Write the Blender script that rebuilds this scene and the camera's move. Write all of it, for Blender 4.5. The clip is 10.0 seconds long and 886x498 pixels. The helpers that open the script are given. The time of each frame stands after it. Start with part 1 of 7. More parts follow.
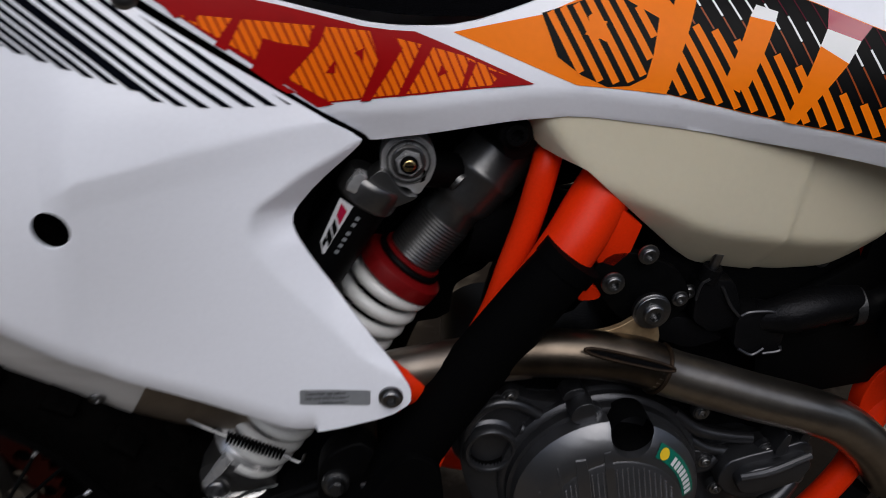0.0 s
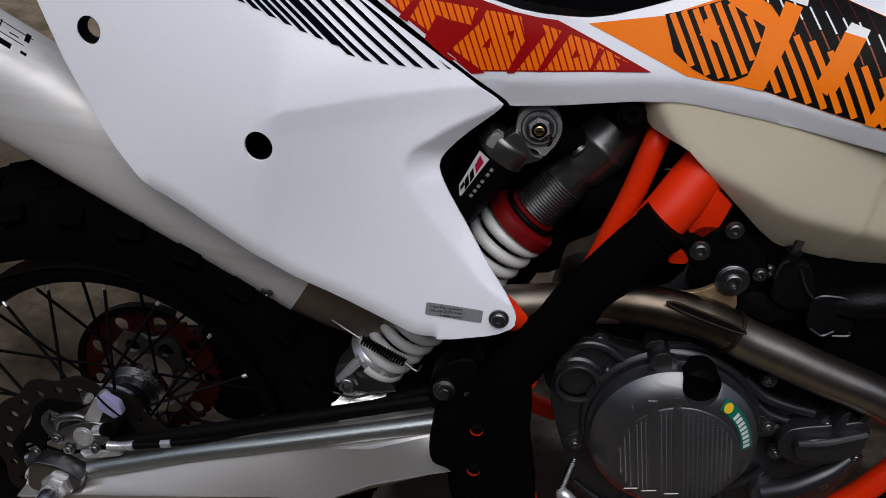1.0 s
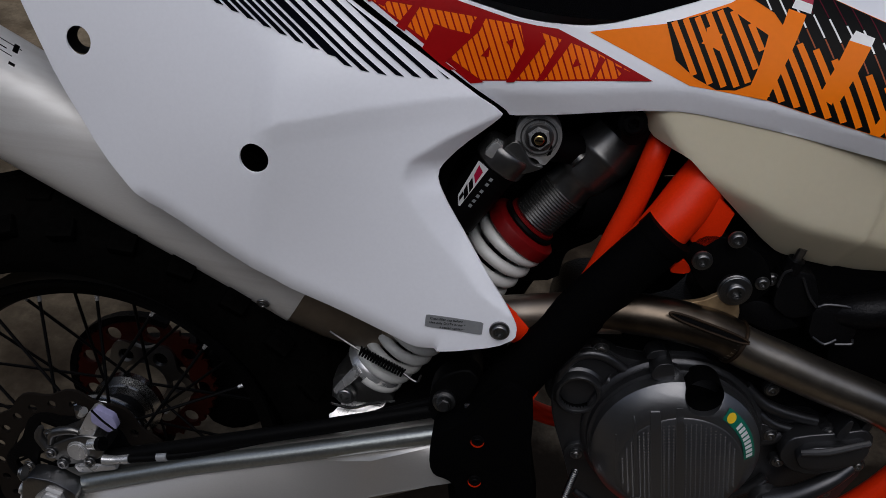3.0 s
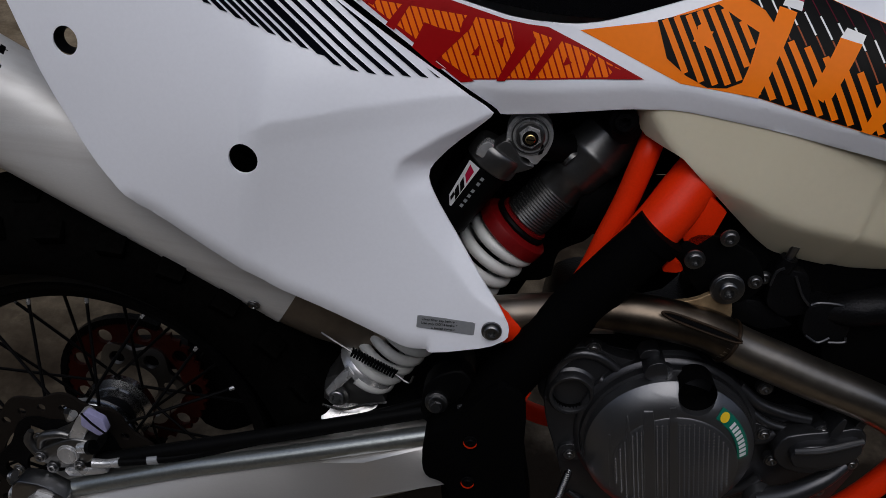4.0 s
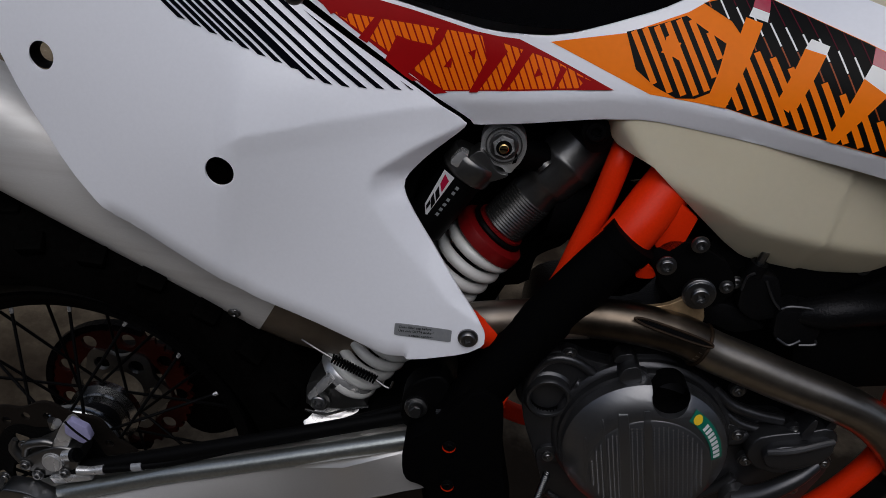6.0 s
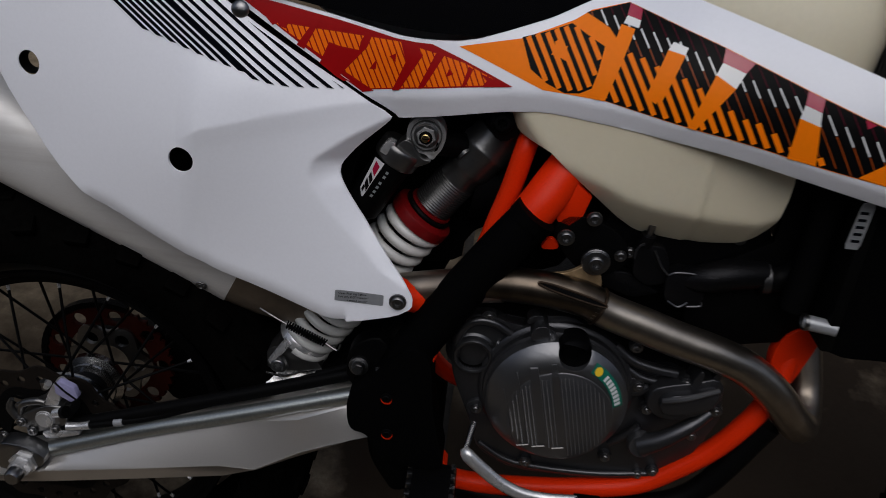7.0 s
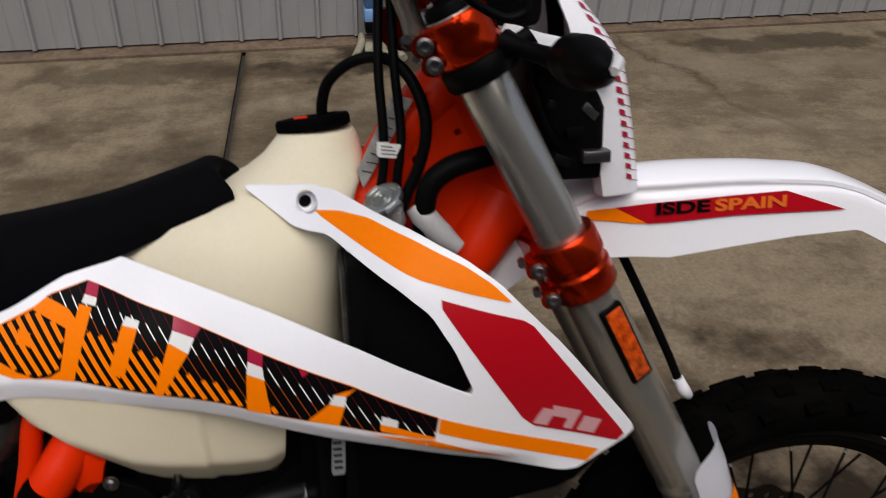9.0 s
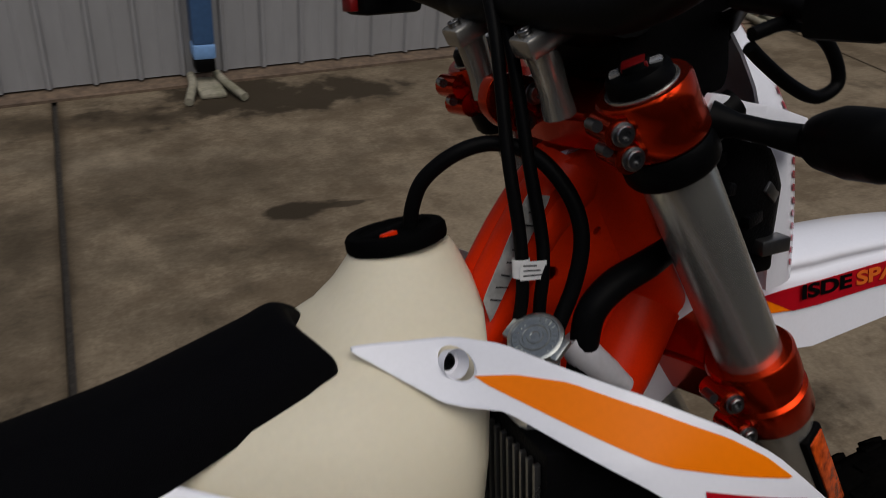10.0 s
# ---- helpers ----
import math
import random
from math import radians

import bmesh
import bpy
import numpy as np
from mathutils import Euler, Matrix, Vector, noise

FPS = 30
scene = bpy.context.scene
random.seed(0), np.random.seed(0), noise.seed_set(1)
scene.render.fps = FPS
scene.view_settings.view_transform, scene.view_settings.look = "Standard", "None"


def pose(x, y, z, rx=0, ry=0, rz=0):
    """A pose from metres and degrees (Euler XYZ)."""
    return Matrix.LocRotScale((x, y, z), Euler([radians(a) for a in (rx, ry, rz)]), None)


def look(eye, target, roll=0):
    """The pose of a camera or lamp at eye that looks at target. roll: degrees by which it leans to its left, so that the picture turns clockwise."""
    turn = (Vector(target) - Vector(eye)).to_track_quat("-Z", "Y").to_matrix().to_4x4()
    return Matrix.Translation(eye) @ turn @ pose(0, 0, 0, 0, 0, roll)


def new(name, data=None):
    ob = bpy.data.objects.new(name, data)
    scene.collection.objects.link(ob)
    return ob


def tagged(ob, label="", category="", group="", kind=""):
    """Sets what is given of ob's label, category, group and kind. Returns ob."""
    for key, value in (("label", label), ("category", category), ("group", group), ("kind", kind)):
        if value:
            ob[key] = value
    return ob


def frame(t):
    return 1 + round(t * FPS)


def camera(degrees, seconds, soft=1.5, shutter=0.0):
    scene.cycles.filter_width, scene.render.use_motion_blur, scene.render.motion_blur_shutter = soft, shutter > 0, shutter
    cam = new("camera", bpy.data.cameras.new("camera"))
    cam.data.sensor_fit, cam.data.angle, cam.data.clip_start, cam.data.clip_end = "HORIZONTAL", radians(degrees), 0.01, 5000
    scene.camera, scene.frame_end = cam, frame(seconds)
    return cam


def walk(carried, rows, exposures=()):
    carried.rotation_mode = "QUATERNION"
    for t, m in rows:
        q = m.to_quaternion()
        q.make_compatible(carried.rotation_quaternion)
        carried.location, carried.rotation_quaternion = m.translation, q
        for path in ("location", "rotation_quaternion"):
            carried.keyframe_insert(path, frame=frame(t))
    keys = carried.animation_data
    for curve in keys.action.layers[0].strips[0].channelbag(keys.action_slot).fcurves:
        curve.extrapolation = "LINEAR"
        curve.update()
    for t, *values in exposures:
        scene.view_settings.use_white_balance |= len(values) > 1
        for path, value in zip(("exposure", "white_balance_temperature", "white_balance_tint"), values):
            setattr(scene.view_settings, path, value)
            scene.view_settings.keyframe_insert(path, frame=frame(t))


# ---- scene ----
# The motorcycle stands on its side stand and leans nearly 14 degrees to its left; the path is given in its own upright frame.
BIKE = pose(0.0095, 0, -0.006, -13.7, -0.6, -0.84)
cam = camera(57.0, 10.0, soft=0.8, shutter=0.35)
PATH = [
    (0, (0.4233, -0.6286, 0.9934), (0.5359, 0.2631, 0.5549), 3.54),
    (0.5, (0.4455, -0.7497, 1.0086), (0.4199, 0.1449, 0.5626), 5.92),
    (1, (0.4301, -0.7691, 1.0025), (0.3824, 0.1269, 0.561), 6.73),
    (1.5, (0.4228, -0.7579, 0.9984), (0.3781, 0.1375, 0.5554), 6.77),
    (2, (0.4162, -0.7647, 1.0063), (0.3757, 0.1305, 0.5624), 6.84),
    (3.5, (0.4215, -0.7494, 1.0132), (0.3897, 0.1432, 0.5636), 6.49),
    (4, (0.4226, -0.7493, 1.0105), (0.3939, 0.1444, 0.5627), 6.48),
    (4.5, (0.4272, -0.7449, 1.0108), (0.3963, 0.1482, 0.562), 6.31),
    (5, (0.4312, -0.7393, 1.0231), (0.4057, 0.1537, 0.5737), 6.30),
    (6.5, (0.4463, -0.7722, 1.0373), (0.4276, 0.1163, 0.5787), 6.12),
    (7, (0.5178, -0.8599, 1.0663), (0.4898, 0.0301, 0.6112), 5.41),
    (7.2, (0.5251, -0.9136, 1.0883), (0.5437, -0.0157, 0.6485), 5.67),
    (7.5, (0.5923, -0.9634, 1.1268), (0.6691, -0.0654, 0.6936), 3.37),
    (7.8, (0.7231, -0.9704, 1.1465), (0.8061, -0.0725, 0.7142), 1.37),
    (8, (0.8284, -0.9672, 1.1626), (0.9105, -0.0607, 0.7484), 0.74),
    (8.2, (0.9148, -0.9494, 1.1827), (0.9942, -0.0344, 0.7873), 0.17),
    (8.5, (0.9466, -0.9296, 1.2097), (1.0481, -0.0075, 0.8363), -0.38),
    (8.7, (0.9282, -0.8915, 1.2197), (1.0500, 0.0315, 0.8547), -0.50),
    (9, (0.8659, -0.8359, 1.2381), (1.0150, 0.0879, 0.8853), -0.77),
    (9.2, (0.8129, -0.7744, 1.2413), (0.9969, 0.1469, 0.8989), -1.52),
    (9.5, (0.7200, -0.6671, 1.2466), (0.9888, 0.2357, 0.9110), -2.10),
    (9.7, (0.6777, -0.6014, 1.2540), (0.9856, 0.2870, 0.9135), -2.37),
    (10, (0.6588, -0.5188, 1.2605), (1.0376, 0.3431, 0.9234), -2.30),
]
walk(cam, [(t, BIKE @ look(eye, aim, roll)) for t, eye, aim, roll in PATH],
     exposures=[(0, 0.32, 6150, 10), (0.5, 0.55, 6150, 10), (1, 0.40, 6150, 10), (2, 0.02, 6150, 10), (3.5, -0.09, 6100, 10), (5, -0.10, 6100, 10), (6.5, -0.08, 6150, 10), (7.5, 0.08, 6300, 10),
                (8, 0.36, 6500, 10), (8.5, 0.62, 6700, 10), (9, 0.72, 6700, 10), (9.5, 0.40, 6600, 10), (10, 0.08, 6550, 10)])

# ---- world, sun, exposure ----
world = bpy.data.worlds.new("overcast_sky")
scene.world = world
world.use_nodes = True
wn = world.node_tree
sky = wn.nodes.new("ShaderNodeTexSky")
sky.sky_type, sky.sun_disc = "NISHITA", False
sky.sun_elevation, sky.sun_rotation = radians(62), radians(184)
sky.air_density, sky.dust_density, sky.ozone_density = 1.0, 4.0, 1.0
soft_sky = wn.nodes.new("ShaderNodeHueSaturation")
soft_sky.inputs["Saturation"].default_value = 0.75
wn.links.new(sky.outputs[0], soft_sky.inputs["Color"])
wn.links.new(soft_sky.outputs[0], wn.nodes["Background"].inputs["Color"])
wn.nodes["Background"].inputs["Strength"].default_value = 0.068
sun = new("sun", bpy.data.lights.new("sun", "SUN"))
sun.data.energy, sun.data.angle, sun.data.color = 1.05, radians(65), (1.0, 0.98, 0.95)
sun.matrix_world = look((0.5, -2.65, 5.0), (0.7, 0.0, 0.0))


# ---- materials ----
def material(name, colour, rough=0.5, metal=0.0, vary=0.12, grain=40.0, bump=0.0, coat=0.0, stain=None, stain_scale=5.0, stretch=(1, 1, 1), rough_vary=0.1, spec=0.5, sss=0.0):
    """A principled surface with fine grain, broad staining, uneven gloss and slight relief, in metres."""
    m = bpy.data.materials.new(name)
    m.use_nodes = True
    nt = m.node_tree
    b = nt.nodes["Principled BSDF"]
    tc = nt.nodes.new("ShaderNodeTexCoord")
    mp = nt.nodes.new("ShaderNodeMapping")
    mp.inputs["Scale"].default_value = stretch
    nt.links.new(tc.outputs["Object"], mp.inputs["Vector"])
    fine = nt.nodes.new("ShaderNodeTexNoise")
    fine.inputs["Scale"].default_value, fine.inputs["Detail"].default_value = grain, 6
    broad = nt.nodes.new("ShaderNodeTexNoise")
    broad.inputs["Scale"].default_value, broad.inputs["Detail"].default_value = stain_scale, 5
    nt.links.new(mp.outputs[0], fine.inputs["Vector"])
    nt.links.new(mp.outputs[0], broad.inputs["Vector"])
    ramp = nt.nodes.new("ShaderNodeValToRGB")
    lo = [max(0.0, c * (1 - vary)) for c in colour]
    hi = [min(1.0, c * (1 + vary)) for c in colour]
    ramp.color_ramp.elements[0].position, ramp.color_ramp.elements[1].position = 0.3, 0.7
    ramp.color_ramp.elements[0].color, ramp.color_ramp.elements[1].color = (*lo, 1), (*hi, 1)
    nt.links.new(fine.outputs["Fac"], ramp.inputs["Fac"])
    mix = nt.nodes.new("ShaderNodeMix")
    mix.data_type = "RGBA"
    edge = nt.nodes.new("ShaderNodeMapRange")
    edge.inputs["From Min"].default_value, edge.inputs["From Max"].default_value = 0.45, 0.72
    edge.inputs["To Max"].default_value = 0.75 if stain else 0.0
    nt.links.new(broad.outputs["Fac"], edge.inputs["Value"])
    nt.links.new(edge.outputs[0], mix.inputs["Factor"])
    nt.links.new(ramp.outputs["Color"], mix.inputs["A"])
    mix.inputs["B"].default_value = (*(stain or colour), 1)
    nt.links.new(mix.outputs["Result"], b.inputs["Base Color"])
    gloss = nt.nodes.new("ShaderNodeMapRange")
    gloss.inputs["To Min"].default_value = max(0.02, rough - rough_vary)
    gloss.inputs["To Max"].default_value = min(1.0, rough + rough_vary)
    nt.links.new(broad.outputs["Fac"], gloss.inputs["Value"])
    nt.links.new(gloss.outputs[0], b.inputs["Roughness"])
    b.inputs["Metallic"].default_value = metal
    b.inputs["Coat Weight"].default_value, b.inputs["Coat Roughness"].default_value = coat, 0.06
    b.inputs["Specular IOR Level"].default_value = spec
    if sss:
        b.inputs["Subsurface Weight"].default_value = sss
        b.inputs["Subsurface Radius"].default_value = (0.02, 0.015, 0.01)
    if bump:
        bp = nt.nodes.new("ShaderNodeBump")
        bp.inputs["Strength"].default_value, bp.inputs["Distance"].default_value = bump, 0.002
        nt.links.new(fine.outputs["Fac"], bp.inputs["Height"])
        nt.links.new(bp.outputs[0], b.inputs["Normal"])
    return m


WHITE = material("white_plastic", (0.865, 0.875, 0.94), 0.22, 0, 0.012, 300, 0.03, rough_vary=0.06)
CREAM = material("cream_polyethylene", (0.74, 0.68, 0.53), 0.55, 0, 0.02, 180, 0.08, sss=0.12, stain=(0.71, 0.645, 0.485), stain_scale=7, spec=0.25)
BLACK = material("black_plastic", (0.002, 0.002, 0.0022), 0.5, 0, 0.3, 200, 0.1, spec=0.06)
MATT = material("black_textured_plastic", (0.002, 0.002, 0.0022), 0.62, 0, 0.3, 900, 0.35, spec=0.012)
SEAT = material("black_seat_cover", (0.0022, 0.0022, 0.003), 0.6, 0, 0.35, 1400, 0.6, spec=0.03)
RUBBER = material("tyre_rubber", (0.0022, 0.0021, 0.0020), 0.8, 0, 0.3, 160, 0.3, stain=(0.0046, 0.0043, 0.004), stain_scale=14, spec=0.0)
HOSE = material("black_rubber_hose", (0.003, 0.003, 0.0033), 0.45, 0, 0.2, 300, 0.1, spec=0.045)
ORANGE_FRAME = material("orange_powder_coat", (0.70, 0.026, 0.0012), 0.36, 0, 0.05, 500, 0.06, spec=0.14)
ORANGE_ANO = material("orange_anodised_aluminium", (0.55, 0.029, 0.002), 0.18, 0.9, 0.06, 300, 0.03)
RED_ANO = material("red_collar", (0.15, 0.003, 0.004), 0.4, 0.1, 0.1, 300, 0.05, spec=0.3)
PLATE = material("silver_rating_plate", (0.50, 0.50, 0.49), 0.35, 0.5, 0.1, 300, 0.03)
ZINC = material("stamped_zinc_cap", (0.40, 0.42, 0.41), 0.3, 0.9, 0.1, 300, 0.1)
ALU = material("bare_aluminium", (0.66, 0.66, 0.67), 0.28, 0.7, 0.08, 260, 0.06, stain=(0.45, 0.45, 0.46), stain_scale=25)
BRUSHED = material("brushed_swingarm_aluminium", (0.64, 0.615, 0.595), 0.30, 0.75, 0.04, 60, 0.02, stretch=(2, 60, 60), rough_vary=0.04)
# Disc steel with the ground's brown reflection and wheel shade put into its colour.
DISC = material("shaded_disc_steel", (0.012, 0.0095, 0.008), 0.6, 0.2, 0.12, 200, 0.05, spec=0.1)
CAST = material("cast_engine_metal", (0.082, 0.083, 0.09), 0.33, 0.85, 0.1, 1200, 0.08, stain=(0.05, 0.05, 0.055), stain_scale=18, spec=0.25)
COVER = material("magnesium_grey_cover", (0.17, 0.172, 0.182), 0.34, 0.9, 0.05, 1500, 0.03, stain=(0.15, 0.15, 0.16), stain_scale=16, spec=0.3, rough_vary=0.05)
DARKMETAL = material("dark_and_shaded_metal", (0.006, 0.006, 0.0066), 0.5, 0.6, 0.2, 400, 0.3, spec=0.02)
SHOCKMETAL = material("grey_anodised_shock_body", (0.155, 0.153, 0.152), 0.3, 0.9, 0.06, 300, 0.05)
DARKCAST = material("dark_and_shaded_cast", (0.011, 0.011, 0.0125), 0.36, 0.7, 0.2, 500, 0.3, spec=0.2)
HUBMETAL = material("machined_hub_metal", (0.55, 0.55, 0.56), 0.2, 1.0, 0.1, 300, 0.05)
DARKBOLT = material("dull_grey_bolt", (0.085, 0.085, 0.088), 0.4, 0.9, 0.15, 900, 0.1)
STEEL = material("zinc_bolt_steel", (0.24, 0.24, 0.245), 0.3, 1.0, 0.1, 900, 0.1)
BRASS = material("brass_valve", (0.75, 0.55, 0.25), 0.25, 1.0, 0.1, 500, 0.05)
FORKTUBE = material("grey_anodised_fork_tube", (0.43, 0.415, 0.38), 0.27, 0.8, 0.012, 40, 0.0, stretch=(40, 40, 2), rough_vary=0.0)
FORKINNER = material("dark_fork_stanchion", (0.05, 0.042, 0.038), 0.2, 0.8, 0.1, 200)
SILENCER = material("brushed_silencer_sleeve", (0.68, 0.67, 0.665), 0.5, 0.35, 0.05, 200, 0.1, stain=(0.56, 0.54, 0.53), stain_scale=4, stretch=(1, 20, 20))
INLET = material("browned_silencer_inlet", (0.20, 0.165, 0.13), 0.42, 0.6, 0.12, 90, 0.08, stain=(0.12, 0.095, 0.07), stain_scale=12)
HEADER = material("heat_tinted_header_pipe", (0.37, 0.33, 0.285), 0.34, 1.0, 0.10, 90, 0.05, stain=(0.20, 0.15, 0.11), stain_scale=9)
SHADED_SCALE = material("shaded_heat_scaled_pipe", (0.13, 0.105, 0.082), 0.33, 1.0, 0.2, 70, 0.08, stain=(0.020, 0.014, 0.010), stain_scale=16)
SCORCH = material("scorched_weld_bracket", (0.035, 0.021, 0.012), 0.5, 0.8, 0.35, 120, 0.2, stain=(0.02, 0.015, 0.012), stain_scale=40)
TAN = material("tan_heat_scale", (0.42, 0.30, 0.17), 0.5, 0.7, 0.2, 150, 0.15, stain=(0.16, 0.09, 0.04), stain_scale=50)
D_TEXT = material("bright_orange_lettering", (0.72, 0.14, 0.018), 0.3, 0, 0.03, 200, 0.02)
SPRING = material("white_spring_paint", (0.62, 0.62, 0.61), 0.35, 0, 0.03, 300, 0.05, coat=0.2)
D_ORANGE = material("orange_decal_film", (0.96, 0.21, 0.001), 0.38, 0, 0.02, 200, 0.02, spec=0.1)
D_RED = material("red_decal_film", (0.43, 0.004, 0.012), 0.3, 0, 0.03, 200, 0.02, coat=0.12, spec=0.3)
D_DEEP = material("deep_red_decal_film", (0.33, 0.003, 0.004), 0.35, 0, 0.03, 200, 0.02, spec=0.15)
D_BURNT = material("burnt_orange_decal_film", (0.92, 0.165, 0.002), 0.35, 0, 0.03, 200, 0.02, spec=0.15)
D_CRIMSON = material("crimson_decal_film", (0.38, 0.01, 0.045), 0.25, 0, 0.03, 200, 0.02, coat=0.3)
D_BLACK = material("black_decal_film", (0.0022, 0.002, 0.0022), 0.45, 0, 0.1, 200, 0.02, spec=0.08)
D_MAROON = material("dark_maroon_line_film", (0.075, 0.004, 0.014), 0.45, 0, 0.1, 200, 0.02, spec=0.08)
D_BROWN = material("brown_orange_line_film", (0.30, 0.055, 0.006), 0.3, 0, 0.1, 200, 0.02, spec=0.2)
D_NAVY = material("dark_navy_stripe_film", (0.003, 0.0035, 0.006), 0.65, 0, 0.1, 200, 0.02, spec=0.0)
D_WHITE = material("white_decal_film", (0.80, 0.80, 0.80), 0.25, 0, 0.01, 200, 0.02, coat=0.3)
D_BADGE = material("pale_pink_badge_film", (0.62, 0.33, 0.35), 0.3, 0, 0.05, 400, 0.02)
D_GREEN = material("green_label_film", (0.006, 0.13, 0.085), 0.3, 0, 0.05, 200, 0.02)
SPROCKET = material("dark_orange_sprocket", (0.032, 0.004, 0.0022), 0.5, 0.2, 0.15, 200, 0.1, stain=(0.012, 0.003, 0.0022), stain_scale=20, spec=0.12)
SHADE = material("dark_shading_sheet", (0.05, 0.05, 0.052), 0.7, 0, 0.1, 20, 0.1)
D_YELLOW = material("yellow_label_film", (0.75, 0.50, 0.02), 0.3, 0, 0.05, 200, 0.02)
D_GREY = material("silver_grey_label_film", (0.33, 0.34, 0.36), 0.35, 0.4, 0.05, 300, 0.03)
D_LIGHT = material("pale_label_film", (0.62, 0.62, 0.64), 0.35, 0.0, 0.05, 300, 0.03)
REFLECT = material("orange_reflector_plastic", (0.50, 0.06, 0.005), 0.18, 0, 0.6, 120, 0.9, coat=0.5)
CLEAR = material("translucent_coolant_plastic", (0.42, 0.41, 0.43), 0.3, 0, 0.05, 200, 0.05, sss=0.1)
LILAC = material("lilac_cap_plastic", (0.30, 0.29, 0.48), 0.4, 0, 0.06, 300, 0.05)


def concrete():
    """Old yard concrete: sandy grain, brown blotches drawn out along the yard, wet dark patches, a few set stains and
    the motorcycle's shade painted in.
    """
    m = bpy.data.materials.new("stained_concrete")
    m.use_nodes = True
    nt = m.node_tree
    b = nt.nodes["Principled BSDF"]
    geo = nt.nodes.new("ShaderNodeNewGeometry")

    def noise_tex(scale, detail, stretch=(1, 1, 1), rough=0.6):
        mp = nt.nodes.new("ShaderNodeMapping")
        mp.inputs["Scale"].default_value = stretch
        nt.links.new(geo.outputs["Position"], mp.inputs["Vector"])
        n = nt.nodes.new("ShaderNodeTexNoise")
        n.inputs["Scale"].default_value, n.inputs["Detail"].default_value, n.inputs["Roughness"].default_value = scale, detail, rough
        nt.links.new(mp.outputs[0], n.inputs["Vector"])
        return n.outputs["Fac"]

    def spread(value, lo, hi, top=1.0):
        r = nt.nodes.new("ShaderNodeMapRange")
        for k, v in (("From Min", lo), ("From Max", hi), ("To Max", top)):
            r.inputs[k].default_value = v
        nt.links.new(value, r.inputs["Value"])
        return r.outputs[0]

    def blend(fac, a, c):
        x = nt.nodes.new("ShaderNodeMix")
        x.data_type = "RGBA"
        nt.links.new(fac, x.inputs["Factor"])
        for k, v in (("A", a), ("B", c)):
            if isinstance(v, tuple):
                x.inputs[k].default_value = (*v, 1)
            else:
                nt.links.new(v, x.inputs[k])
        return x.outputs["Result"]

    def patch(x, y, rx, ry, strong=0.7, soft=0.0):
        """An oval with a ragged edge, for set stains and for painted shade."""
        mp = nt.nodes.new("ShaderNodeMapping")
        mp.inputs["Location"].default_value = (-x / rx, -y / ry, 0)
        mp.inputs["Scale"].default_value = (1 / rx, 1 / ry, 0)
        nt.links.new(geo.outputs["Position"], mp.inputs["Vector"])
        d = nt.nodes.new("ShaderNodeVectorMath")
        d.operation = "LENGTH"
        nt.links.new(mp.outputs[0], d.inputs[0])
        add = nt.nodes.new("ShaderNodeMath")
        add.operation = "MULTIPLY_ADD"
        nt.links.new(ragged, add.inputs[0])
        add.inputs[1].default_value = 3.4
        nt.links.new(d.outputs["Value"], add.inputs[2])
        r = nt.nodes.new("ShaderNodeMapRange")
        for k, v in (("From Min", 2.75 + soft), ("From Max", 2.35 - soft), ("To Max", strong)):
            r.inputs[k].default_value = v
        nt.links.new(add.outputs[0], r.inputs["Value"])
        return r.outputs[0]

    ragged = noise_tex(3.5, 6)
    colour = blend(spread(noise_tex(70, 9, (1, 1, 1), 0.75), 0.28, 0.72), (0.150, 0.114, 0.076), (0.285, 0.232, 0.163))
    colour = blend(spread(noise_tex(340, 4), 0.55, 0.72, 0.35), colour, (0.33, 0.28, 0.21))
    colour = blend(spread(noise_tex(6, 9, (1, 1, 1), 0.75), 0.47, 0.60, 0.5), colour, (0.120, 0.090, 0.060))
    colour = blend(spread(noise_tex(1.9, 10, (0.6, 1.0, 1), 0.74), 0.48, 0.58, 0.55), colour, (0.082, 0.058, 0.035))
    colour = blend(spread(noise_tex(0.9, 5, (0.5, 1.2, 1)), 0.55, 0.72, 0.5), colour, (0.30, 0.256, 0.196))
    # the patch at (-0.7, 0.75) carries the motorcycle's painted shade past the rear wheel
    for p in ((1.30, 2.09, 0.13, 0.055, 0.97), (1.48, 2.075, 0.12, 0.02, 0.8), (1.42, 3.06, 0.62, 0.20, 0.95), (0.98, 2.3, 0.75, 0.42, 0.5, 0.35), (0.95, 2.98, 0.45, 0.12, 0.5), (3.4, 3.15, 0.7, 0.14), (5.2, 2.4, 0.7, 0.2, 0.5), (0.1, 1.75, 0.9, 0.5, 0.55, 0.3), (0.2, 3.0, 0.5, 0.14, 0.5), (-0.7, 0.75, 1.1, 0.7, 0.75, 0.3), (2.6, 3.05, 3.0, 0.55, 0.35, 0.5)):
        colour = blend(patch(*p), colour, (0.034, 0.026, 0.017))
    # shade under and behind the motorcycle, painted into the concrete as a dark oval
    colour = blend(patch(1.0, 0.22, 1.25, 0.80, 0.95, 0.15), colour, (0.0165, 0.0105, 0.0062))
    # a wandering crack, dark along its middle and brown to either side
    # and dirt that has crept out of the joint
    for x0, y0, slope, y1, wide, tone, sway in ((2.42, 3.5, -0.34, 2.1, 0.055, (0.066, 0.050, 0.036), 0.55), (2.42, 3.5, -0.34, 2.5, 0.012, (0.045, 0.034, 0.026), 0.55), (0.59, 2.0, 0.039, -20.0, 0.055, (0.050, 0.036, 0.022), 0.10), (0.59, 2.0, 0.039, -20.0, 0.028, (0.028, 0.020, 0.012), 0.05)):
        sep = nt.nodes.new("ShaderNodeSeparateXYZ")
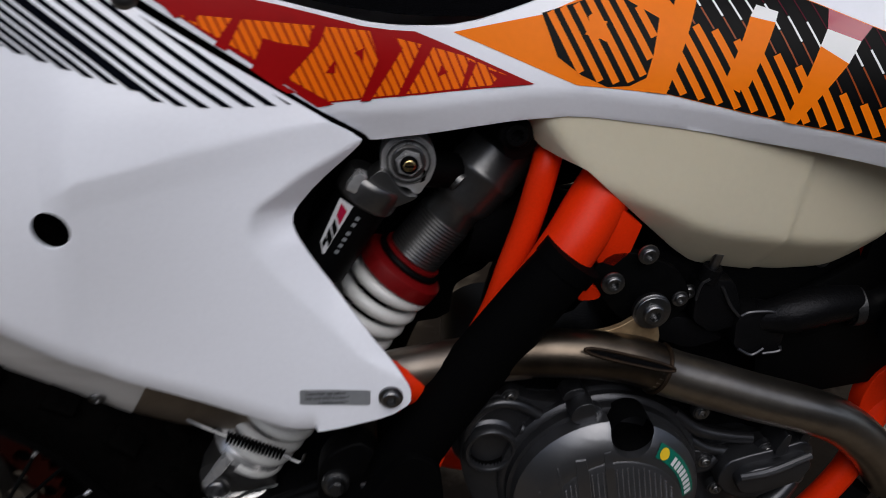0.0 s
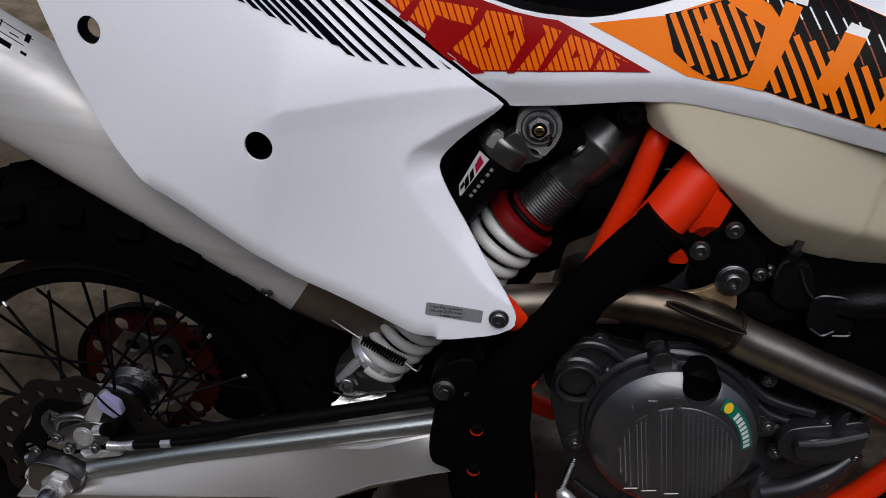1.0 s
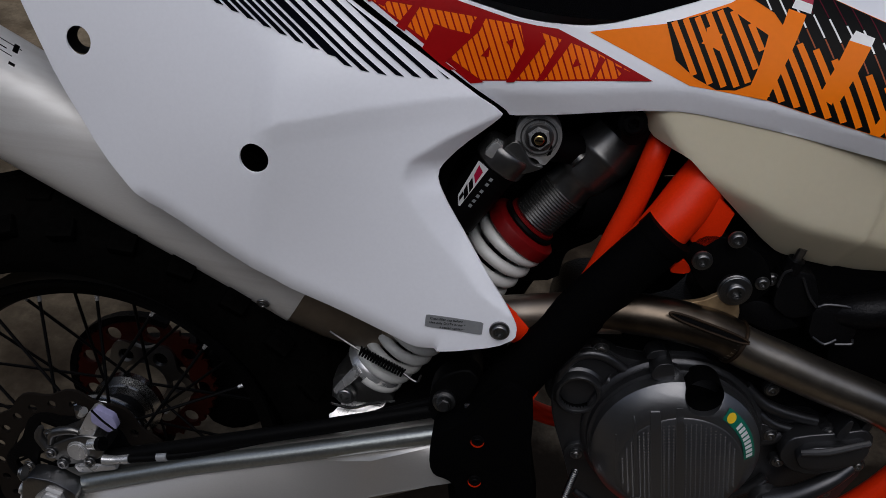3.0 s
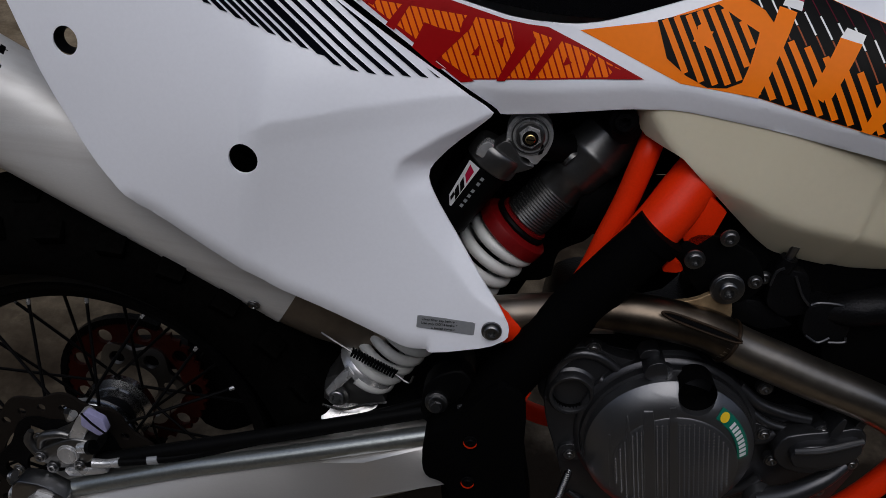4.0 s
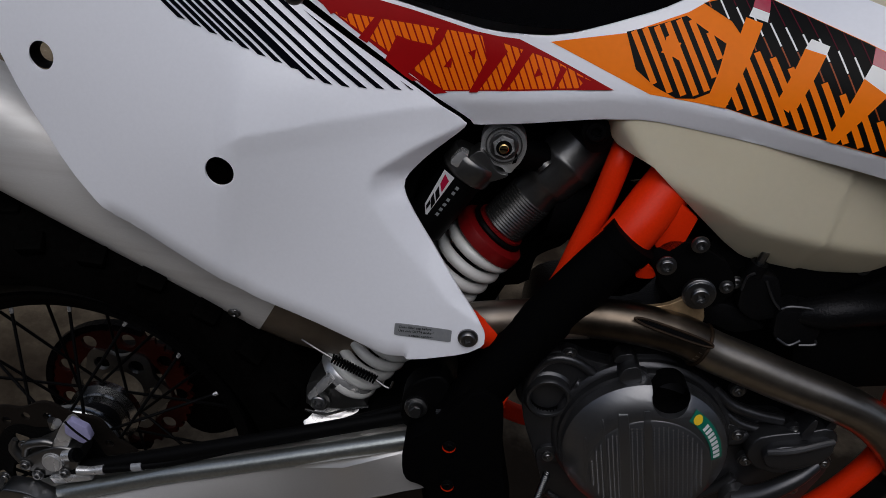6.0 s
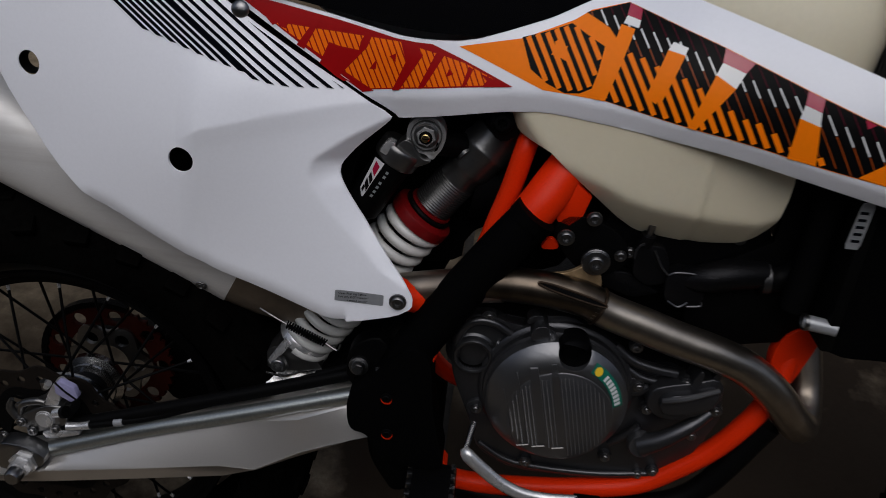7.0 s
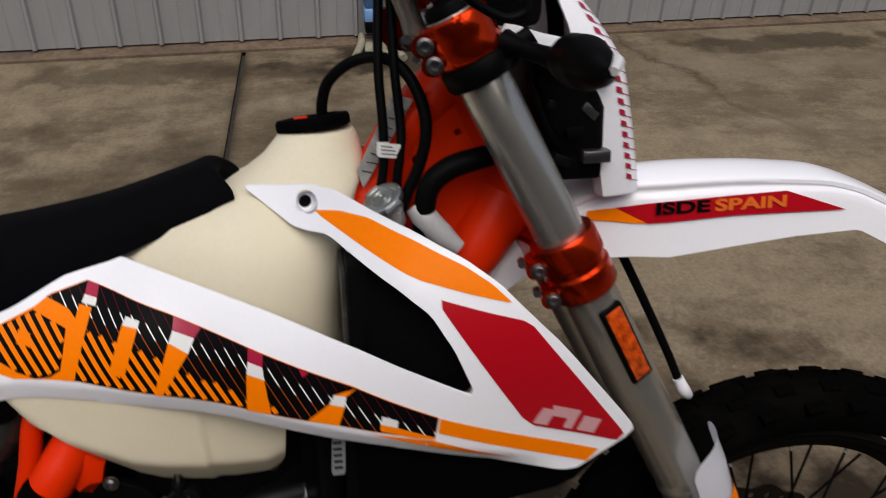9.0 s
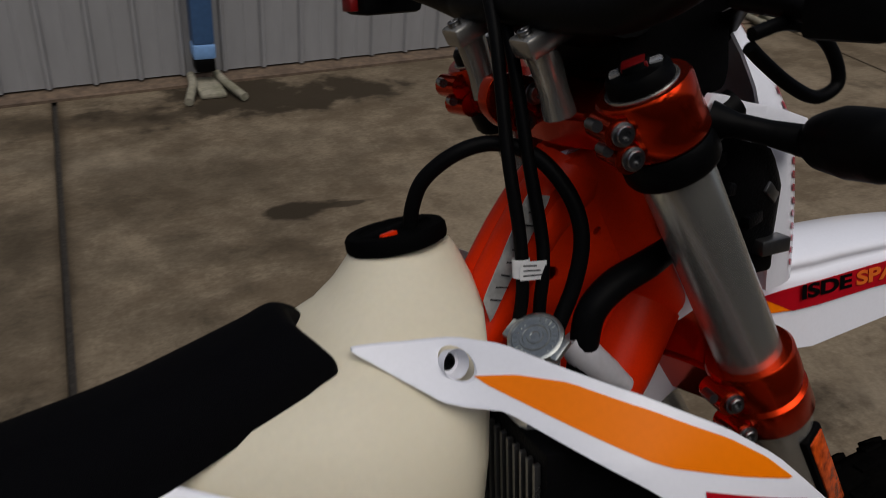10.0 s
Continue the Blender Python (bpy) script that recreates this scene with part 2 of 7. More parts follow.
        nt.links.new(geo.outputs["Position"], sep.inputs[0])
        run = nt.nodes.new("ShaderNodeMath")
        run.operation = "MULTIPLY_ADD"
        nt.links.new(sep.outputs["Y"], run.inputs[0])
        run.inputs[1].default_value, run.inputs[2].default_value = slope * -1.0, -x0 + slope * y0
        shift = nt.nodes.new("ShaderNodeMath")
        nt.links.new(run.outputs[0], shift.inputs[0])
        nt.links.new(sep.outputs["X"], shift.inputs[1])
        wob = nt.nodes.new("ShaderNodeMath")
        wob.operation = "MULTIPLY_ADD"
        nt.links.new(noise_tex(2.6, 6), wob.inputs[0])
        wob.inputs[1].default_value = sway
        nt.links.new(shift.outputs[0], wob.inputs[2])
        off = nt.nodes.new("ShaderNodeMath")
        off.operation = "SUBTRACT"
        nt.links.new(wob.outputs[0], off.inputs[0])
        off.inputs[1].default_value = sway / 2
        mag = nt.nodes.new("ShaderNodeMath")
        mag.operation = "ABSOLUTE"
        nt.links.new(off.outputs[0], mag.inputs[0])
        near = spread(mag.outputs[0], wide, 0.0, 0.55)
        ends = spread(sep.outputs["Y"], y1 - 0.1, y1 + 0.3)
        both = nt.nodes.new("ShaderNodeMath")
        both.operation = "MULTIPLY"
        nt.links.new(near, both.inputs[0])
        nt.links.new(ends, both.inputs[1])
        colour = blend(both.outputs[0], colour, tone)
    nt.links.new(colour, b.inputs["Base Color"])
    nt.links.new(spread(noise_tex(2.2, 5), 0.35, 0.7, 1.0), b.inputs["Roughness"])
    b.inputs["Specular IOR Level"].default_value = 0.10
    rough = nt.nodes.new("ShaderNodeMapRange")
    rough.inputs["To Min"].default_value, rough.inputs["To Max"].default_value = 0.55, 0.95
    nt.links.new(noise_tex(2.2, 5), rough.inputs["Value"])
    nt.links.new(rough.outputs[0], b.inputs["Roughness"])
    bp = nt.nodes.new("ShaderNodeBump")
    bp.inputs["Strength"].default_value, bp.inputs["Distance"].default_value = 0.35, 0.002
    nt.links.new(noise_tex(120, 8), bp.inputs["Height"])
    nt.links.new(bp.outputs[0], b.inputs["Normal"])
    return m


CONCRETE = concrete()
JOINT = material("dark_joint_dirt", (0.03, 0.026, 0.022), 0.9, 0, 0.4, 90, 0.6)
SILL = material("rusty_brown_sill", (0.13, 0.09, 0.06), 0.85, 0, 0.3, 40, 0.5, stain=(0.06, 0.04, 0.03), stain_scale=6)
SHEET = material("pale_grey_wall_sheet", (0.275, 0.275, 0.28), 0.5, 0, 0.05, 30, 0.05, stain=(0.23, 0.23, 0.23), stain_scale=2.5, stretch=(1, 1, 0.25))
BLUE = material("blue_painted_downpipe", (0.05, 0.12, 0.26), 0.45, 0, 0.1, 60, 0.1, stain=(0.05, 0.12, 0.26), stain_scale=8)
BLUE_PALE = material("pale_blue_collar", (0.18, 0.34, 0.62), 0.45, 0, 0.08, 60, 0.1)
MOSSY = material("mossy_splash_block", (0.27, 0.25, 0.19), 0.85, 0, 0.2, 60, 0.5, stain=(0.12, 0.12, 0.07), stain_scale=12)
YELLOW = material("yellow_bollard_paint", (0.75, 0.42, 0.02), 0.45, 0, 0.08, 50, 0.1)


# ---- mesh helpers ----
def part(name, bm, mat, parent=None, label="", sharp=38):
    """Links a bmesh as one smooth-shaded mesh object under a thing or a part."""
    me = bpy.data.meshes.new(name)
    bmesh.ops.recalc_face_normals(bm, faces=bm.faces)
    bm.to_mesh(me)
    bm.free()
    me.materials.append(mat)
    me.polygons.foreach_set("use_smooth", [True] * len(me.polygons))
    me.set_sharp_from_angle(angle=radians(sharp))
    ob = new(name, me)
    if parent is not None:
        ob.parent = parent
    if label:
        ob["label"] = label
    return ob


def spline(pts, per=6):
    """Catmull-Rom through the points."""
    p = [Vector(q) for q in pts]
    p = [2 * p[0] - p[1], *p, 2 * p[-1] - p[-2]]
    out = []
    for i in range(1, len(p) - 2):
        for k in range(per):
            t = k / per
            a, b, c, d = p[i - 1], p[i], p[i + 1], p[i + 2]
            out.append(0.5 * (2 * b + (c - a) * t + (2 * a - 5 * b + 4 * c - d) * t * t + (3 * b - a - 3 * c + d) * t ** 3))
    out.append(p[-2])
    return out


def tube(pts, r, per=6, seg=12, bm=None, flat=1.0, squash=None):
    """A pipe along a spline; r is one radius or one for each point."""
    bm = bm or bmesh.new()
    path = spline(pts, per)
    rs = [r] * len(path) if not isinstance(r, (list, tuple)) else [float(np.interp(i / per, range(len(r)), r)) for i in range(len(path))]
    up = None
    rings = []
    for i, q in enumerate(path):
        d = (path[min(i + 1, len(path) - 1)] - path[max(i - 1, 0)]).normalized()
        if up is None:
            up = d.orthogonal().normalized() if squash is None else (Vector(squash) - Vector(squash).dot(d) * d).normalized()
        else:
            up = (up - up.dot(d) * d).normalized()
        side = d.cross(up)
        rings.append([bm.verts.new(q + rs[i] * (math.cos(a) * up * flat + math.sin(a) * side)) for a in (2 * math.pi * k / seg for k in range(seg))])
    for a, b in zip(rings, rings[1:]):
        for k in range(seg):
            bm.faces.new((a[k], a[(k + 1) % seg], b[(k + 1) % seg], b[k]))
    bm.faces.new(rings[0][::-1])
    bm.faces.new(rings[-1])
    return bm


def lathe(profile, origin, axis, seg=32, bm=None, arc=1.0, start=0.0, up=None):
    """Turns (radius, height) pairs round an axis."""
    bm = bm or bmesh.new()
    axis = Vector(axis).normalized()
    u = (Vector(up) - Vector(up).dot(axis) * axis).normalized() if up else axis.orthogonal().normalized()
    v = axis.cross(u)
    n = seg if arc >= 1 else seg + 1
    rings = []
    for r, h in profile:
        c = Vector(origin) + axis * h
        if r < 1e-6:
            rings.append([bm.verts.new(c)])
        else:
            rings.append([bm.verts.new(c + r * (math.cos(a) * u + math.sin(a) * v)) for a in (start + 2 * math.pi * arc * k / seg for k in range(n))])
    for a, b in zip(rings, rings[1:]):
        for k in range(seg if arc < 1 else seg):
            j = (k + 1) % n if arc >= 1 else k + 1
            q = (a[0], b[j], b[k]) if len(a) == 1 else (a[k], a[j], b[0]) if len(b) == 1 else (a[k], a[j], b[j], b[k])
            if len(set(q)) > 2:
                bm.faces.new(q)
    return bm


def loft(rings, closed=True, cap=True, bm=None):
    """Skins equal rings of points."""
    bm = bm or bmesh.new()
    vs = [[bm.verts.new(q) for q in ring] for ring in rings]
    n = len(vs[0])
    for a, b in zip(vs, vs[1:]):
        for k in range(n if closed else n - 1):
            bm.faces.new((a[k], a[(k + 1) % n], b[(k + 1) % n], b[k]))
    if cap and closed:
        bm.faces.new(vs[0][::-1])
        bm.faces.new(vs[-1])
    return bm


def rounded(pts, times=2, keep=0.78):
    """Cuts the corners of a closed outline."""
    for _ in range(times):
        out = []
        for i, p in enumerate(pts):
            q = pts[(i + 1) % len(pts)]
            out.append((p[0] * keep + q[0] * (1 - keep), p[1] * keep + q[1] * (1 - keep)))
            out.append((p[0] * (1 - keep) + q[0] * keep, p[1] * (1 - keep) + q[1] * keep))
        pts = out
    return pts


def circle(x, z, r, n=24):
    return [(x + r * math.cos(2 * math.pi * k / n), z + r * math.sin(2 * math.pi * k / n)) for k in range(n)]


def flat_bm(loops):
    """A flat sheet in x and z from an outline and its holes."""
    bm = bmesh.new()
    edges = []
    for loop in loops:
        vs = [bm.verts.new((x, 0, z)) for x, z in loop]
        edges += [bm.edges.new((vs[i], vs[(i + 1) % len(vs)])) for i in range(len(vs))]
    bmesh.ops.triangle_fill(bm, edges=edges, use_beauty=True, use_dissolve=False)
    return bm


def gridded(bm, step):
    xs, zs = [v.co.x for v in bm.verts], [v.co.z for v in bm.verts]
    for axis, lo, hi in ((Vector((1, 0, 0)), min(xs), max(xs)), (Vector((0, 0, 1)), min(zs), max(zs))):
        k = math.ceil(lo / step)
        while k * step < hi:
            bmesh.ops.bisect_plane(bm, geom=bm.verts[:] + bm.edges[:] + bm.faces[:], plane_co=axis * k * step, plane_no=axis, dist=1e-6)
            k += 1
    return bm


def skin(loops, depth, thick=0.003, step=0.02, bevel=0.0012, seg=2, away=1):
    """A moulded sheet: the outline laid on y = depth(x, z), with thickness to the inside and softened edges."""
    bm = gridded(flat_bm(loops), step)
    front = bm.faces[:]
    rim = [e for e in bm.edges if e.is_boundary]
    copied = bmesh.ops.duplicate(bm, geom=bm.verts[:] + bm.edges[:] + bm.faces[:])
    pair = {v: copied["vert_map"][v] for e in rim for v in e.verts}
    for v in {v for f in front for v in f.verts}:
        v.co.y = depth(v.co.x, v.co.z)
    for g in copied["geom"]:
        if isinstance(g, bmesh.types.BMVert):
            g.co.y = depth(g.co.x, g.co.z) + thick * away
    for e in rim:
        a, b = e.verts
        bm.faces.new((a, b, pair[b], pair[a]))
    bmesh.ops.recalc_face_normals(bm, faces=bm.faces)
    if bevel:
        bmesh.ops.bevel(bm, geom=rim, offset=bevel, segments=seg, affect="EDGES", profile=0.5, clamp_overlap=True)
    return bm


def pad(outline, y0, y1, bevel=0.006, seg=3, turns=2, keep=0.78):
    """A solid block with the given outline in x and z from y0 (outside) to y1, its outer edge rounded."""
    return skin([rounded(outline, turns, keep)], lambda x, z: y0, y1 - y0, 9.0, bevel, seg)


def film(loops, depth, lift, step=0.008):
    """A decal laid on a moulded sheet."""
    bm = gridded(flat_bm(loops), step)
    for v in bm.verts:
        v.co.y = depth(v.co.x, v.co.z) - lift
    return bm


def clip(poly, inside):
    """The part of a polygon inside a convex one."""
    area = sum(a[0] * b[1] - b[0] * a[1] for a, b in zip(inside, inside[1:] + inside[:1]))
    for a, b in zip(inside, inside[1:] + inside[:1]):
        side = lambda p: ((b[0] - a[0]) * (p[1] - a[1]) - (b[1] - a[1]) * (p[0] - a[0])) * (1 if area > 0 else -1)
        out = []
        for p, q in zip(poly, poly[1:] + poly[:1]):
            sp, sq = side(p), side(q)
            if sp >= 0:
                out.append(p)
            if sp * sq < 0:
                t = sp / (sp - sq)
                out.append((p[0] + t * (q[0] - p[0]), p[1] + t * (q[1] - p[1])))
        poly = out
        if len(poly) < 3:
            return []
    return poly


def moulded(control, soften=1e-4):
    """A smooth surface y(x, z) through a few points (a thin plate)."""
    c = np.array(control, float)
    p, n = c[:, :2], len(c)
    bend = lambda r: np.where(r > 1e-9, r * r * np.log(np.maximum(r, 1e-9)), 0)
    k = bend(np.linalg.norm(p[:, None] - p[None], axis=-1)) + soften * np.eye(n)
    m = np.c_[np.ones(n), p]
    w = np.linalg.solve(np.block([[k, m], [m.T, np.zeros((3, 3))]]), np.r_[c[:, 2], 0, 0, 0])
    return lambda x, z: float(bend(np.hypot(p[:, 0] - x, p[:, 1] - z)) @ w[:n] + w[n] + w[n + 1] * x + w[n + 2] * z)


def box(lo, hi, bevel=0.003, bm=None, turn=None):
    bm = bm or bmesh.new()
    c = [(a + b) / 2 for a, b in zip(lo, hi)]
    s = [b - a for a, b in zip(lo, hi)]
    made = bmesh.ops.create_cube(bm, size=1.0, matrix=Matrix.Translation(c) @ (turn or Matrix()) @ Matrix.Diagonal((*s, 1)))
    if bevel:
        bmesh.ops.bevel(bm, geom=list({e for v in made["verts"] for e in v.link_edges}), offset=bevel, segments=2, affect="EDGES", profile=0.5, clamp_overlap=True)
    return bm


BOLT_MESHES = {}


def bolt(at, r, parent, name="bolt", mat=None, axis=(0, -1, 0), flange=1.45, tall=0.7):
    """A flanged socket screw: a washer face, a round head and a dark star recess in relief."""
    mat = mat or STEEL
    key = (round(r, 4), mat.name, flange, tall)
    if key not in BOLT_MESHES:
        bm = lathe([(0.0, -0.1 * r), (flange * r, -0.1 * r), (flange * r, 0.16 * r), (flange * 0.97 * r, 0.22 * r), (1.02 * r, 0.3 * r), (r, tall * r), (0.9 * r, (tall + 0.1) * r), (0.58 * r, (tall + 0.1) * r), (0.52 * r, (tall - 0.05) * r), (0.45 * r, 0.25 * r), (0.0, 0.2 * r)], (0, 0, 0), (0, 0, 1), 18)
        for k in range(6):
            a = k * math.pi / 3
            bmesh.ops.create_cube(bm, size=1, matrix=Matrix.Rotation(a, 4, "Z") @ Matrix.Translation((0.47 * r, 0, (tall * 0.6) * r)) @ Matrix.Diagonal((0.16 * r, 0.2 * r, 0.5 * r, 1)))
        ob = part(name, bm, mat, parent)
        BOLT_MESHES[key] = ob.data
    else:
        ob = new(name, BOLT_MESHES[key])
        ob.parent = parent
    ob.matrix_local = Matrix.Translation(at) @ Vector((0, 0, 1)).rotation_difference(Vector(axis)).to_matrix().to_4x4()
    return ob


def words(text, size, mat, name, parent, place, label="", bold=0.0):
    """Flat lettering from the built-in font, turned into a mesh."""
    cu = bpy.data.curves.new(name, "FONT")
    cu.body, cu.size, cu.align_x, cu.align_y = text, size, "CENTER", "CENTER"
    cu.extrude, cu.offset = 0.0001, bold
    tmp = bpy.data.objects.new(name, cu)
    scene.collection.objects.link(tmp)
    me = bpy.data.meshes.new_from_object(tmp.evaluated_get(bpy.context.evaluated_depsgraph_get()))
    bpy.data.objects.remove(tmp)
    me.materials.clear()
    me.materials.append(mat)
    ob = new(name, me)
    ob.parent = parent
    ob.matrix_local = place
    if label:
        ob["label"] = label
    return ob


# ---- the yard: slabs, wall, downpipes ----
def wall_y(x):
    return 3.27 + 0.062 * x


def slab(x0, x1, y0, y1, lean=0.039):
    bm = bmesh.new()
    nx, ny = 12, 12
    grid = [[bm.verts.new((x0 + (x1 - x0) * i / nx + lean * (y0 + (y1 - y0) * j / ny - 2.0), y0 + (y1 - y0) * j / ny, 0)) for i in range(nx + 1)] for j in range(ny + 1)]
    for j in range(ny):
        for i in range(nx):
            bm.faces.new((grid[j][i], grid[j][i + 1], grid[j + 1][i + 1], grid[j + 1][i]))
    low = [bm.verts.new(v.co + Vector((0, 0, -0.02))) for v in [row[-1] for row in grid]]
    for j in range(ny):
        bm.faces.new((grid[j][-1], low[j], low[j + 1], grid[j + 1][-1]))
    low = [bm.verts.new(v.co + Vector((0, 0, -0.02))) for v in [row[0] for row in grid]]
    for j in range(ny):
        bm.faces.new((grid[j][0], grid[j + 1][0], low[j + 1], low[j]))
    return bm


def build_yard():
    bm = bmesh.new()
    for v in ((-900, -900), (900, -900), (900, 900), (-900, 900)):
        bm.verts.new((*v, -0.018))
    bm.faces.new(bm.verts[:])
    ground = part("ground", bm, JOINT)
    tagged(ground, "brown stained concrete yard laid in slabs with dirty joints", "ground", kind="structure")
    joints = [-60, -3.4, 0.59, 4.7, 60]
    for a, b in zip(joints, joints[1:]):
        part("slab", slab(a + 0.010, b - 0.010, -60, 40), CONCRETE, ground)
    # metal sheet wall with upright ribs
    bm = bmesh.new()
    xs, n = [], 0
    x = -9.076
    while x < 15.0:
        for dx, dy in ((0.0, 0.0), (0.074, 0.0), (0.078, 0.003), (0.084, 0.003), (0.088, 0.0), (0.152, 0.0), (0.160, -0.02), (0.172, -0.02), (0.180, 0.0)):
            xs.append((x + dx, dy))
        x += 0.18
    rows = [[bm.verts.new((px, wall_y(px) + dy, z)) for px, dy in xs] for z in (0.03, 3.6)]
    back = [[bm.verts.new((px, wall_y(px) + 0.12, z)) for px in (xs[0][0], xs[-1][0])] for z in (0.03, 3.6)]
    for i in range(len(xs) - 1):
        bm.faces.new((rows[0][i], rows[0][i + 1], rows[1][i + 1], rows[1][i]))
    bm.faces.new((back[0][0], back[0][1], back[1][1], back[1][0]))
    wall = part("wall_north", bm, SHEET, sharp=20)
    tagged(wall, "pale grey ribbed metal sheet wall of a shed", "wall", kind="structure")
    bm = loft([[(px, wall_y(px) - 0.085, 0.0), (px, wall_y(px) - 0.085, 0.012), (px, wall_y(px) + 0.1, 0.03), (px, wall_y(px) + 0.1, 0.0)] for px in (-9, 0, 4, 15)])
    tagged(part("baseboard", bm, SILL), "rust-brown sill strip along the foot of the wall", "sill", kind="structure")
    # Added wall, never seen: blocks low southern light and darkens metal reflections.
    bm = box((-12.0, -2.9, -0.01), (16.0, -2.7, 3.0), 0)
    tagged(part("shade_wall_south", bm, SHADE), "plain dark wall added out of view to hold back southern light", "wall", kind="structure")
    for px, size in ((1.25, 1.0), (4.66, 1.0)):
        y = wall_y(px)
        root = new("downpipe")
        root.location = (px, y - 0.075, 0)
        tagged(root, "blue painted rectangular downpipe on the metal wall", "downpipe", group="downpipes")
        part("pipe", box((-0.045, -0.04, 0.19), (0.045, 0.045, 3.5), 0.01), BLUE, root)
        part("collar", box((-0.047, -0.042, 0.125), (0.047, 0.047, 0.19), 0.01), BLUE_PALE, root, "paler blue collar")
        part("outlet", box((-0.042, -0.04, 0.07), (0.042, 0.04, 0.125), 0.008), BLACK, root, "dark open outlet")
        block = new("splash_block")
        block.location = (px, y - 0.14, 0)
        tagged(block, "small mossy concrete splash block under the downpipe", "splash block", group="splash blocks")
        part("tray", box((-0.055, -0.11, 0.0), (0.055, 0.10, 0.025), 0.01), MOSSY, block)
        for s in (-1, 1):
            part("side_rail", tube([(s * 0.055, 0.10, 0.035), (s * 0.07, -0.02, 0.035), (s * 0.115, -0.17, 0.022)], 0.018, 4, 10), MOSSY, block)
    root = new("bollard")
    root.location = (5.08, 3.30, 0)
    tagged(root, "yellow painted steel bollard beside the wall", "bollard")
    part("post", lathe([(0.06, 0), (0.06, 0.95), (0.045, 0.985), (0, 1.0)], (0, 0, 0), (0, 0, 1), 24), YELLOW, root)


build_yard()

# ---- the motorcycle ----
bike = new("motorcycle")
bike.matrix_world = BIKE
tagged(bike, "white and orange off-road motorcycle with black seat leaning on its stand", "motorcycle")
FORK_D = Vector((0.436, 0, -0.900)).normalized()


def frame_parts():
    main = part("frame", tube([(1.014, 0.018, 1.122), (1.057, 0.018, 1.033), (1.087, 0.016, 0.963)], [0.034, 0.033, 0.036], 4, 24), ORANGE_FRAME, bike, "orange painted steel head tube")
    for s in (1, -1):
        part("top_spar", tube([(1.007, 0.018 + 0.004 * s, 1.098), (0.967, 0.018 + 0.008 * s, 1.058), (0.917, 0.016 + 0.012 * s, 0.983), (0.86, 0.006 + 0.04 * s, 0.91), (0.76, 0.07 * s, 0.845), (0.66, 0.07 * s, 0.825)], [0.026, 0.022, 0.021, 0.02, 0.02, 0.0195], 6, 16, flat=1.15), ORANGE_FRAME, main)
        part("gusset_plate", skin([rounded([(0.985, 1.105), (1.045, 1.06), (1.085, 0.99), (1.075, 0.945), (1.035, 0.915), (0.99, 0.93), (0.93, 0.96), (0.925, 1.0), (0.95, 1.06)], 2), circle(1.0169, 1.0513, 0.004, 10), circle(0.974, 1.024, 0.0065, 12)], lambda x, z: 0.0158 + s * (0.024 + 0.03 * max(0, 1.04 - x)), 0.004, 0.03, 0.001, away=-s), ORANGE_FRAME, main)
        part("lower_spar", tube([(1.072, 0.014 + 0.008 * s, 0.973), (1.037, 0.012 + 0.02 * s, 0.923), (0.985, 0.008 + 0.03 * s, 0.86), (0.95, 0.035 * s, 0.76), (0.925, 0.04 * s, 0.66), (0.895, 0.06 * s, 0.58)], [0.036, 0.032, 0.025, 0.021, 0.02, 0.018], 6, 16), ORANGE_FRAME, main)
        part("cradle_tube", tube([(0.905, 0.055 * s, 0.63), (0.888, 0.08 * s, 0.585), (0.872, 0.095 * s, 0.53), (0.852, 0.10 * s, 0.493), (0.826, 0.10 * s, 0.455), (0.79, 0.10 * s, 0.421), (0.75, 0.10 * s, 0.392), (0.69, 0.10 * s, 0.377), (0.62, 0.10 * s, 0.368), (0.55, 0.10 * s, 0.366), (0.50, 0.105 * s, 0.385), (0.462, 0.11 * s, 0.44)], 0.0122, 6, 14), ORANGE_FRAME, main)
        part("main_tube", tube([(0.640, 0.058 * s, 0.811), (0.622, 0.070 * s, 0.786), (0.603, 0.083 * s, 0.760), (0.583, 0.098 * s, 0.732), (0.545, 0.11 * s, 0.675)], [0.0225, 0.0225, 0.0225, 0.022, 0.021], 6, 18), ORANGE_FRAME, main)
        part("frame_guard", tube([(0.580, 0.112 * s, 0.729), (0.556, 0.112 * s, 0.694), (0.513, 0.112 * s, 0.628), (0.471, 0.112 * s, 0.555), (0.452, 0.112 * s, 0.487), (0.455, 0.112 * s, 0.42), (0.475, 0.112 * s, 0.375)], [0.0225, 0.0235, 0.024, 0.025, 0.026, 0.027, 0.024], 6, 18), MATT, main, "black moulded frame guard")
        part("guard_lip", tube([(0.5840, 0.112 * s, 0.7345), (0.577, 0.112 * s, 0.7240)], 0.0240, 2, 18), MATT, main)
        part("subframe_tube", tube([(0.574, 0.05 * s, 0.805), (0.567, 0.066 * s, 0.785), (0.558, 0.07 * s, 0.743), (0.548, 0.072 * s, 0.707), (0.534, 0.076 * s, 0.66), (0.505, 0.085 * s, 0.61)], 0.0112, 6, 14), ORANGE_FRAME, main)
        part("subframe_tube", tube([(0.515, 0.085 * s, 0.602), (0.49, 0.092 * s, 0.612), (0.465, 0.104 * s, 0.618), (0.44, 0.106 * s, 0.628)], 0.0165, 6, 12), ORANGE_FRAME, main)
    part("mount_tab", pad([(0.600, 0.735), (0.622, 0.765), (0.638, 0.752), (0.632, 0.728), (0.621, 0.717), (0.608, 0.721)], -0.098, -0.090, 0.002, 2, 0), ORANGE_FRAME, main)
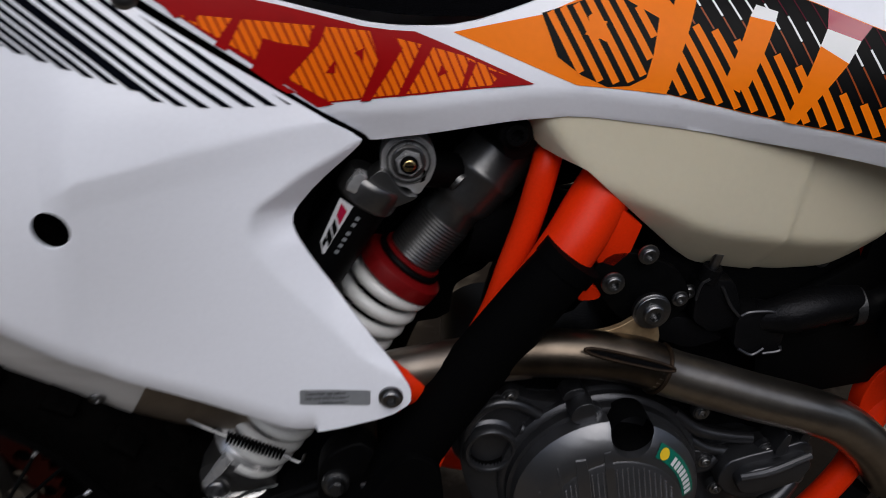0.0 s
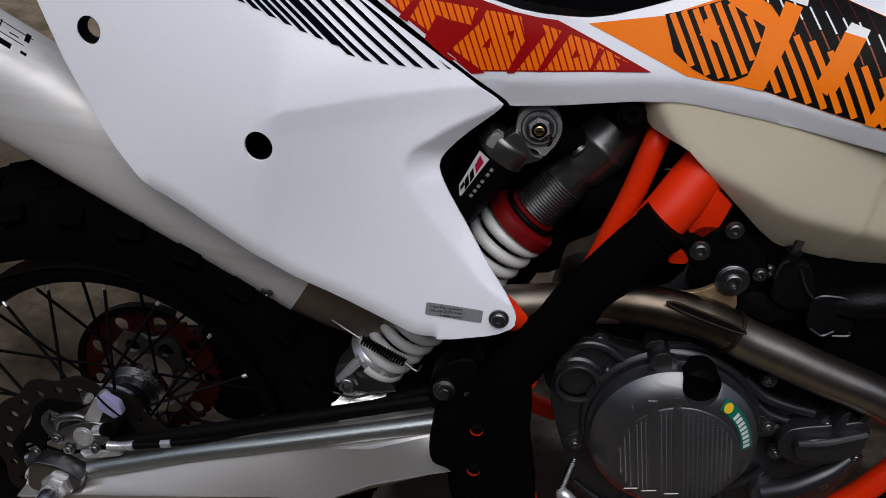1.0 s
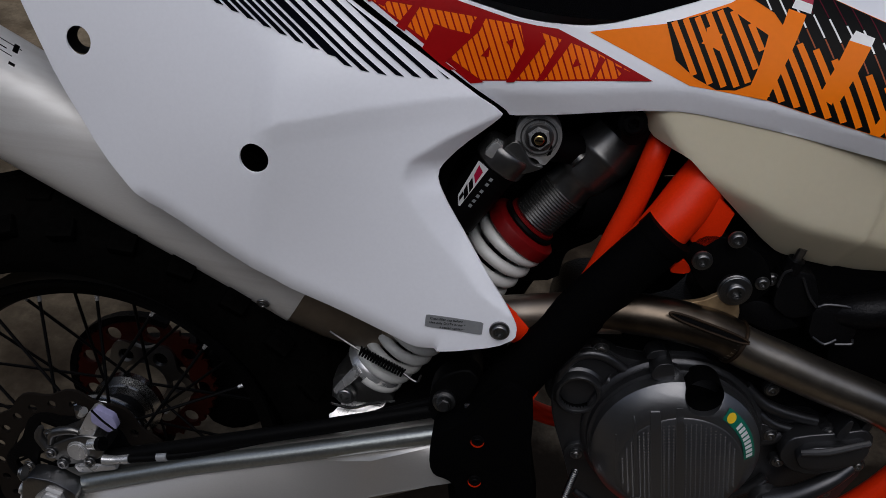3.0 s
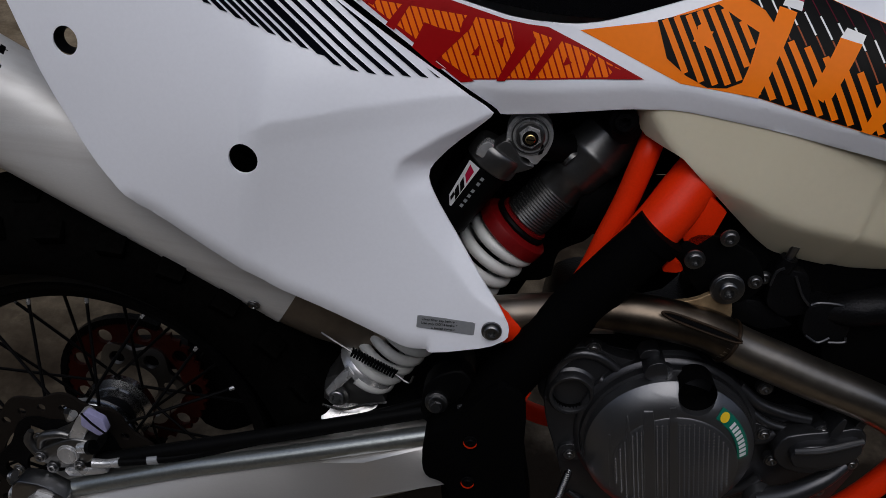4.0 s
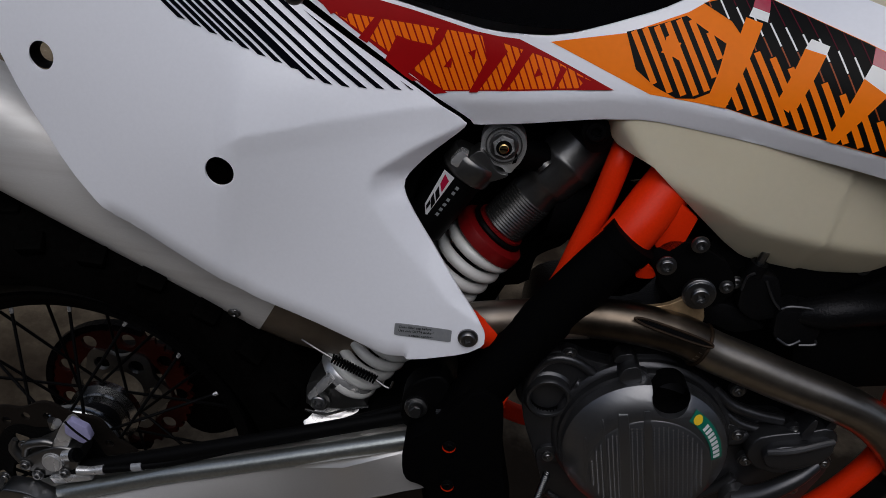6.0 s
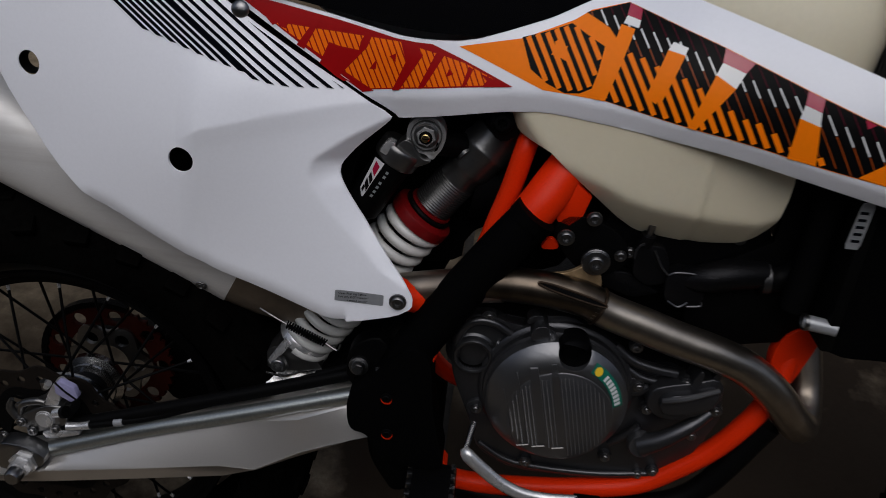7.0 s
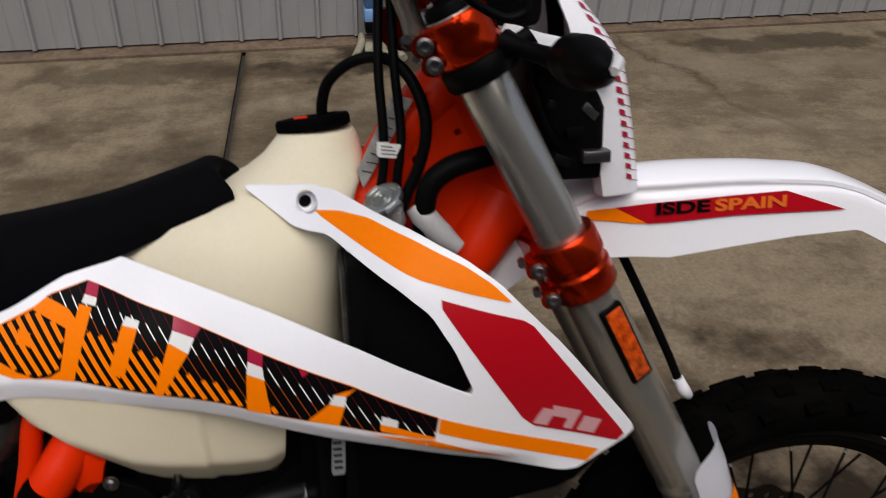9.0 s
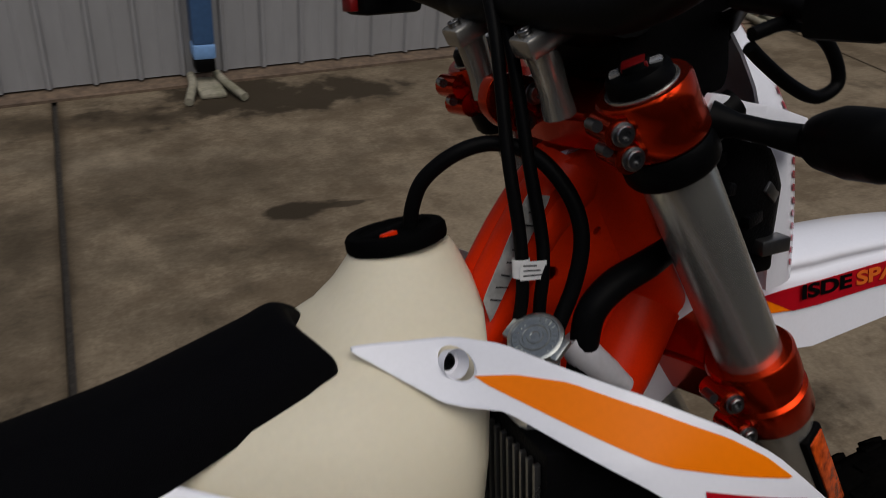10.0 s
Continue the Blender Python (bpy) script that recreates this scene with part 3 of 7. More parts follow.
    part("mount_tab", pad([(0.592, 0.692), (0.602, 0.708), (0.613, 0.698), (0.610, 0.693)], -0.104, -0.098, 0.001), ORANGE_FRAME, main)
    part("engine_bracket", pad([(0.60, 0.71), (0.62, 0.735), (0.67, 0.72), (0.69, 0.69), (0.67, 0.665), (0.635, 0.668)], -0.098, -0.088, 0.002), BLACK, main)
    part("weld_gusset", pad([(0.862, 0.585), (0.872, 0.618), (0.905, 0.632), (0.912, 0.62), (0.89, 0.54), (0.87, 0.548)], -0.092, -0.075, 0.003), ORANGE_FRAME, main)
    part("shock_tower", tube([(0.545, -0.075, 0.808), (0.52, 0, 0.815), (0.545, 0.075, 0.808)], 0.015, 4, 12), BLACK, main)
    part("skid_rail", tube([(0.88, -0.1, 0.50), (0.82, -0.1, 0.39), (0.74, -0.1, 0.356), (0.6, -0.1, 0.346), (0.52, -0.1, 0.36)], 0.014, 5, 10), BLACK, main, "black skid strip under the cradle")
    plate = part("rating_plate", skin([rounded([(.9090, 1.0190), (.9495, 1.0945), (.9700, 1.0890), (.9150, .9990)], 1, 0.95)], lambda x, z: -0.0155 - 0.10 * max(0, .955 - x), 0.001, 0.01, 0), PLATE, main, "silver rating plate with unreadable print")
    for k in range(8):
        x, z = .9530 - .0050 * k, 1.0800 - .0088 * k
        part("print_bar", film([[(x - 0.0035, z + 0.001), (x + 0.0085 - 0.002 * (k % 3), z - 0.002), (x + 0.0080 - 0.002 * (k % 3), z - 0.0030), (x - 0.0040, z - 0.0000)]], lambda a, b: -0.0155 - 0.10 * max(0, .955 - a), 0.0016), D_NAVY, plate)
    bolt((0.651, -0.114, 0.688), 0.008, main, flange=1.7)
    part("washer", lathe([(0.008, -0.002), (0.0143, -0.002), (0.0148, 0.0), (0.0148, 0.003), (0.0128, 0.0042), (0.008, 0.0042)], (0.651, -0.110, 0.688), (0, -1, 0), 32), STEEL, main, "broad polished washer")
    bolt((0.54, -.078, 0.815), 0.0085, main, mat=DARKMETAL)
    for x, y, z, r in ((0.617, -0.112, 0.712, 0.0062), (0.643, -0.106, 0.733, 0.0055), (0.677, -0.10, 0.692, 0.0045), (0.905, -0.08, 0.63, 0.005)):
        bolt((x, y, z), r, main)
    return main


SHROUD = moulded([(.27, .915, -.070), (.35, .87, -.082), (.431, .81, -.0855), (.444, .874, -.083), (.49, .885, -.079), (.544, .857, -.0965), (.588, .896, -.0885), (.651, .924, -.085), (.669, .955, -.0555), (.689, .914, -.109), (.734, .898, -.128), (.803, .8815, -.161), (.808, 1.0136, -.049), (.856, 1.010, -.080), (.907, .970, -.162), (.935, .966, -.183), (.961, .954, -.196), (.988, .871, -.216), (.911, .847, -.203), (1.026, .9464, -.211), (1.143, .819, -.218), (1.099, .777, -.211), (.76, .83, -.150), (.60, .83, -.112), (.624, .8585, -.1125), (.76, .930, -.115)])
LOW_X, LOW_Z = [.4350, .4800, .5373, .5763, .6565, .7256, .8242, .9217, 1.0340, 1.0805], [.8072, .8152, .8288, .8347, .8325, .8258, .8146, .8018, .7775, .7650]


def shroud_y(x, z):
    """The moulded face, with a lip that turns in along the lower edge."""
    lip = max(0.0, 1 - (z - float(np.interp(x, LOW_X, LOW_Z))) / float(np.interp(x, [.43, .60, 1.0], [.023, .019, .014]))) if x <= 1.07 else 0.0
    return SHROUD(x, z) + 0.0095 * min(lip, 1.0) * min(1.0, max(0.0, (1.07 - x) / 0.06))


def stripes(depth, region, way, pitch, width, lift, mat, parent, name, keep=lambda k: (0.0, 1.0), jag=0.0, rnd=None):
    """Slanting film stripes inside a convex region, one by one; keep gives the part of each stripe that shows."""
    w = Vector(way).normalized()
    n = Vector((-w.y, w.x))
    at = [n.dot(Vector(p)) for p in region]
    along = [w.dot(Vector(p)) for p in region]
    for k in range(int((max(at) - min(at)) / pitch) + 1):
        lo, hi = keep(k)
        a, b = min(along) + (max(along) - min(along)) * lo, min(along) + (max(along) - min(along)) * hi
        o = min(at) + k * pitch
        poly = clip([tuple(w * s + n * (o + d)) for s, d in ((a, 0), (b, 0), (b, width), (a, width))], region)
        if len(poly) > 2:
            part(name, film([poly], depth, lift), mat, parent)


def shroud_parts():
    outline = [(.2450, .9215), (.3200, .9100), (.3694, .9012), (.3965, .8958), (.4333, .8889), (.4519, .8876), (.4707, .8876), (.4896, .8888), (.5084, .8930), (.5340, .9023), (.5754, .9186), (.6058, .9344), (.6352, .9494), (.6543, .9591), (.6661, .9579), (.7199, .9459), (.7644, .9351), (.8125, .9232), (.8513, .9130), (.8993, .8989), (.9510, .8778), (.9893, .8602), (.9918, .8655), (.9761, .9038), (.9570, .9351), (.9310, .9548), (.9062, .9689), (.8742, .9867), (.8541, .9867), (.8422, .9883), (.8196, 1.0010), (.7979, 1.0141), (.7988, 1.0165), (.8336, 1.0188), (.8621, 1.0224), (.8856, 1.0210), (.9109, 1.0121), (.9500, .9989), (.9902, .9799), (1.0181, .9605), (1.0371, .9408), (1.0734, .9030), (1.1418, .8164), (1.1440, .8088), (1.1373, .7999), (1.0948, .7677), (1.0805, .7665), (1.0340, .7775), (.9217, .8018), (.8242, .8146), (.7256, .8258), (.6565, .8325), (.5763, .8347), (.5373, .8288), (.4800, .8152), (.4370, .8070), (.4325, .8122), (.3912, .8366), (.3525, .8598), (.3054, .8876), (.2635, .9122)]
    body = part("tank_shroud", skin([rounded(outline, 1, 0.88), circle(.8571, 1.0085, .0098, 20)], shroud_y, 0.0035, 0.0045, 0.0014), WHITE, bike, "white plastic tank shroud with striped orange, red and black graphics")
    part("hole_cup", lathe([(0.0102, -0.0005), (0.0085, -0.011), (0.0, -0.0125)], (.8571, -0.0830, 1.0085), (0.2, -1, 0.25), 24), WHITE, body)
    bolt((.8551, -0.0710, 1.0055), 0.0046, body, axis=(0.2, -1, 0.25), mat=DARKMETAL)
    # the far shroud shows only past the tank
    part("far_shroud", skin([rounded([(x, min(z, 0.955) if x < 0.78 else z) for x, z in outline], 1, 0.85)], lambda x, z: -shroud_y(x, z), 0.0035, 0.025, 0.0012, away=-1), WHITE, bike, "white plastic tank shroud of the far side")
    f = shroud_y
    # red and orange graphic on the tail
    part("tail_graphic", film([[(.2672, .9150), (.3200, .9068), (.3766, .8975), (.4002, .8928), (.4296, .8868), (.4482, .8850), (.4651, .8845), (.5453, .8560), (.4692, .8439), (.4000, .8346), (.3118, .8886)]], f, 0.0005), D_DEEP, body)
    random.seed(4)
    lines = [(.2700, .9128), (.3200, .9050), (.3766, .8957), (.4002, .8912), (.4296, .8850), (.4482, .8834), (.4645, .8826), (.5373, .8565), (.4703, .8453), (.4010, .8358), (.3150, .8880)]
    stripes(f, lines, (.020, -.042), .0054, .0041, .0008, D_BURNT, body, "tail_stripe", lambda k: (0.0, 1.0))
    for blob in ([(.2887, .9083), (.3053, .9055), (.3163, .8901), (.3103, .8871)], [(.3103, .8970), (.3201, .8959), (.3267, .8924), (.3228, .8851), (.3165, .8872)], [(.3474, .8904), (.3516, .8998), (.3577, .8988), (.3418, .8681), (.3343, .8714)],
                 [(.3657, .8769), (.3766, .8742), (.3950, .8723), (.3961, .8805), (.4025, .8914), (.4080, .8903), (.4027, .8757), (.3770, .8464), (.3575, .8565)],
                 [(.3558, .8576), (.3748, .8448), (.3810, .8416), (.3867, .8425), (.4009, .8394), (.4116, .8350), (.4005, .8326), (.3750, .8488)], [(.4061, .8558), (.4124, .8655), (.4125, .8560)],
                 [(.3730, .8950), (.3834, .8944), (.3854, .8894), (.3772, .8894)], [(.4339, .8864), (.4487, .8833), (.4570, .8739), (.4361, .8383), (.4292, .8373), (.4411, .8667)],
                 [(.4707, .8802), (.4779, .8765), (.4596, .8429), (.4541, .8420)], [(.5017, .8685), (.5063, .8662), (.5001, .8502), (.4967, .8494)], [(.5134, .8634), (.5443, .8560), (.5230, .8526), (.5159, .8516), (.5202, .8577)],
                 [(.4249, .8698), (.4310, .8731), (.4310, .8649)], [(.4828, .8637), (.4878, .8598), (.4806, .8561)]):
        part("tail_shape", film([blob], f, 0.0011), D_DEEP, body)
    # large graphic on the side
    part("side_graphic", film([[(.4906, .8849), (.5494, .8989), (.5956, .9196), (.6107, .9294), (.6446, .9394), (.7216, .9182), (.7932, .8956), (.8386, .8818), (.8863, .8689), (.9611, .8391), (.9571, .8157), (.8721, .8288), (.8078, .8342), (.7114, .8452), (.6324, .8564), (.5734, .8571)]], f, 0.0005), D_ORANGE, body)
    dark = [(.6060, .9271), (.6447, .9392), (.7217, .9178), (.7933, .8951), (.8386, .8813), (.8863, .8683), (.9606, .8386), (.9566, .8160), (.8721, .8294), (.8078, .8348), (.7114, .8457), (.6367, .8562), (.6276, .8574), (.6373, .9069), (.6279, .9174)]
    bowl = [(.5490, .8999), (.5709, .9071), (.5862, .9135), (.5938, .9168), (.6080, .9096), (.6251, .9019), (.6215, .8806), (.6176, .8655), (.6073, .8594), (.5934, .8574), (.5760, .8636), (.5599, .8739)]
    for poly in (dark, bowl):
        part("side_graphic", film([poly], f, 0.0008), D_BLACK, body)
    # one slanting line a step across the dark fields: maroon above, a white dash, thin brown, then a broad orange stripe
    way = (.031, -.053)
    random.seed(11)
    w = Vector(way).normalized()
    n = Vector((-w.y, w.x))

    def within(q, poly):
        hit = False
        for (ax, az), (bx, bz) in zip(poly, poly[1:] + poly[:1]):
            if (az > q.y) != (bz > q.y) and q.x < ax + (q.y - az) / (bz - az) * (bx - ax):
                hit = not hit
        return hit

    dash_x, dash_z = [.5634, .6209, .6366, .6623, .7089, .7526, .7762, .8109, .8333, .8771, .9096, .9421, .9703], [.9863, .9284, .9239, .9181, .9085, .8919, .8880, .8769, .8694, .8541, .8411, .8281, .8168]
    broad_x, broad_z = [.5468, .5873, .6057, .6318, .6634, .6937, .7276, .7561, .7906, .8358, .8525, .9704], [.9295, .9213, .9146, .9026, .8972, .8875, .8716, .8614, .8484, .8325, .8267, .7823]
    for poly, reds in ((dark, True), (bowl, False)):
        for k in range(48):
            o = Vector((.5422, .9395)) + n * (.0088 * (k - 4))
            run = [q for q in (o + w * (0.0008 * i) for i in range(-90, 520)) if within(q, poly)]
            if len(run) < 5:
                continue
            step = 0.004 * (random.random() - 0.5)
            pieces = []
            for q in run:
                dash, broad = (float(np.interp(q.x, xs, zs)) + step for xs, zs in ((dash_x, dash_z), (broad_x, broad_z)))
                kind = "broad" if q.y < broad else "maroon" if q.y > dash + 0.002 else "white" if q.y > dash - 0.0105 else "brown"
                if pieces and pieces[-1][0] == kind:
                    pieces[-1][2] = q
                else:
                    pieces.append([kind, q, q])
            for kind, p, q in pieces:
                if kind == "broad" and q is run[-1]:
                    q = q - w * 0.0018
                if (q - p).dot(w) < 0.0022:
                    continue
                wide, mat = {"broad": (.0047, D_ORANGE), "maroon": (.0008, D_MAROON), "white": (.0013, D_WHITE), "brown": (.0010, D_BROWN)}[kind]
                h = n * wide / 2
                part("letter_stripe" if kind == "broad" else "thin_line", film([[tuple(p - h), tuple(q - h), tuple(q + h), tuple(p + h)]], f, 0.0011), mat, body)
    part("letter_notch", film([[(.5831, .9023), (.5851, .8974), (.5918, .8977), (.5896, .8916), (.5913, .8852), (.5865, .8872), (.5840, .8828), (.5818, .8885), (.5772, .8888), (.5805, .8941), (.5795, .8999)]], f, 0.00131), D_ORANGE, body)
    bars = [
        ("D_C", [(.6453, .9390), (.6561, .9359), (.6548, .9266), (.6429, .9290)]), ("D_W", [(.6429, .9290), (.6548, .9266), (.6534, .9205), (.6399, .9227)]), ("D_O", [(.6379, .9217), (.6502, .9194), (.6303, .8567), (.6179, .8570)]),
        ("D_W", [(.6835, .9150), (.6963, .9120), (.6941, .9059), (.6794, .9080)]), ("D_O", [(.6794, .9080), (.6941, .9059), (.6798, .8662), (.6756, .8678), (.6748, .8621), (.6646, .8667)]),
        ("D_C", [(.7277, .9159), (.7529, .9079), (.7461, .8988), (.7263, .9044)]), ("D_W", [(.7263, .9044), (.7461, .8988), (.7394, .8853), (.7219, .8943)]), ("D_O", [(.7219, .8943), (.7394, .8853), (.7119, .8452), (.7045, .8463)]),
        ("D_C", [(.7953, .8945), (.8083, .8905), (.8073, .8794), (.7943, .8830)]), ("D_W", [(.7943, .8830), (.8073, .8794), (.8080, .8680), (.7921, .8717)]), ("D_O", [(.7921, .8717), (.8080, .8680), (.8118, .8348), (.7897, .8357)]),
        ("D_C", [(.8396, .8808), (.8483, .8779), (.8424, .8735)]), ("D_O", [(.8893, .8671), (.8803, .8588), (.8695, .8595)]), ("D_W", [(.8695, .8595), (.8803, .8588), (.8782, .8483), (.8645, .8503)]), ("D_O", [(.8645, .8503), (.8782, .8483), (.8721, .8294), (.8445, .8323)]),
        ("D_W", [(.9109, .8407), (.9249, .8368), (.9238, .8294), (.9088, .8323)]), ("D_O", [(.9088, .8323), (.9238, .8294), (.9571, .8184), (.9561, .8160), (.9399, .8180), (.9088, .8254)]),
    ]
    kinds = {"D_C": D_CRIMSON, "D_W": D_WHITE, "D_O": D_ORANGE}
    for kind, quad in bars:
        part("letter_bar", film([quad], f, 0.0014), kinds[kind], body)
    for poly in ([(.9621, .8380), (1.1125, .7880), (1.1018, .7749), (.9602, .8225)], [(.8998, .8222), (.9551, .8147), (1.0318, .7864), (.9755, .8000)]):
        part("side_stripe", film([poly], f, 0.0008), D_ORANGE, body)
    part("arm_graphic", film([rounded([(.8613, 1.0028), (.8859, 1.0066), (.9109, 1.0057), (.9480, .9935), (.9882, .9759), (1.0102, .9618), (1.0276, .9453), (.9902, .9535), (.9465, .9646)], 1, 0.9)], f, 0.0008), D_ORANGE, body, "orange film on the upper arm")
    part("wing_graphic", film([rounded([(.9611, .9498), (1.0416, .9287), (1.0912, .8641), (1.1356, .8048), (1.1294, .7969), (1.0425, .8246)], 1, 0.93)], f, 0.0008), D_RED, body, "red film on the front wing")
    # plain marks in place of the maker's badge
    for quad in ([(1.0465, .8262), (1.0603, .8217), (1.0681, .8376), (1.0558, .8420)], [(1.0654, .8436), (1.0924, .8345), (1.0839, .8146), (1.0757, .8173), (1.0795, .8272), (1.0642, .8321)], [(1.0890, .8130), (1.1059, .8076), (1.1124, .8228), (1.0956, .8285)]):
        part("badge_mark", film([quad], f, 0.0011), D_BADGE, body)
    return body


PANEL = moulded([(.065, .83, -.082), (.05, .75, -.085), (.1, .745, -.10), (.231, .761, -.125), (.454, .634, -.135), (.25, .64, -.125), (.38, .60, -.135), (.39, .838, -.082), (.27, .92, -.078), (.1, .90, -.075), (.382, .75, -.115), (.43, .815, -.082), (.30, .84, -.108)])


WINDOW = [(.461, .646), (.44, .670), (.397, .725), (.3825, .748), (.383, .758), (.399, .778), (.432, .808)]
RIM = [(.40, .599), (.38, .596), (.345, .608), (.307, .6205), (.253, .6345), (.199, .6615), (.144, .6885), (.123, .694)]


def off_line(x, z, line):
    """The distance from a point to a chain of straight pieces."""
    best = 9.0
    for (ax, az), (bx, bz) in zip(line, line[1:]):
        t = max(0.0, min(1.0, ((x - ax) * (bx - ax) + (z - az) * (bz - az)) / ((bx - ax) ** 2 + (bz - az) ** 2)))
        best = min(best, math.hypot(x - ax - t * (bx - ax), z - az - t * (bz - az)))
    return best


def panel_y(x, z):
    """The side panel's face: a crease, a lower field that falls away, and a pocket that turns in round the window."""
    d = float(np.interp(x, [0.20, 0.237, 0.252, 0.316, 0.385, 0.44], [0.760, 0.784, 0.7925, 0.8095, 0.821, 0.826])) - z
    fade = min(1.0, max(0.0, (x - 0.225) / 0.02)) * min(1.0, max(0.0, (0.44 - x) / 0.03))
    fall = float(np.interp(d, [-0.07, 0.0, 0.004, 0.02, 0.035, 0.055, 0.075, 0.095, 0.115, 0.145, 0.18, 0.22], [0.0, -0.0068, -0.0058, -0.0020, 0.0004, 0.0026, 0.0041, 0.0048, 0.0049, 0.0041, 0.0022, 0.0])) * fade
    wide = float(np.interp(z, [0.640, 0.66, 0.70, 0.735, 0.752, 0.765, 0.81], [0.0, 0.013, 0.020, 0.025, 0.029, 0.027, 0.003]))
    pocket = 0.0
    if x > 0.33 and z > 0.63:
        inner = max(0.0, wide - off_line(x, z, WINDOW))
        pocket = (0.42 if z < 0.74 else float(np.interp(z, [0.74, 0.757], [0.42, 0.62]))) * inner
    lip = 0.0
    if z < 0.73 and x < 0.40:
        near = max(0.0, 0.019 - off_line(x, z, RIM))
        lip = 14.0 * near * near
    return PANEL(x, z) + fall + pocket + lip


def panel_parts():
    outline = [(-.03, .945), (.10, .945), (.192, .934), (.236, .9255), (.2620, .9095), (.3037, .8848), (.3509, .8570), (.3898, .8342), (.4310, .8104), (.4285, .8050), (.399, .778), (.383, .758), (.3825, .748), (.397, .725), (.44, .670), (.461, .646), (.4685, .634), (.4685, .623), (.453, .613), (.409, .600), (.38, .596), (.345, .608), (.307, .6205), (.253, .6345), (.199, .6615), (.144, .6885), (.123, .694), (.083, .732), (.042, .787), (.013, .84), (-.02, .90)]
    body = part("side_panel", skin([rounded(outline, 1, 0.82), circle(.064, .826, .0122, 24), circle(.229, .757, .0128, 24)], panel_y, 0.003, 0.0028, 0.0014), WHITE, bike, "white plastic side panel with two round holes and black slanting stripes")
    # Three added black sheets stand in for the shade behind panel, shock and engine.
    part("panel_backing", pad([(.09, .80), (.11, .75), (.20, .68), (.36, .64), (.385, .70), (.395, .76), (.43, .815), (.36, .86), (.30, .895), (.24, .914), (.12, .90)], -0.058, -0.046, 0.004), BLACK, bike, "black sheet added to darken the gaps behind the side panel")
    part("shock_gap_sheet", pad([(.30, .60), (.30, .85), (.50, .84), (.63, .82), (.63, .745), (.575, .735), (.548, .662), (.5248, .649), (.5156, .641), (.5132, .60)], 0.012, 0.022, 0.003), BLACK, bike, "black sheet added to darken the gap behind the shock absorber")
    part("engine_gap_sheet", pad([(.5405, .600), (.549, .659), (.577, .732), (.640, .742), (.650, .61)], 0.012, 0.022, 0.003), BLACK, bike, "black sheet added to darken the gap behind the engine")
    random.seed(7)
    edge_x, edge_z = [.12, .188, .209, .25, .268, .29, .307, .326, .354, .387], [.895, .876, .870, .858, .853, .848, .840, .8365, .8355, .835]
    for k in range(16):
        x = 0.196 + 0.0137 * k
        z = float(np.interp(x, edge_x, edge_z))
        w = Vector((-.061, .043)).normalized()
        n = 0.0068
        quad = [(x, z), (x - n, z + 0.001), (x - n + w.x * 0.16, z + 0.001 + w.y * 0.16), (x + w.x * 0.16, z + w.y * 0.16)]
        quad = clip(quad, [(.0, .80), (.39, .80), (.3945, .8290), (.3890, .8325), (.3037, .8828), (.2620, .9072), (.236, .9225), (.192, .930), (.05, .94)])
        if len(quad) > 2:
            part("stripe", film([quad], panel_y, 0.0009, 0.0125), D_NAVY, body)
    label = part("caution_label", film([rounded([(.387, .6335), (.4385, .635), (.4385, .623), (.387, .6215)], 1, 0.95)], panel_y, 0.0009, 0.0125), D_GREY, body, "silver caution label with three lines of small print")
    for k, line in enumerate(("Clean filler cap before removing.", "Use only DOT4 brake fluid from", "a sealed container.")):
        x, z = 0.4128, 0.6318 - 0.0036 * k
        words(line, 0.0033, D_BLACK, "print_line", label, pose(x, panel_y(x, z) - 0.0016, z, 90, 0, 0) @ pose(0, 0, 0, 0, 0, 1.5))
    bolt((.4535, -.1365, .6295), 0.0068, body, flange=1.35)
    part("grommet", lathe([(0.0122, 0.0), (0.0095, 0.004), (0.009, 0.012)], (.064, -.078, .826), (0, 1, 0), 24), BLACK, body)
    part("panel_rivet", lathe([(0.0, 0.004), (0.004, 0.0035), (0.0075, 0.002), (0.009, 0)], (.281, panel_y(.281, .9), .9), (0, -1, 0.2), 18), STEEL, body)
    return body


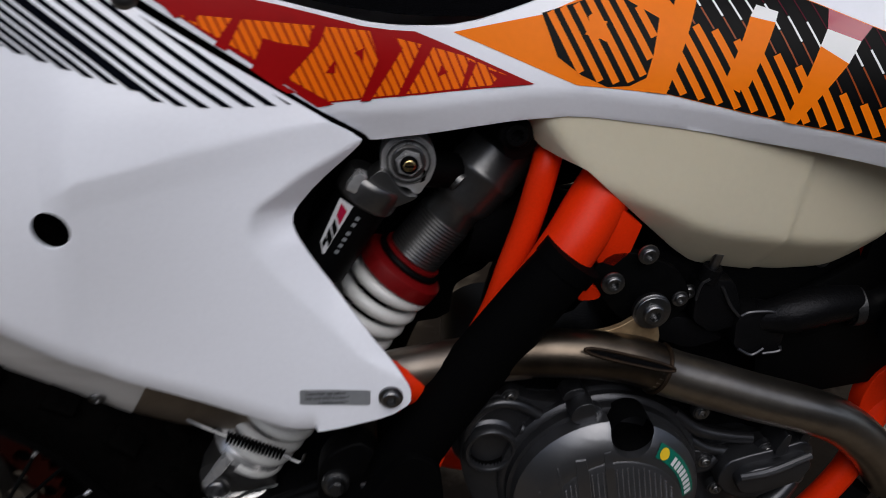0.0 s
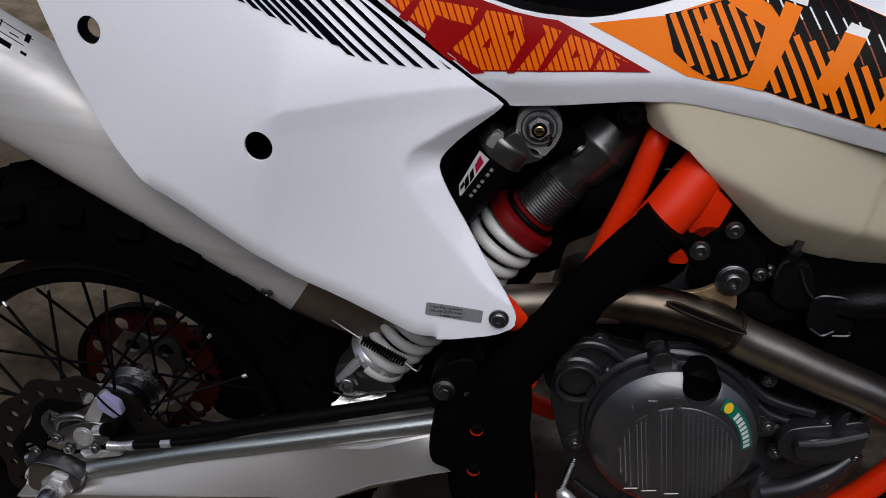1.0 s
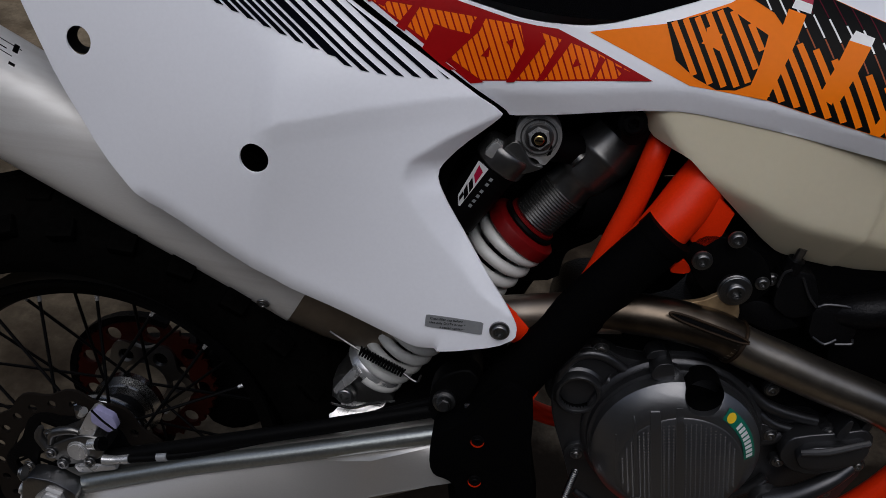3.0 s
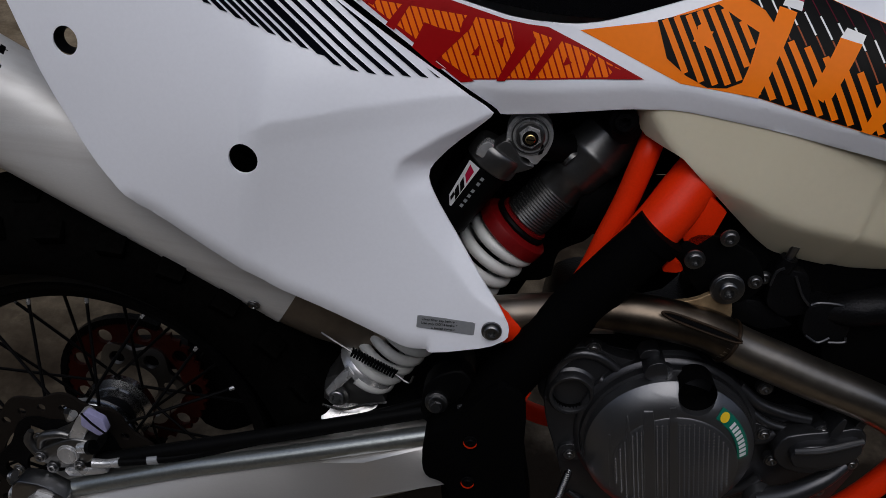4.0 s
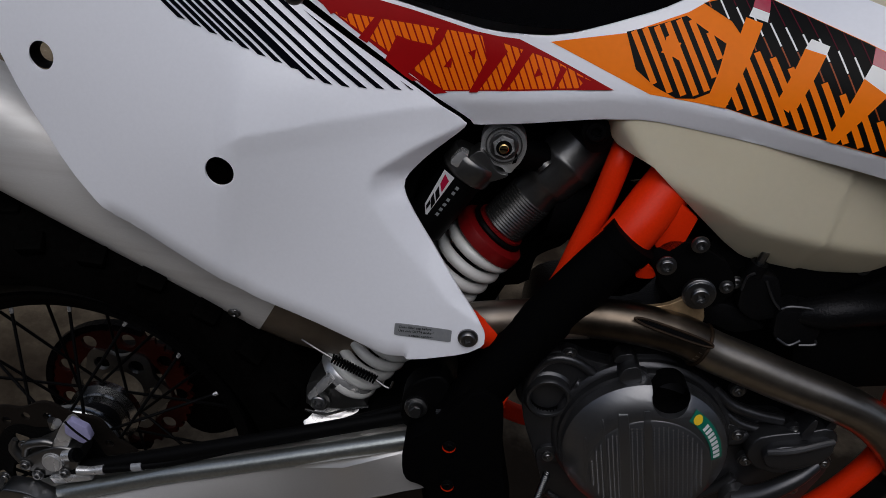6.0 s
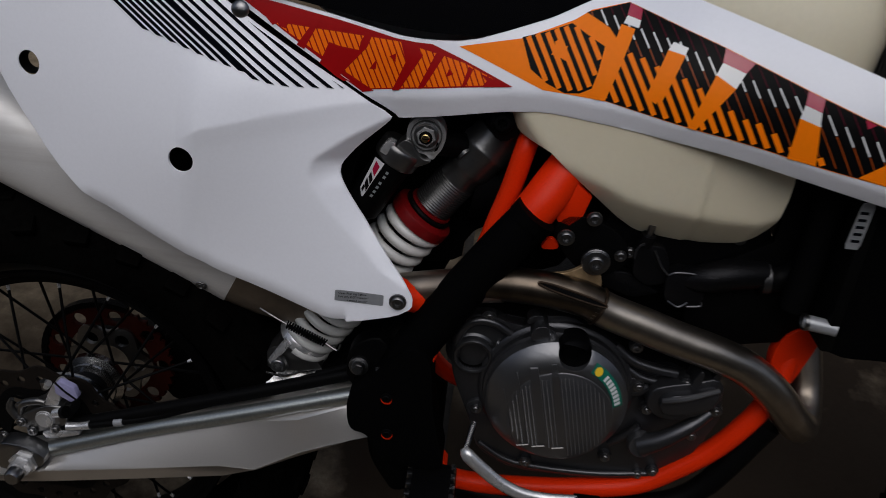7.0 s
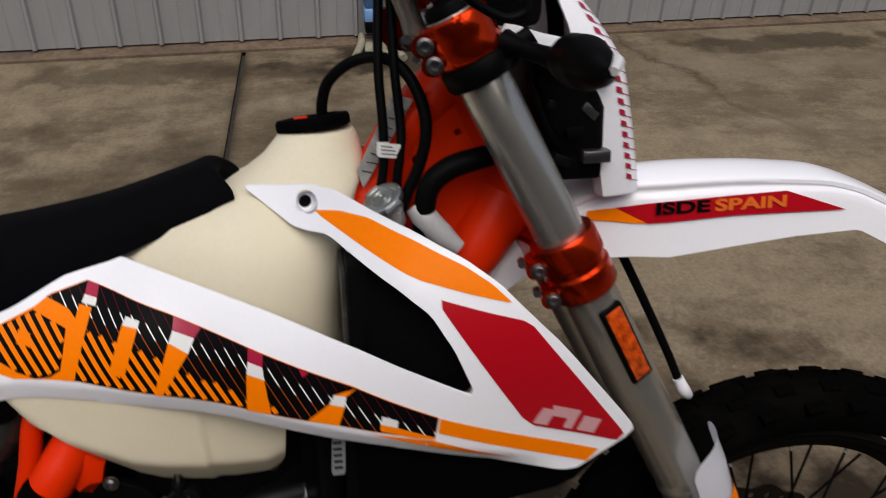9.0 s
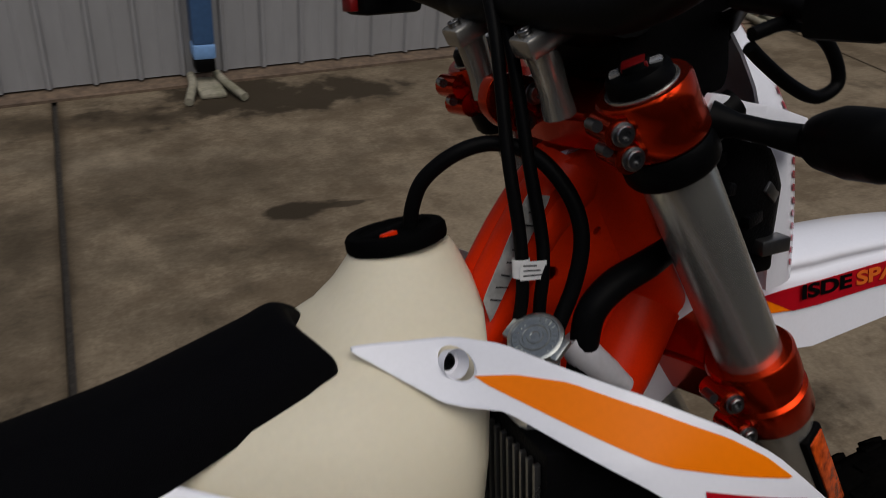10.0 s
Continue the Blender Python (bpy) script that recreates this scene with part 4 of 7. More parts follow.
def silencer_parts():
    a, b = Vector((0.262, -0.022, 0.596)), Vector((-0.34, -0.026, 0.894))
    d = (b - a).normalized()
    up = Vector((0, 0, 1))
    n = (up - up.dot(d) * d).normalized()
    side = Vector((0, 1, 0))

    def ring(s, h, w):
        c = a + (b - a) * s
        return [c + n * h * math.copysign(abs(math.sin(t)) ** 0.8, math.sin(t)) + side * w * math.copysign(abs(math.cos(t)) ** 0.8, math.cos(t)) for t in (2 * math.pi * k / 32 for k in range(32))]

    sleeve = part("silencer", loft([ring(s, 0.055, 0.045) for s in (0.022, 0.05, 0.3, 0.6, 0.95)]), SILENCER, bike, "brushed metal silencer under the side panel")
    part("end_band", loft([ring(s, 0.0553, 0.0453) for s in (0.0, 0.022)]), SILENCER, sleeve)
    part("end_cone", loft([ring(-0.16, 0.026, 0.026), ring(-0.12, 0.042, 0.034), ring(-0.06, 0.051, 0.041), ring(0.0, 0.0545, 0.0445), ring(0.023, 0.0547, 0.0448)]), INLET, sleeve, "browned silencer inlet cone")
    part("end_cap", loft([ring(0.95, 0.056, 0.048), ring(1.0, 0.045, 0.04)]), DARKMETAL, sleeve)
    for s in (0.045, 0.9):
        bolt(tuple(a + (b - a) * s - n * 0.034 + side * -0.042), 0.0045, sleeve, "rivet", axis=(0, -1, -0.5), tall=0.5)
    for u, v, lu, lv in ((0.0, 0.010, 0.034, 0.0009), (0.004, 0.0, 0.030, 0.0009), (-0.012, 0.005, 0.005, 0.008), (0.014, 0.004, 0.0012, 0.008), (0.0, 0.004, 0.009, 0.0012), (0.010, -0.010, 0.022, 0.0055), (-0.013, -0.008, 0.006, 0.003)):
        c = Vector((-0.014, 0, 0.806)) + d * u + n * v
        h, k = d * lu / 2, n * lv
        part("maker_mark", film([[(p.x, p.z) for p in (c - h, c + h, c + h + k, c - h + k)]], lambda x, z: -0.0712, 0.0), D_BLACK, sleeve)
    part("link_pipe", tube([(0.33, -0.03, 0.555), (0.38, -0.05, 0.57), (0.43, -0.085, 0.608), (0.50, -0.098, 0.632), (0.56, -0.112, 0.650)], 0.019, 6, 16), HEADER, sleeve)
    return sleeve


def coil(a, b, r, wire, turns, per=28, seg=10):
    a, b = Vector(a), Vector(b)
    d = (b - a).normalized()
    u = d.orthogonal().normalized()
    v = d.cross(u)
    n = int(turns * per)
    bm = bmesh.new()
    rings = []
    for i in range(n + 1):
        t = 2 * math.pi * i / per
        out = u * math.cos(t) + v * math.sin(t)
        c = a + (b - a) * i / n + out * r
        rings.append([bm.verts.new(c + wire * (math.cos(q) * out + math.sin(q) * d)) for q in (2 * math.pi * k / seg for k in range(seg))])
    for p, q in zip(rings, rings[1:]):
        for k in range(seg):
            bm.faces.new((p[k], p[(k + 1) % seg], q[(k + 1) % seg], q[k]))
    bm.faces.new(rings[0][::-1])
    bm.faces.new(rings[-1])
    return bm


def shock_parts():
    a, b = Vector((0.5585, -0.03, 0.810)), Vector((0.3205, -0.03, 0.482))
    d = (b - a).normalized()
    at = lambda s: a + d * s
    body = part("shock_absorber", lathe([(0.0, 0.004), (0.018, 0.005), (0.0235, 0.010), (0.0265, 0.018), (0.0275, 0.028), (0.0278, 0.046), (0.0290, 0.049), (0.0296, 0.0515), (0.0288, 0.054), (0.0276, 0.060), (0.0264, 0.072), (0.0262, 0.078), (0.0248, 0.082), (0.0225, 0.085), (0.0225, 0.10)], a, d, 40), SHOCKMETAL, bike, "grey shock absorber with white spring and red collar")
    prof = []
    for k in range(18):
        prof += [(0.0222, 0.10 + 0.003 * k), (0.0236, 0.1015 + 0.003 * k)]
    part("thread", lathe([(0.0, 0.0985)] + prof + [(0.0, 0.155)], a, d, 32), SHOCKMETAL, body, "fine adjuster thread")
    part("collar", lathe([(0.022, 0.142), (0.026, 0.142), (0.026, 0.145), (0.0235, 0.146), (0.0235, 0.150), (0.0320, 0.151), (0.0362, 0.154), (0.0368, 0.157), (0.0368, 0.166), (0.034, 0.168), (0.022, 0.168)], a, d, 36), RED_ANO, body, "red spring collar")
    part("cast_boss", tube([tuple(at(0.066) + Vector((-.023, -.010, .017))), tuple(at(0.066) + Vector((-.012, -.016, .008)))], [0.0085, 0.0105], 3, 16), SHOCKMETAL, body)
    part("rubber_ring", lathe([(0.02, 0.1455), (0.0285, 0.1455), (0.0295, 0.148), (0.0285, 0.1508), (0.02, 0.1508)], a, d, 32), BLACK, body)
    part("spring", coil(at(0.160), at(0.385), 0.0302, 0.0060, 13.9), SPRING, body, "white painted coil spring")
    part("rod", tube([tuple(at(0.16)), tuple(at(0.37))], 0.012, 3, 12), DARKMETAL, body)
    part("lower_eye", lathe([(0.0, 0.0), (0.03, 0.0), (0.034, 0.006), (0.034, 0.014), (0.02, 0.02), (0.016, 0.04), (0.0, 0.042)], at(0.372), d, 24), ALU, body)
    part("clevis", pad([(.292, .462), (.292, .492), (.302, .4985), (.312, .496), (.330, .512), (.345, .495), (.360, .472), (.345, .466)], -0.052, -0.01, 0.003, 2, 1, 0.85), SHOCKMETAL, body, "machined shock clevis")
    part("clevis_strut", tube([(.296, -.056, .478), (.308, -.058, .495), (.320, -.058, .512)], [.004, .006, .006], 3, 10, flat=0.5), ALU, body)
    part("clevis_foot", skin([rounded([(.290, .440), (.292, .462), (.315, .459), (.340, .469), (.360, .473), (.362, .463), (.340, .452), (.310, .444)], 1, 0.85)], lambda x, z: -0.060 + 1.1 * (z - .44), 0.006, 0.006, 0.001), ALU, body, "bright polished clevis foot")
    part("clevis_edge", tube([(.292, -.058, .4625), (.315, -.058, .4600), (.338, -.056, .4690), (.360, -.054, .4735)], 0.0016, 4, 8), HUBMETAL, body)
    bolt((.307, -.056, .476), 0.0085, body, mat=STEEL)
    part("return_spring", coil((.322, -.075, .546), (.368, -.078, .528), 0.004, 0.0011, 16, 10, 6), DARKMETAL, body, "small dark return spring")
    part("spring_hook", tube([(.29, -.072, .562), (.30, -.072, .556), (.322, -.075, .546)], 0.0012, 3, 6), STEEL, body)
    part("spring_hook", tube([(.368, -.078, .528), (.382, -.08, .521), (.386, -.08, .53)], 0.0012, 3, 6), STEEL, body)
    ra, rd = Vector((.4425, -.058, .7715)), Vector((-.50, 0, -.866))
    head = part("reservoir_head", lathe([(0.0, -0.001), (0.0222, -0.001), (0.0238, 0.001), (0.0242, 0.004), (0.0242, 0.0165), (0.0236, 0.0185), (0.0222, 0.0195), (0.0, 0.0195)], ra, rd, 48), SHOCKMETAL, body, "machined reservoir head")
    part("head_facet", skin([rounded([(.4185, .7715), (.4275, .7835), (.4365, .7785), (.4275, .7660)], 1, 0.8)], lambda x, z: -0.0815 + 0.25 * (x - .4185), 0.012, 0.5, 0.001), ALU, head, "bright milled facet")
    part("head_web", pad([(.447, .786), (.461, .764), (.4755, .763), (.452, .752), (.437, .762), (.434, .775)], -0.073, -0.05, 0.004, 3), SHOCKMETAL, head)
    ex, ez = .4650, .7880
    part("eye_plate", skin([rounded([(.4445, .782), (.4450, .796), (.452, .8055), (.463, .809), (.4755, .806), (.4840, .797), (.4855, .786), (.4820, .774), (.4775, .768), (.4745, .7625), (.470, .7625), (.4665, .767), (.456, .769), (.448, .774)], 2)], lambda x, z: -0.066, 0.02, 0.5, 0.0015), ALU, head, "bright machined eye plate")
    part("eye_groove", lathe([(0.0165, 0.0005), (0.0165, -0.0012), (0.0178, -0.0012), (0.0178, 0.0005)], (ex, -.066, ez), (0, -1, 0), 40), DARKMETAL, head)
    part("adjuster_ring", lathe([(0.0, 0.0028), (0.0118, 0.0028), (0.0128, 0.002), (0.0132, -0.001), (0.0150, -0.001), (0.0154, 0.0012), (0.0163, 0.0012), (0.0164, -0.001)], (ex, -.0665, ez), (0, -1, 0), 40), SHOCKMETAL, head)
    part("adjuster_nut", lathe([(0.0, 0.0075), (0.0088, 0.0075), (0.0100, 0.0062), (0.0104, 0.002)], (ex, -.0665, ez), (0, -1, 0), 6), ALU, head, "hexagon nut")
    part("valve_seat", lathe([(0.0, 0.0082), (0.0068, 0.0082), (0.0072, 0.007)], (ex, -.0665, ez), (0, -1, 0), 24), DARKMETAL, head)
    part("valve", lathe([(0.0, 0.0105), (0.0036, 0.0105), (0.0044, 0.0098), (0.0044, 0.0078)], (ex, -.0665, ez), (0, -1, 0), 18), BRASS, head, "brass valve screw")
    part("valve_slot", box((ex - .0038, -.0775, ez - .0006), (ex + .0038, -.0768, ez + .0006), 0), BLACK, head)
    part("bridge", tube([(.47, -.055, .778), (.50, -.04, .772), (.525, -.03, .765)], 0.014, 4, 14), BLACK, head)
    can = part("reservoir", lathe([(0.0, 0.019), (0.0208, 0.019), (0.0208, 0.085), (0.015, 0.092), (0.0, 0.092)], ra, rd, 32), BLACK, body, "black gas reservoir with a small badge")
    face = lambda x, z: -0.0785
    part("badge", film([[(.4024, .7190), (.4010, .7290), (.4155, .7640), (.4250, .7570), (.4040, .7185)]], face, 0.0004), D_LIGHT, can)
    for quad in ([(.4030, .7235), (.4062, .7300), (.4050, .7335), (.4022, .7275)], [(.4068, .7245), (.4102, .7312), (.4080, .7410), (.4056, .7345)], [(.4108, .7325), (.4138, .7385), (.4118, .7478), (.4092, .7415)]):
        part("badge_mark", film([quad], face, 0.0008), D_BLACK, can)
    part("badge_mark", film([[(.4130, .7500), (.4150, .7420), (.4205, .7535), (.4165, .7600)]], face, 0.0008), D_CRIMSON, can)
    for k in range(6):
        x, z = .4110 + .0028 * k + .0012 * (k > 3), .7195 + .0050 * k + .0020 * (k > 3)
        part("badge_line", film([[(x, z), (x + .0016, z + .0028), (x + .0042, z + .0014), (x + .0026, z - .0014)]], face, 0.0004), D_GREY, can)
    return body


frame_parts()
shroud_parts()
panel_parts()
silencer_parts()
shock_parts()


def rect_ring(x0, x1, hw, z, power=0.55, n=40, y0=0.0):
    cx, hx = (x0 + x1) / 2, (x1 - x0) / 2
    out = []
    for k in range(n):
        t = 2 * math.pi * k / n
        c, s = math.cos(t), math.sin(t)
        out.append((cx + hx * math.copysign(abs(c) ** power, c), y0 + hw * math.copysign(abs(s) ** power, s), z))
    return out


def tank_parts():
    rings = [rect_ring(.60, .885, .10, .82), rect_ring(.60, .885, .112, .86), rect_ring(.615, .888, .116, .90), rect_ring(.64, .892, .114, .935), rect_ring(.664, .897, .106, .958, .6), rect_ring(.705, .902, .092, .980, .62), rect_ring(.760, .910, .074, 1.000, .68, y0=.010), rect_ring(.790, .918, .062, 1.012, .75, y0=.022), rect_ring(.812, .919, .052, 1.027, .85, y0=.034), rect_ring(.826, .916, .0435, 1.042, 1.0, y0=.043), rect_ring(.832, .912, .040, 1.050, 1.0, y0=.046), rect_ring(.835, .909, .037, 1.052, 1.0, y0=.046)]
    rings = [[(x, y * float(np.interp(x, [.60, .66, .70, .76, .81], [.36, .42, .60, .88, 1.0])) if z < 0.99 else y, z) for x, y, z in ring] for ring in rings]
    tank = part("fuel_tank", loft(rings), CREAM, bike, "cream translucent plastic fuel tank with black cap", sharp=60)
    def step(x, z):
        """The lobe's face: a flat upper field, a facet that turns under below a crease, and a small step."""
        face = float(np.interp(x, [.53, .56, .60, .70, .83], [-.085, -.100, -.119, -.126, -.130]))
        fold = float(np.interp(x, [.53, .5668, .5851, .6286, .6678, .6915, .7615, .80, .83], [.850, .8230, .8090, .7830, .7610, .7550, .7470, .748, .765])) - z
        bend = 0.5 * (fold + math.sqrt(fold * fold + 0.004 ** 2))
        y = face + 0.10 * max(0.0, 0.828 - z) + 0.85 * bend + 0.0045 * min(1.0, max(0.0, (x - 0.7405) / 0.004)) + 0.35 * max(0.0, 0.572 - x)
        tuck = SHROUD(x, max(z, float(np.interp(x, LOW_X, LOW_Z)) + 0.004)) + 0.0095
        return 0.5 * (y + tuck + math.sqrt((y - tuck) ** 2 + 0.004 ** 2))
    lobe = [(.535, .848), (.546, .834), (.556, .805), (.5885, .7965), (.604, .784), (.6400, .7535), (.669, .7290), (.689, .7145), (.716, .7095), (.758, .7065), (.792, .7115), (.809, .724), (.816, .742), (.8205, .789), (.815, .84), (.56, .86)]
    part("tank_lobe", skin([rounded(lobe, 1, 0.85)], step, 0.07, 0.0042, 0.0014, 2), CREAM, tank, sharp=55)
    c, up = Vector((.8690, 0.047, 1.0500)), Vector((-0.11, 0.15, 1)).normalized()
    lid_place = Matrix.Translation(c) @ Vector((0, 0, 1)).rotation_difference(up).to_matrix().to_4x4()
    cap = part("cap", lathe([(0.0, 0.0), (0.036, 0.0), (0.0395, 0.002), (0.0402, 0.005), (0.0400, 0.011), (0.038, 0.0138), (0.030, 0.0145), (0.028, 0.0125), (0.0, 0.0125)], c, up, 48), MATT, tank, "black screw cap")
    part("cap_grip", box((-0.030, -0.007, 0.010), (0.030, 0.007, 0.0152), 0.003, turn=None), MATT, cap).matrix_local = lid_place @ pose(0, 0, 0, 0, 0, 20)
    part("cap_mark", box((-0.007, -0.003, 0.0115), (0.007, 0.003, 0.0160), 0.001), ORANGE_FRAME, cap, "small orange tab").matrix_local = lid_place @ pose(-0.012, -0.02, 0, 0, 0, 20)
    for k in range(9):
        a = 2 * math.pi * k / 9
        bm = box((-0.003, -0.006, 0.003), (0.0015, 0.006, 0.0105), 0.002)
        part("cap_rib", bm, MATT, cap).matrix_local = lid_place @ Matrix.Rotation(a, 4, "Z") @ Matrix.Translation((0.0385, 0, -0.002))
    part("breather_hose", tube([(.878, .042, 1.060), (.8795, .038, 1.082), (.888, .032, 1.104), (.911, .021, 1.123), (.938, .0105, 1.1285), (.960, -.012, 1.1195), (.974, -.034, 1.094), (.9785, -.044, 1.064), (.971, -.047, 1.030), (.955, -.048, .995), (.942, -.050, .955)], 0.0061, 8, 12), HOSE, tank, "black breather hose")
    return tank


def seat_parts():
    xs = [.06, .16, .26, .34, .42, .48, .54, .60, .655, .70, .742, .768, .783]
    top = [1.005, .993, .984, .979, .977, .978, .983, .992, 1.003, 1.016, 1.028, 1.035, 1.024]
    low = [.937, .930, .922, .911, .897, .893, .899, .922, .948, .966, .984, .998, 1.004]
    wid = [.088, .086, .082, .076, .071, .069, .068, .064, .058, .055, .053, .051, .046]
    rings = []
    for x, t, l, w in zip(xs, top, low, wid):
        ring = []
        for k in range(28):
            a = math.pi * k / 27
            y, z = -w * math.cos(a), math.sin(a)
            ring.append((x, math.copysign(abs(math.cos(a)) ** 0.6, -math.cos(a)) * w * (1 - 0.22 * math.sin(a) ** 2), l + (t - l) * math.sin(a) ** 0.75))
        rings.append(ring)
    for i in (-3, -2, -1):
        rings[i] = [(x + (4 + i) / 3 * (0.004 - 0.017 * math.sin(math.pi * k / 27) ** 2), y, z) for k, (x, y, z) in enumerate(rings[i])]
    rings.append([(x - 0.012, y * 0.5, .990 + (z - .990) * 0.5) for x, y, z in rings[-1]])
    path = [[Vector(ring[k]) for ring in rings] for k in range(28)]
    fine = [spline(p, 4) for p in path]
    seat = part("seat", loft([[fine[k][i] for k in range(28)] for i in range(len(fine[0]))]), SEAT, bike, "black grippy seat with orange stripes", sharp=60)
    for k in range(4):
        x = 0.170 + 0.0615 * k
        part("seat_stripe", film([[(x, .961), (x + .013, .961), (x + .038, .976), (x + .028, .976)]], lambda a, b: -0.0715 + 1.15 * (b - .961), 0.003, 0.006), D_ORANGE, seat)
    return seat


def tread(tyre, radius, width, n, rows, size, drop):
    """Tread blocks in staggered rows round a tyre, each one a part of it."""
    blocks = {}
    for i in range(n):
        for j, (y, turn) in enumerate(rows):
            a = 2 * math.pi * (i + 0.5 * (j % 2)) / n
            r = radius - drop * (abs(y) / (width / 2)) ** 2
            tilt = -math.degrees(math.atan2(2 * drop * y / (width / 2) ** 2, 1)) * 0.9
            if j not in blocks:
                lx, ly = size
                bm = box((-lx / 2, -ly / 2, -0.008), (lx / 2, ly / 2, 0.008), 0.0018)
                blocks[j] = ob = part("tread_block", bm, RUBBER, tyre)
            else:
                ob = new("tread_block", blocks[j].data)
                ob.parent = tyre
            ob.matrix_local = Matrix.Rotation(a, 4, "Y") @ Matrix.Translation((0, y, r)) @ Matrix.Rotation(radians(tilt), 4, "X") @ Matrix.Rotation(radians(turn), 4, "Z")


def wheel(name, label, axle, r_tyre, r_rim, tyre_w, knob_n, spokes, hub_r, hub_w, offset):
    w = tyre_w / 2
    rim = part(name, lathe([(r_rim, -0.012), (r_rim - 0.004, 0), (r_rim, 0.012), (r_rim + 0.012, 0.017), (r_rim + 0.016, 0.026), (r_rim + 0.022, 0.0275), (r_rim + 0.024, 0.024), (r_rim + 0.018, 0.0), (r_rim + 0.024, -0.024), (r_rim + 0.022, -0.0275), (r_rim + 0.016, -0.026), (r_rim + 0.012, -0.017), (r_rim, -0.012)], (0, 0, 0), (0, 1, 0), 96), BLACK, bike, label)
    rim.matrix_local = Matrix.Translation(axle)
    base = r_tyre - 0.012
    depth = base - r_rim - 0.014
    prof = []
    for k in range(17):
        a = math.pi * (k / 16) * 1.28 - 0.14 * math.pi
        prof.append((r_rim + 0.018 + depth * 0.50 + depth * 0.52 * math.sin(a), -w * 0.92 * math.cos(a)))
    bm = lathe(prof, (0, 0, 0), (0, 1, 0), 96)
    tyre = part("tyre", bm, RUBBER, bike, "knobbly black off-road tyre", sharp=30)
    tyre.matrix_local = Matrix.Translation(axle)
    tread(tyre, base + 0.001, tyre_w, knob_n, [(-w * 0.86, 8), (-w * 0.43, 0), (0.0, 0), (w * 0.43, 0), (w * 0.86, -8)], (0.026, tyre_w * 0.15), depth * 0.34)
    part("hub", lathe([(hub_r * 0.62, hub_w * 0.5), (hub_r * 0.8, hub_w * 0.56), (hub_r * 0.81, hub_w * 0.62), (hub_r, hub_w * 0.70), (hub_r, hub_w * 0.86), (hub_r * 0.6, hub_w), (0.012, hub_w)], (0, 0, 0), (0, 1, 0), 48), HUBMETAL, rim, "machined aluminium hub")
    part("hub_core", lathe([(0.012, 0.0), (hub_r * 0.55, 0.0), (hub_r * 0.62, hub_w * 0.5)], (0, 0, 0), (0, 1, 0), 48), DARKCAST, rim, "dark hub core")
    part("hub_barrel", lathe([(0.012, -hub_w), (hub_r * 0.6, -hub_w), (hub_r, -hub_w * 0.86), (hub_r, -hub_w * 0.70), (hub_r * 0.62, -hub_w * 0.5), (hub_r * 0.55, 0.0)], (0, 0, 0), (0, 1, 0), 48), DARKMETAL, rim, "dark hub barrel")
    rod = lathe([(0.0, 0), (0.0019, 0), (0.0019, 1), (0.0, 1)], (0, 0, 0), (0, 0, 1), 8)
    rod_ob = None
    nip = None
    for k in range(spokes):
        s = -1 if k % 2 else 1
        a = 2 * math.pi * k / spokes
        b = a + (0.62 if (k // 2) % 2 else -0.62)
        p = Vector((math.cos(b) * hub_r * 0.97, s * hub_w * 0.78, math.sin(b) * hub_r * 0.97))
        q = Vector((math.cos(a) * (r_rim + 0.003), s * 0.006, math.sin(a) * (r_rim + 0.003)))
        m = Matrix.Translation(p) @ Vector((0, 0, 1)).rotation_difference(q - p).to_matrix().to_4x4() @ Matrix.Diagonal((1, 1, (q - p).length, 1))
        if rod_ob is None:
            rod_ob = part("spoke", rod, DARKMETAL, rim, "thin black spoke")
            ob = rod_ob
        else:
            ob = new("spoke", rod_ob.data)
            ob.parent = rim
        ob.matrix_local = m
        m = Matrix.Translation(q) @ Vector((0, 0, 1)).rotation_difference(p - q).to_matrix().to_4x4()
        if nip is None:
            nip = ob = part("nipple", lathe([(0.0, 0.012), (0.0019, 0.012), (0.0024, 0.010), (0.0026, 0.0)], (0, 0, 0), (0, 0, 1), 8), ALU, rim, "bright spoke nipple")
        else:
            ob = new("nipple", nip.data)
            ob.parent = rim
        ob.matrix_local = m
    return rim


def wave_disc(r, r_in, n, amp, holes, y, thick):
    loop = [((r + amp * math.cos(n * t)) * math.cos(t), (r + amp * math.cos(n * t)) * math.sin(t)) for t in (2 * math.pi * k / 120 for k in range(120))]
    loops = [loop, [(x, z) for x, z in circle(0, 0, r_in, 48)]]
    for k in range(holes):
        a = 2 * math.pi * k / holes
        loops.append(circle((r + r_in) / 2 * math.cos(a), (r + r_in) / 2 * math.sin(a), 0.005 if holes > 12 else (r - r_in) * 0.34, 12))
    return skin(loops, lambda x, z: y, thick, 9.0, 0)


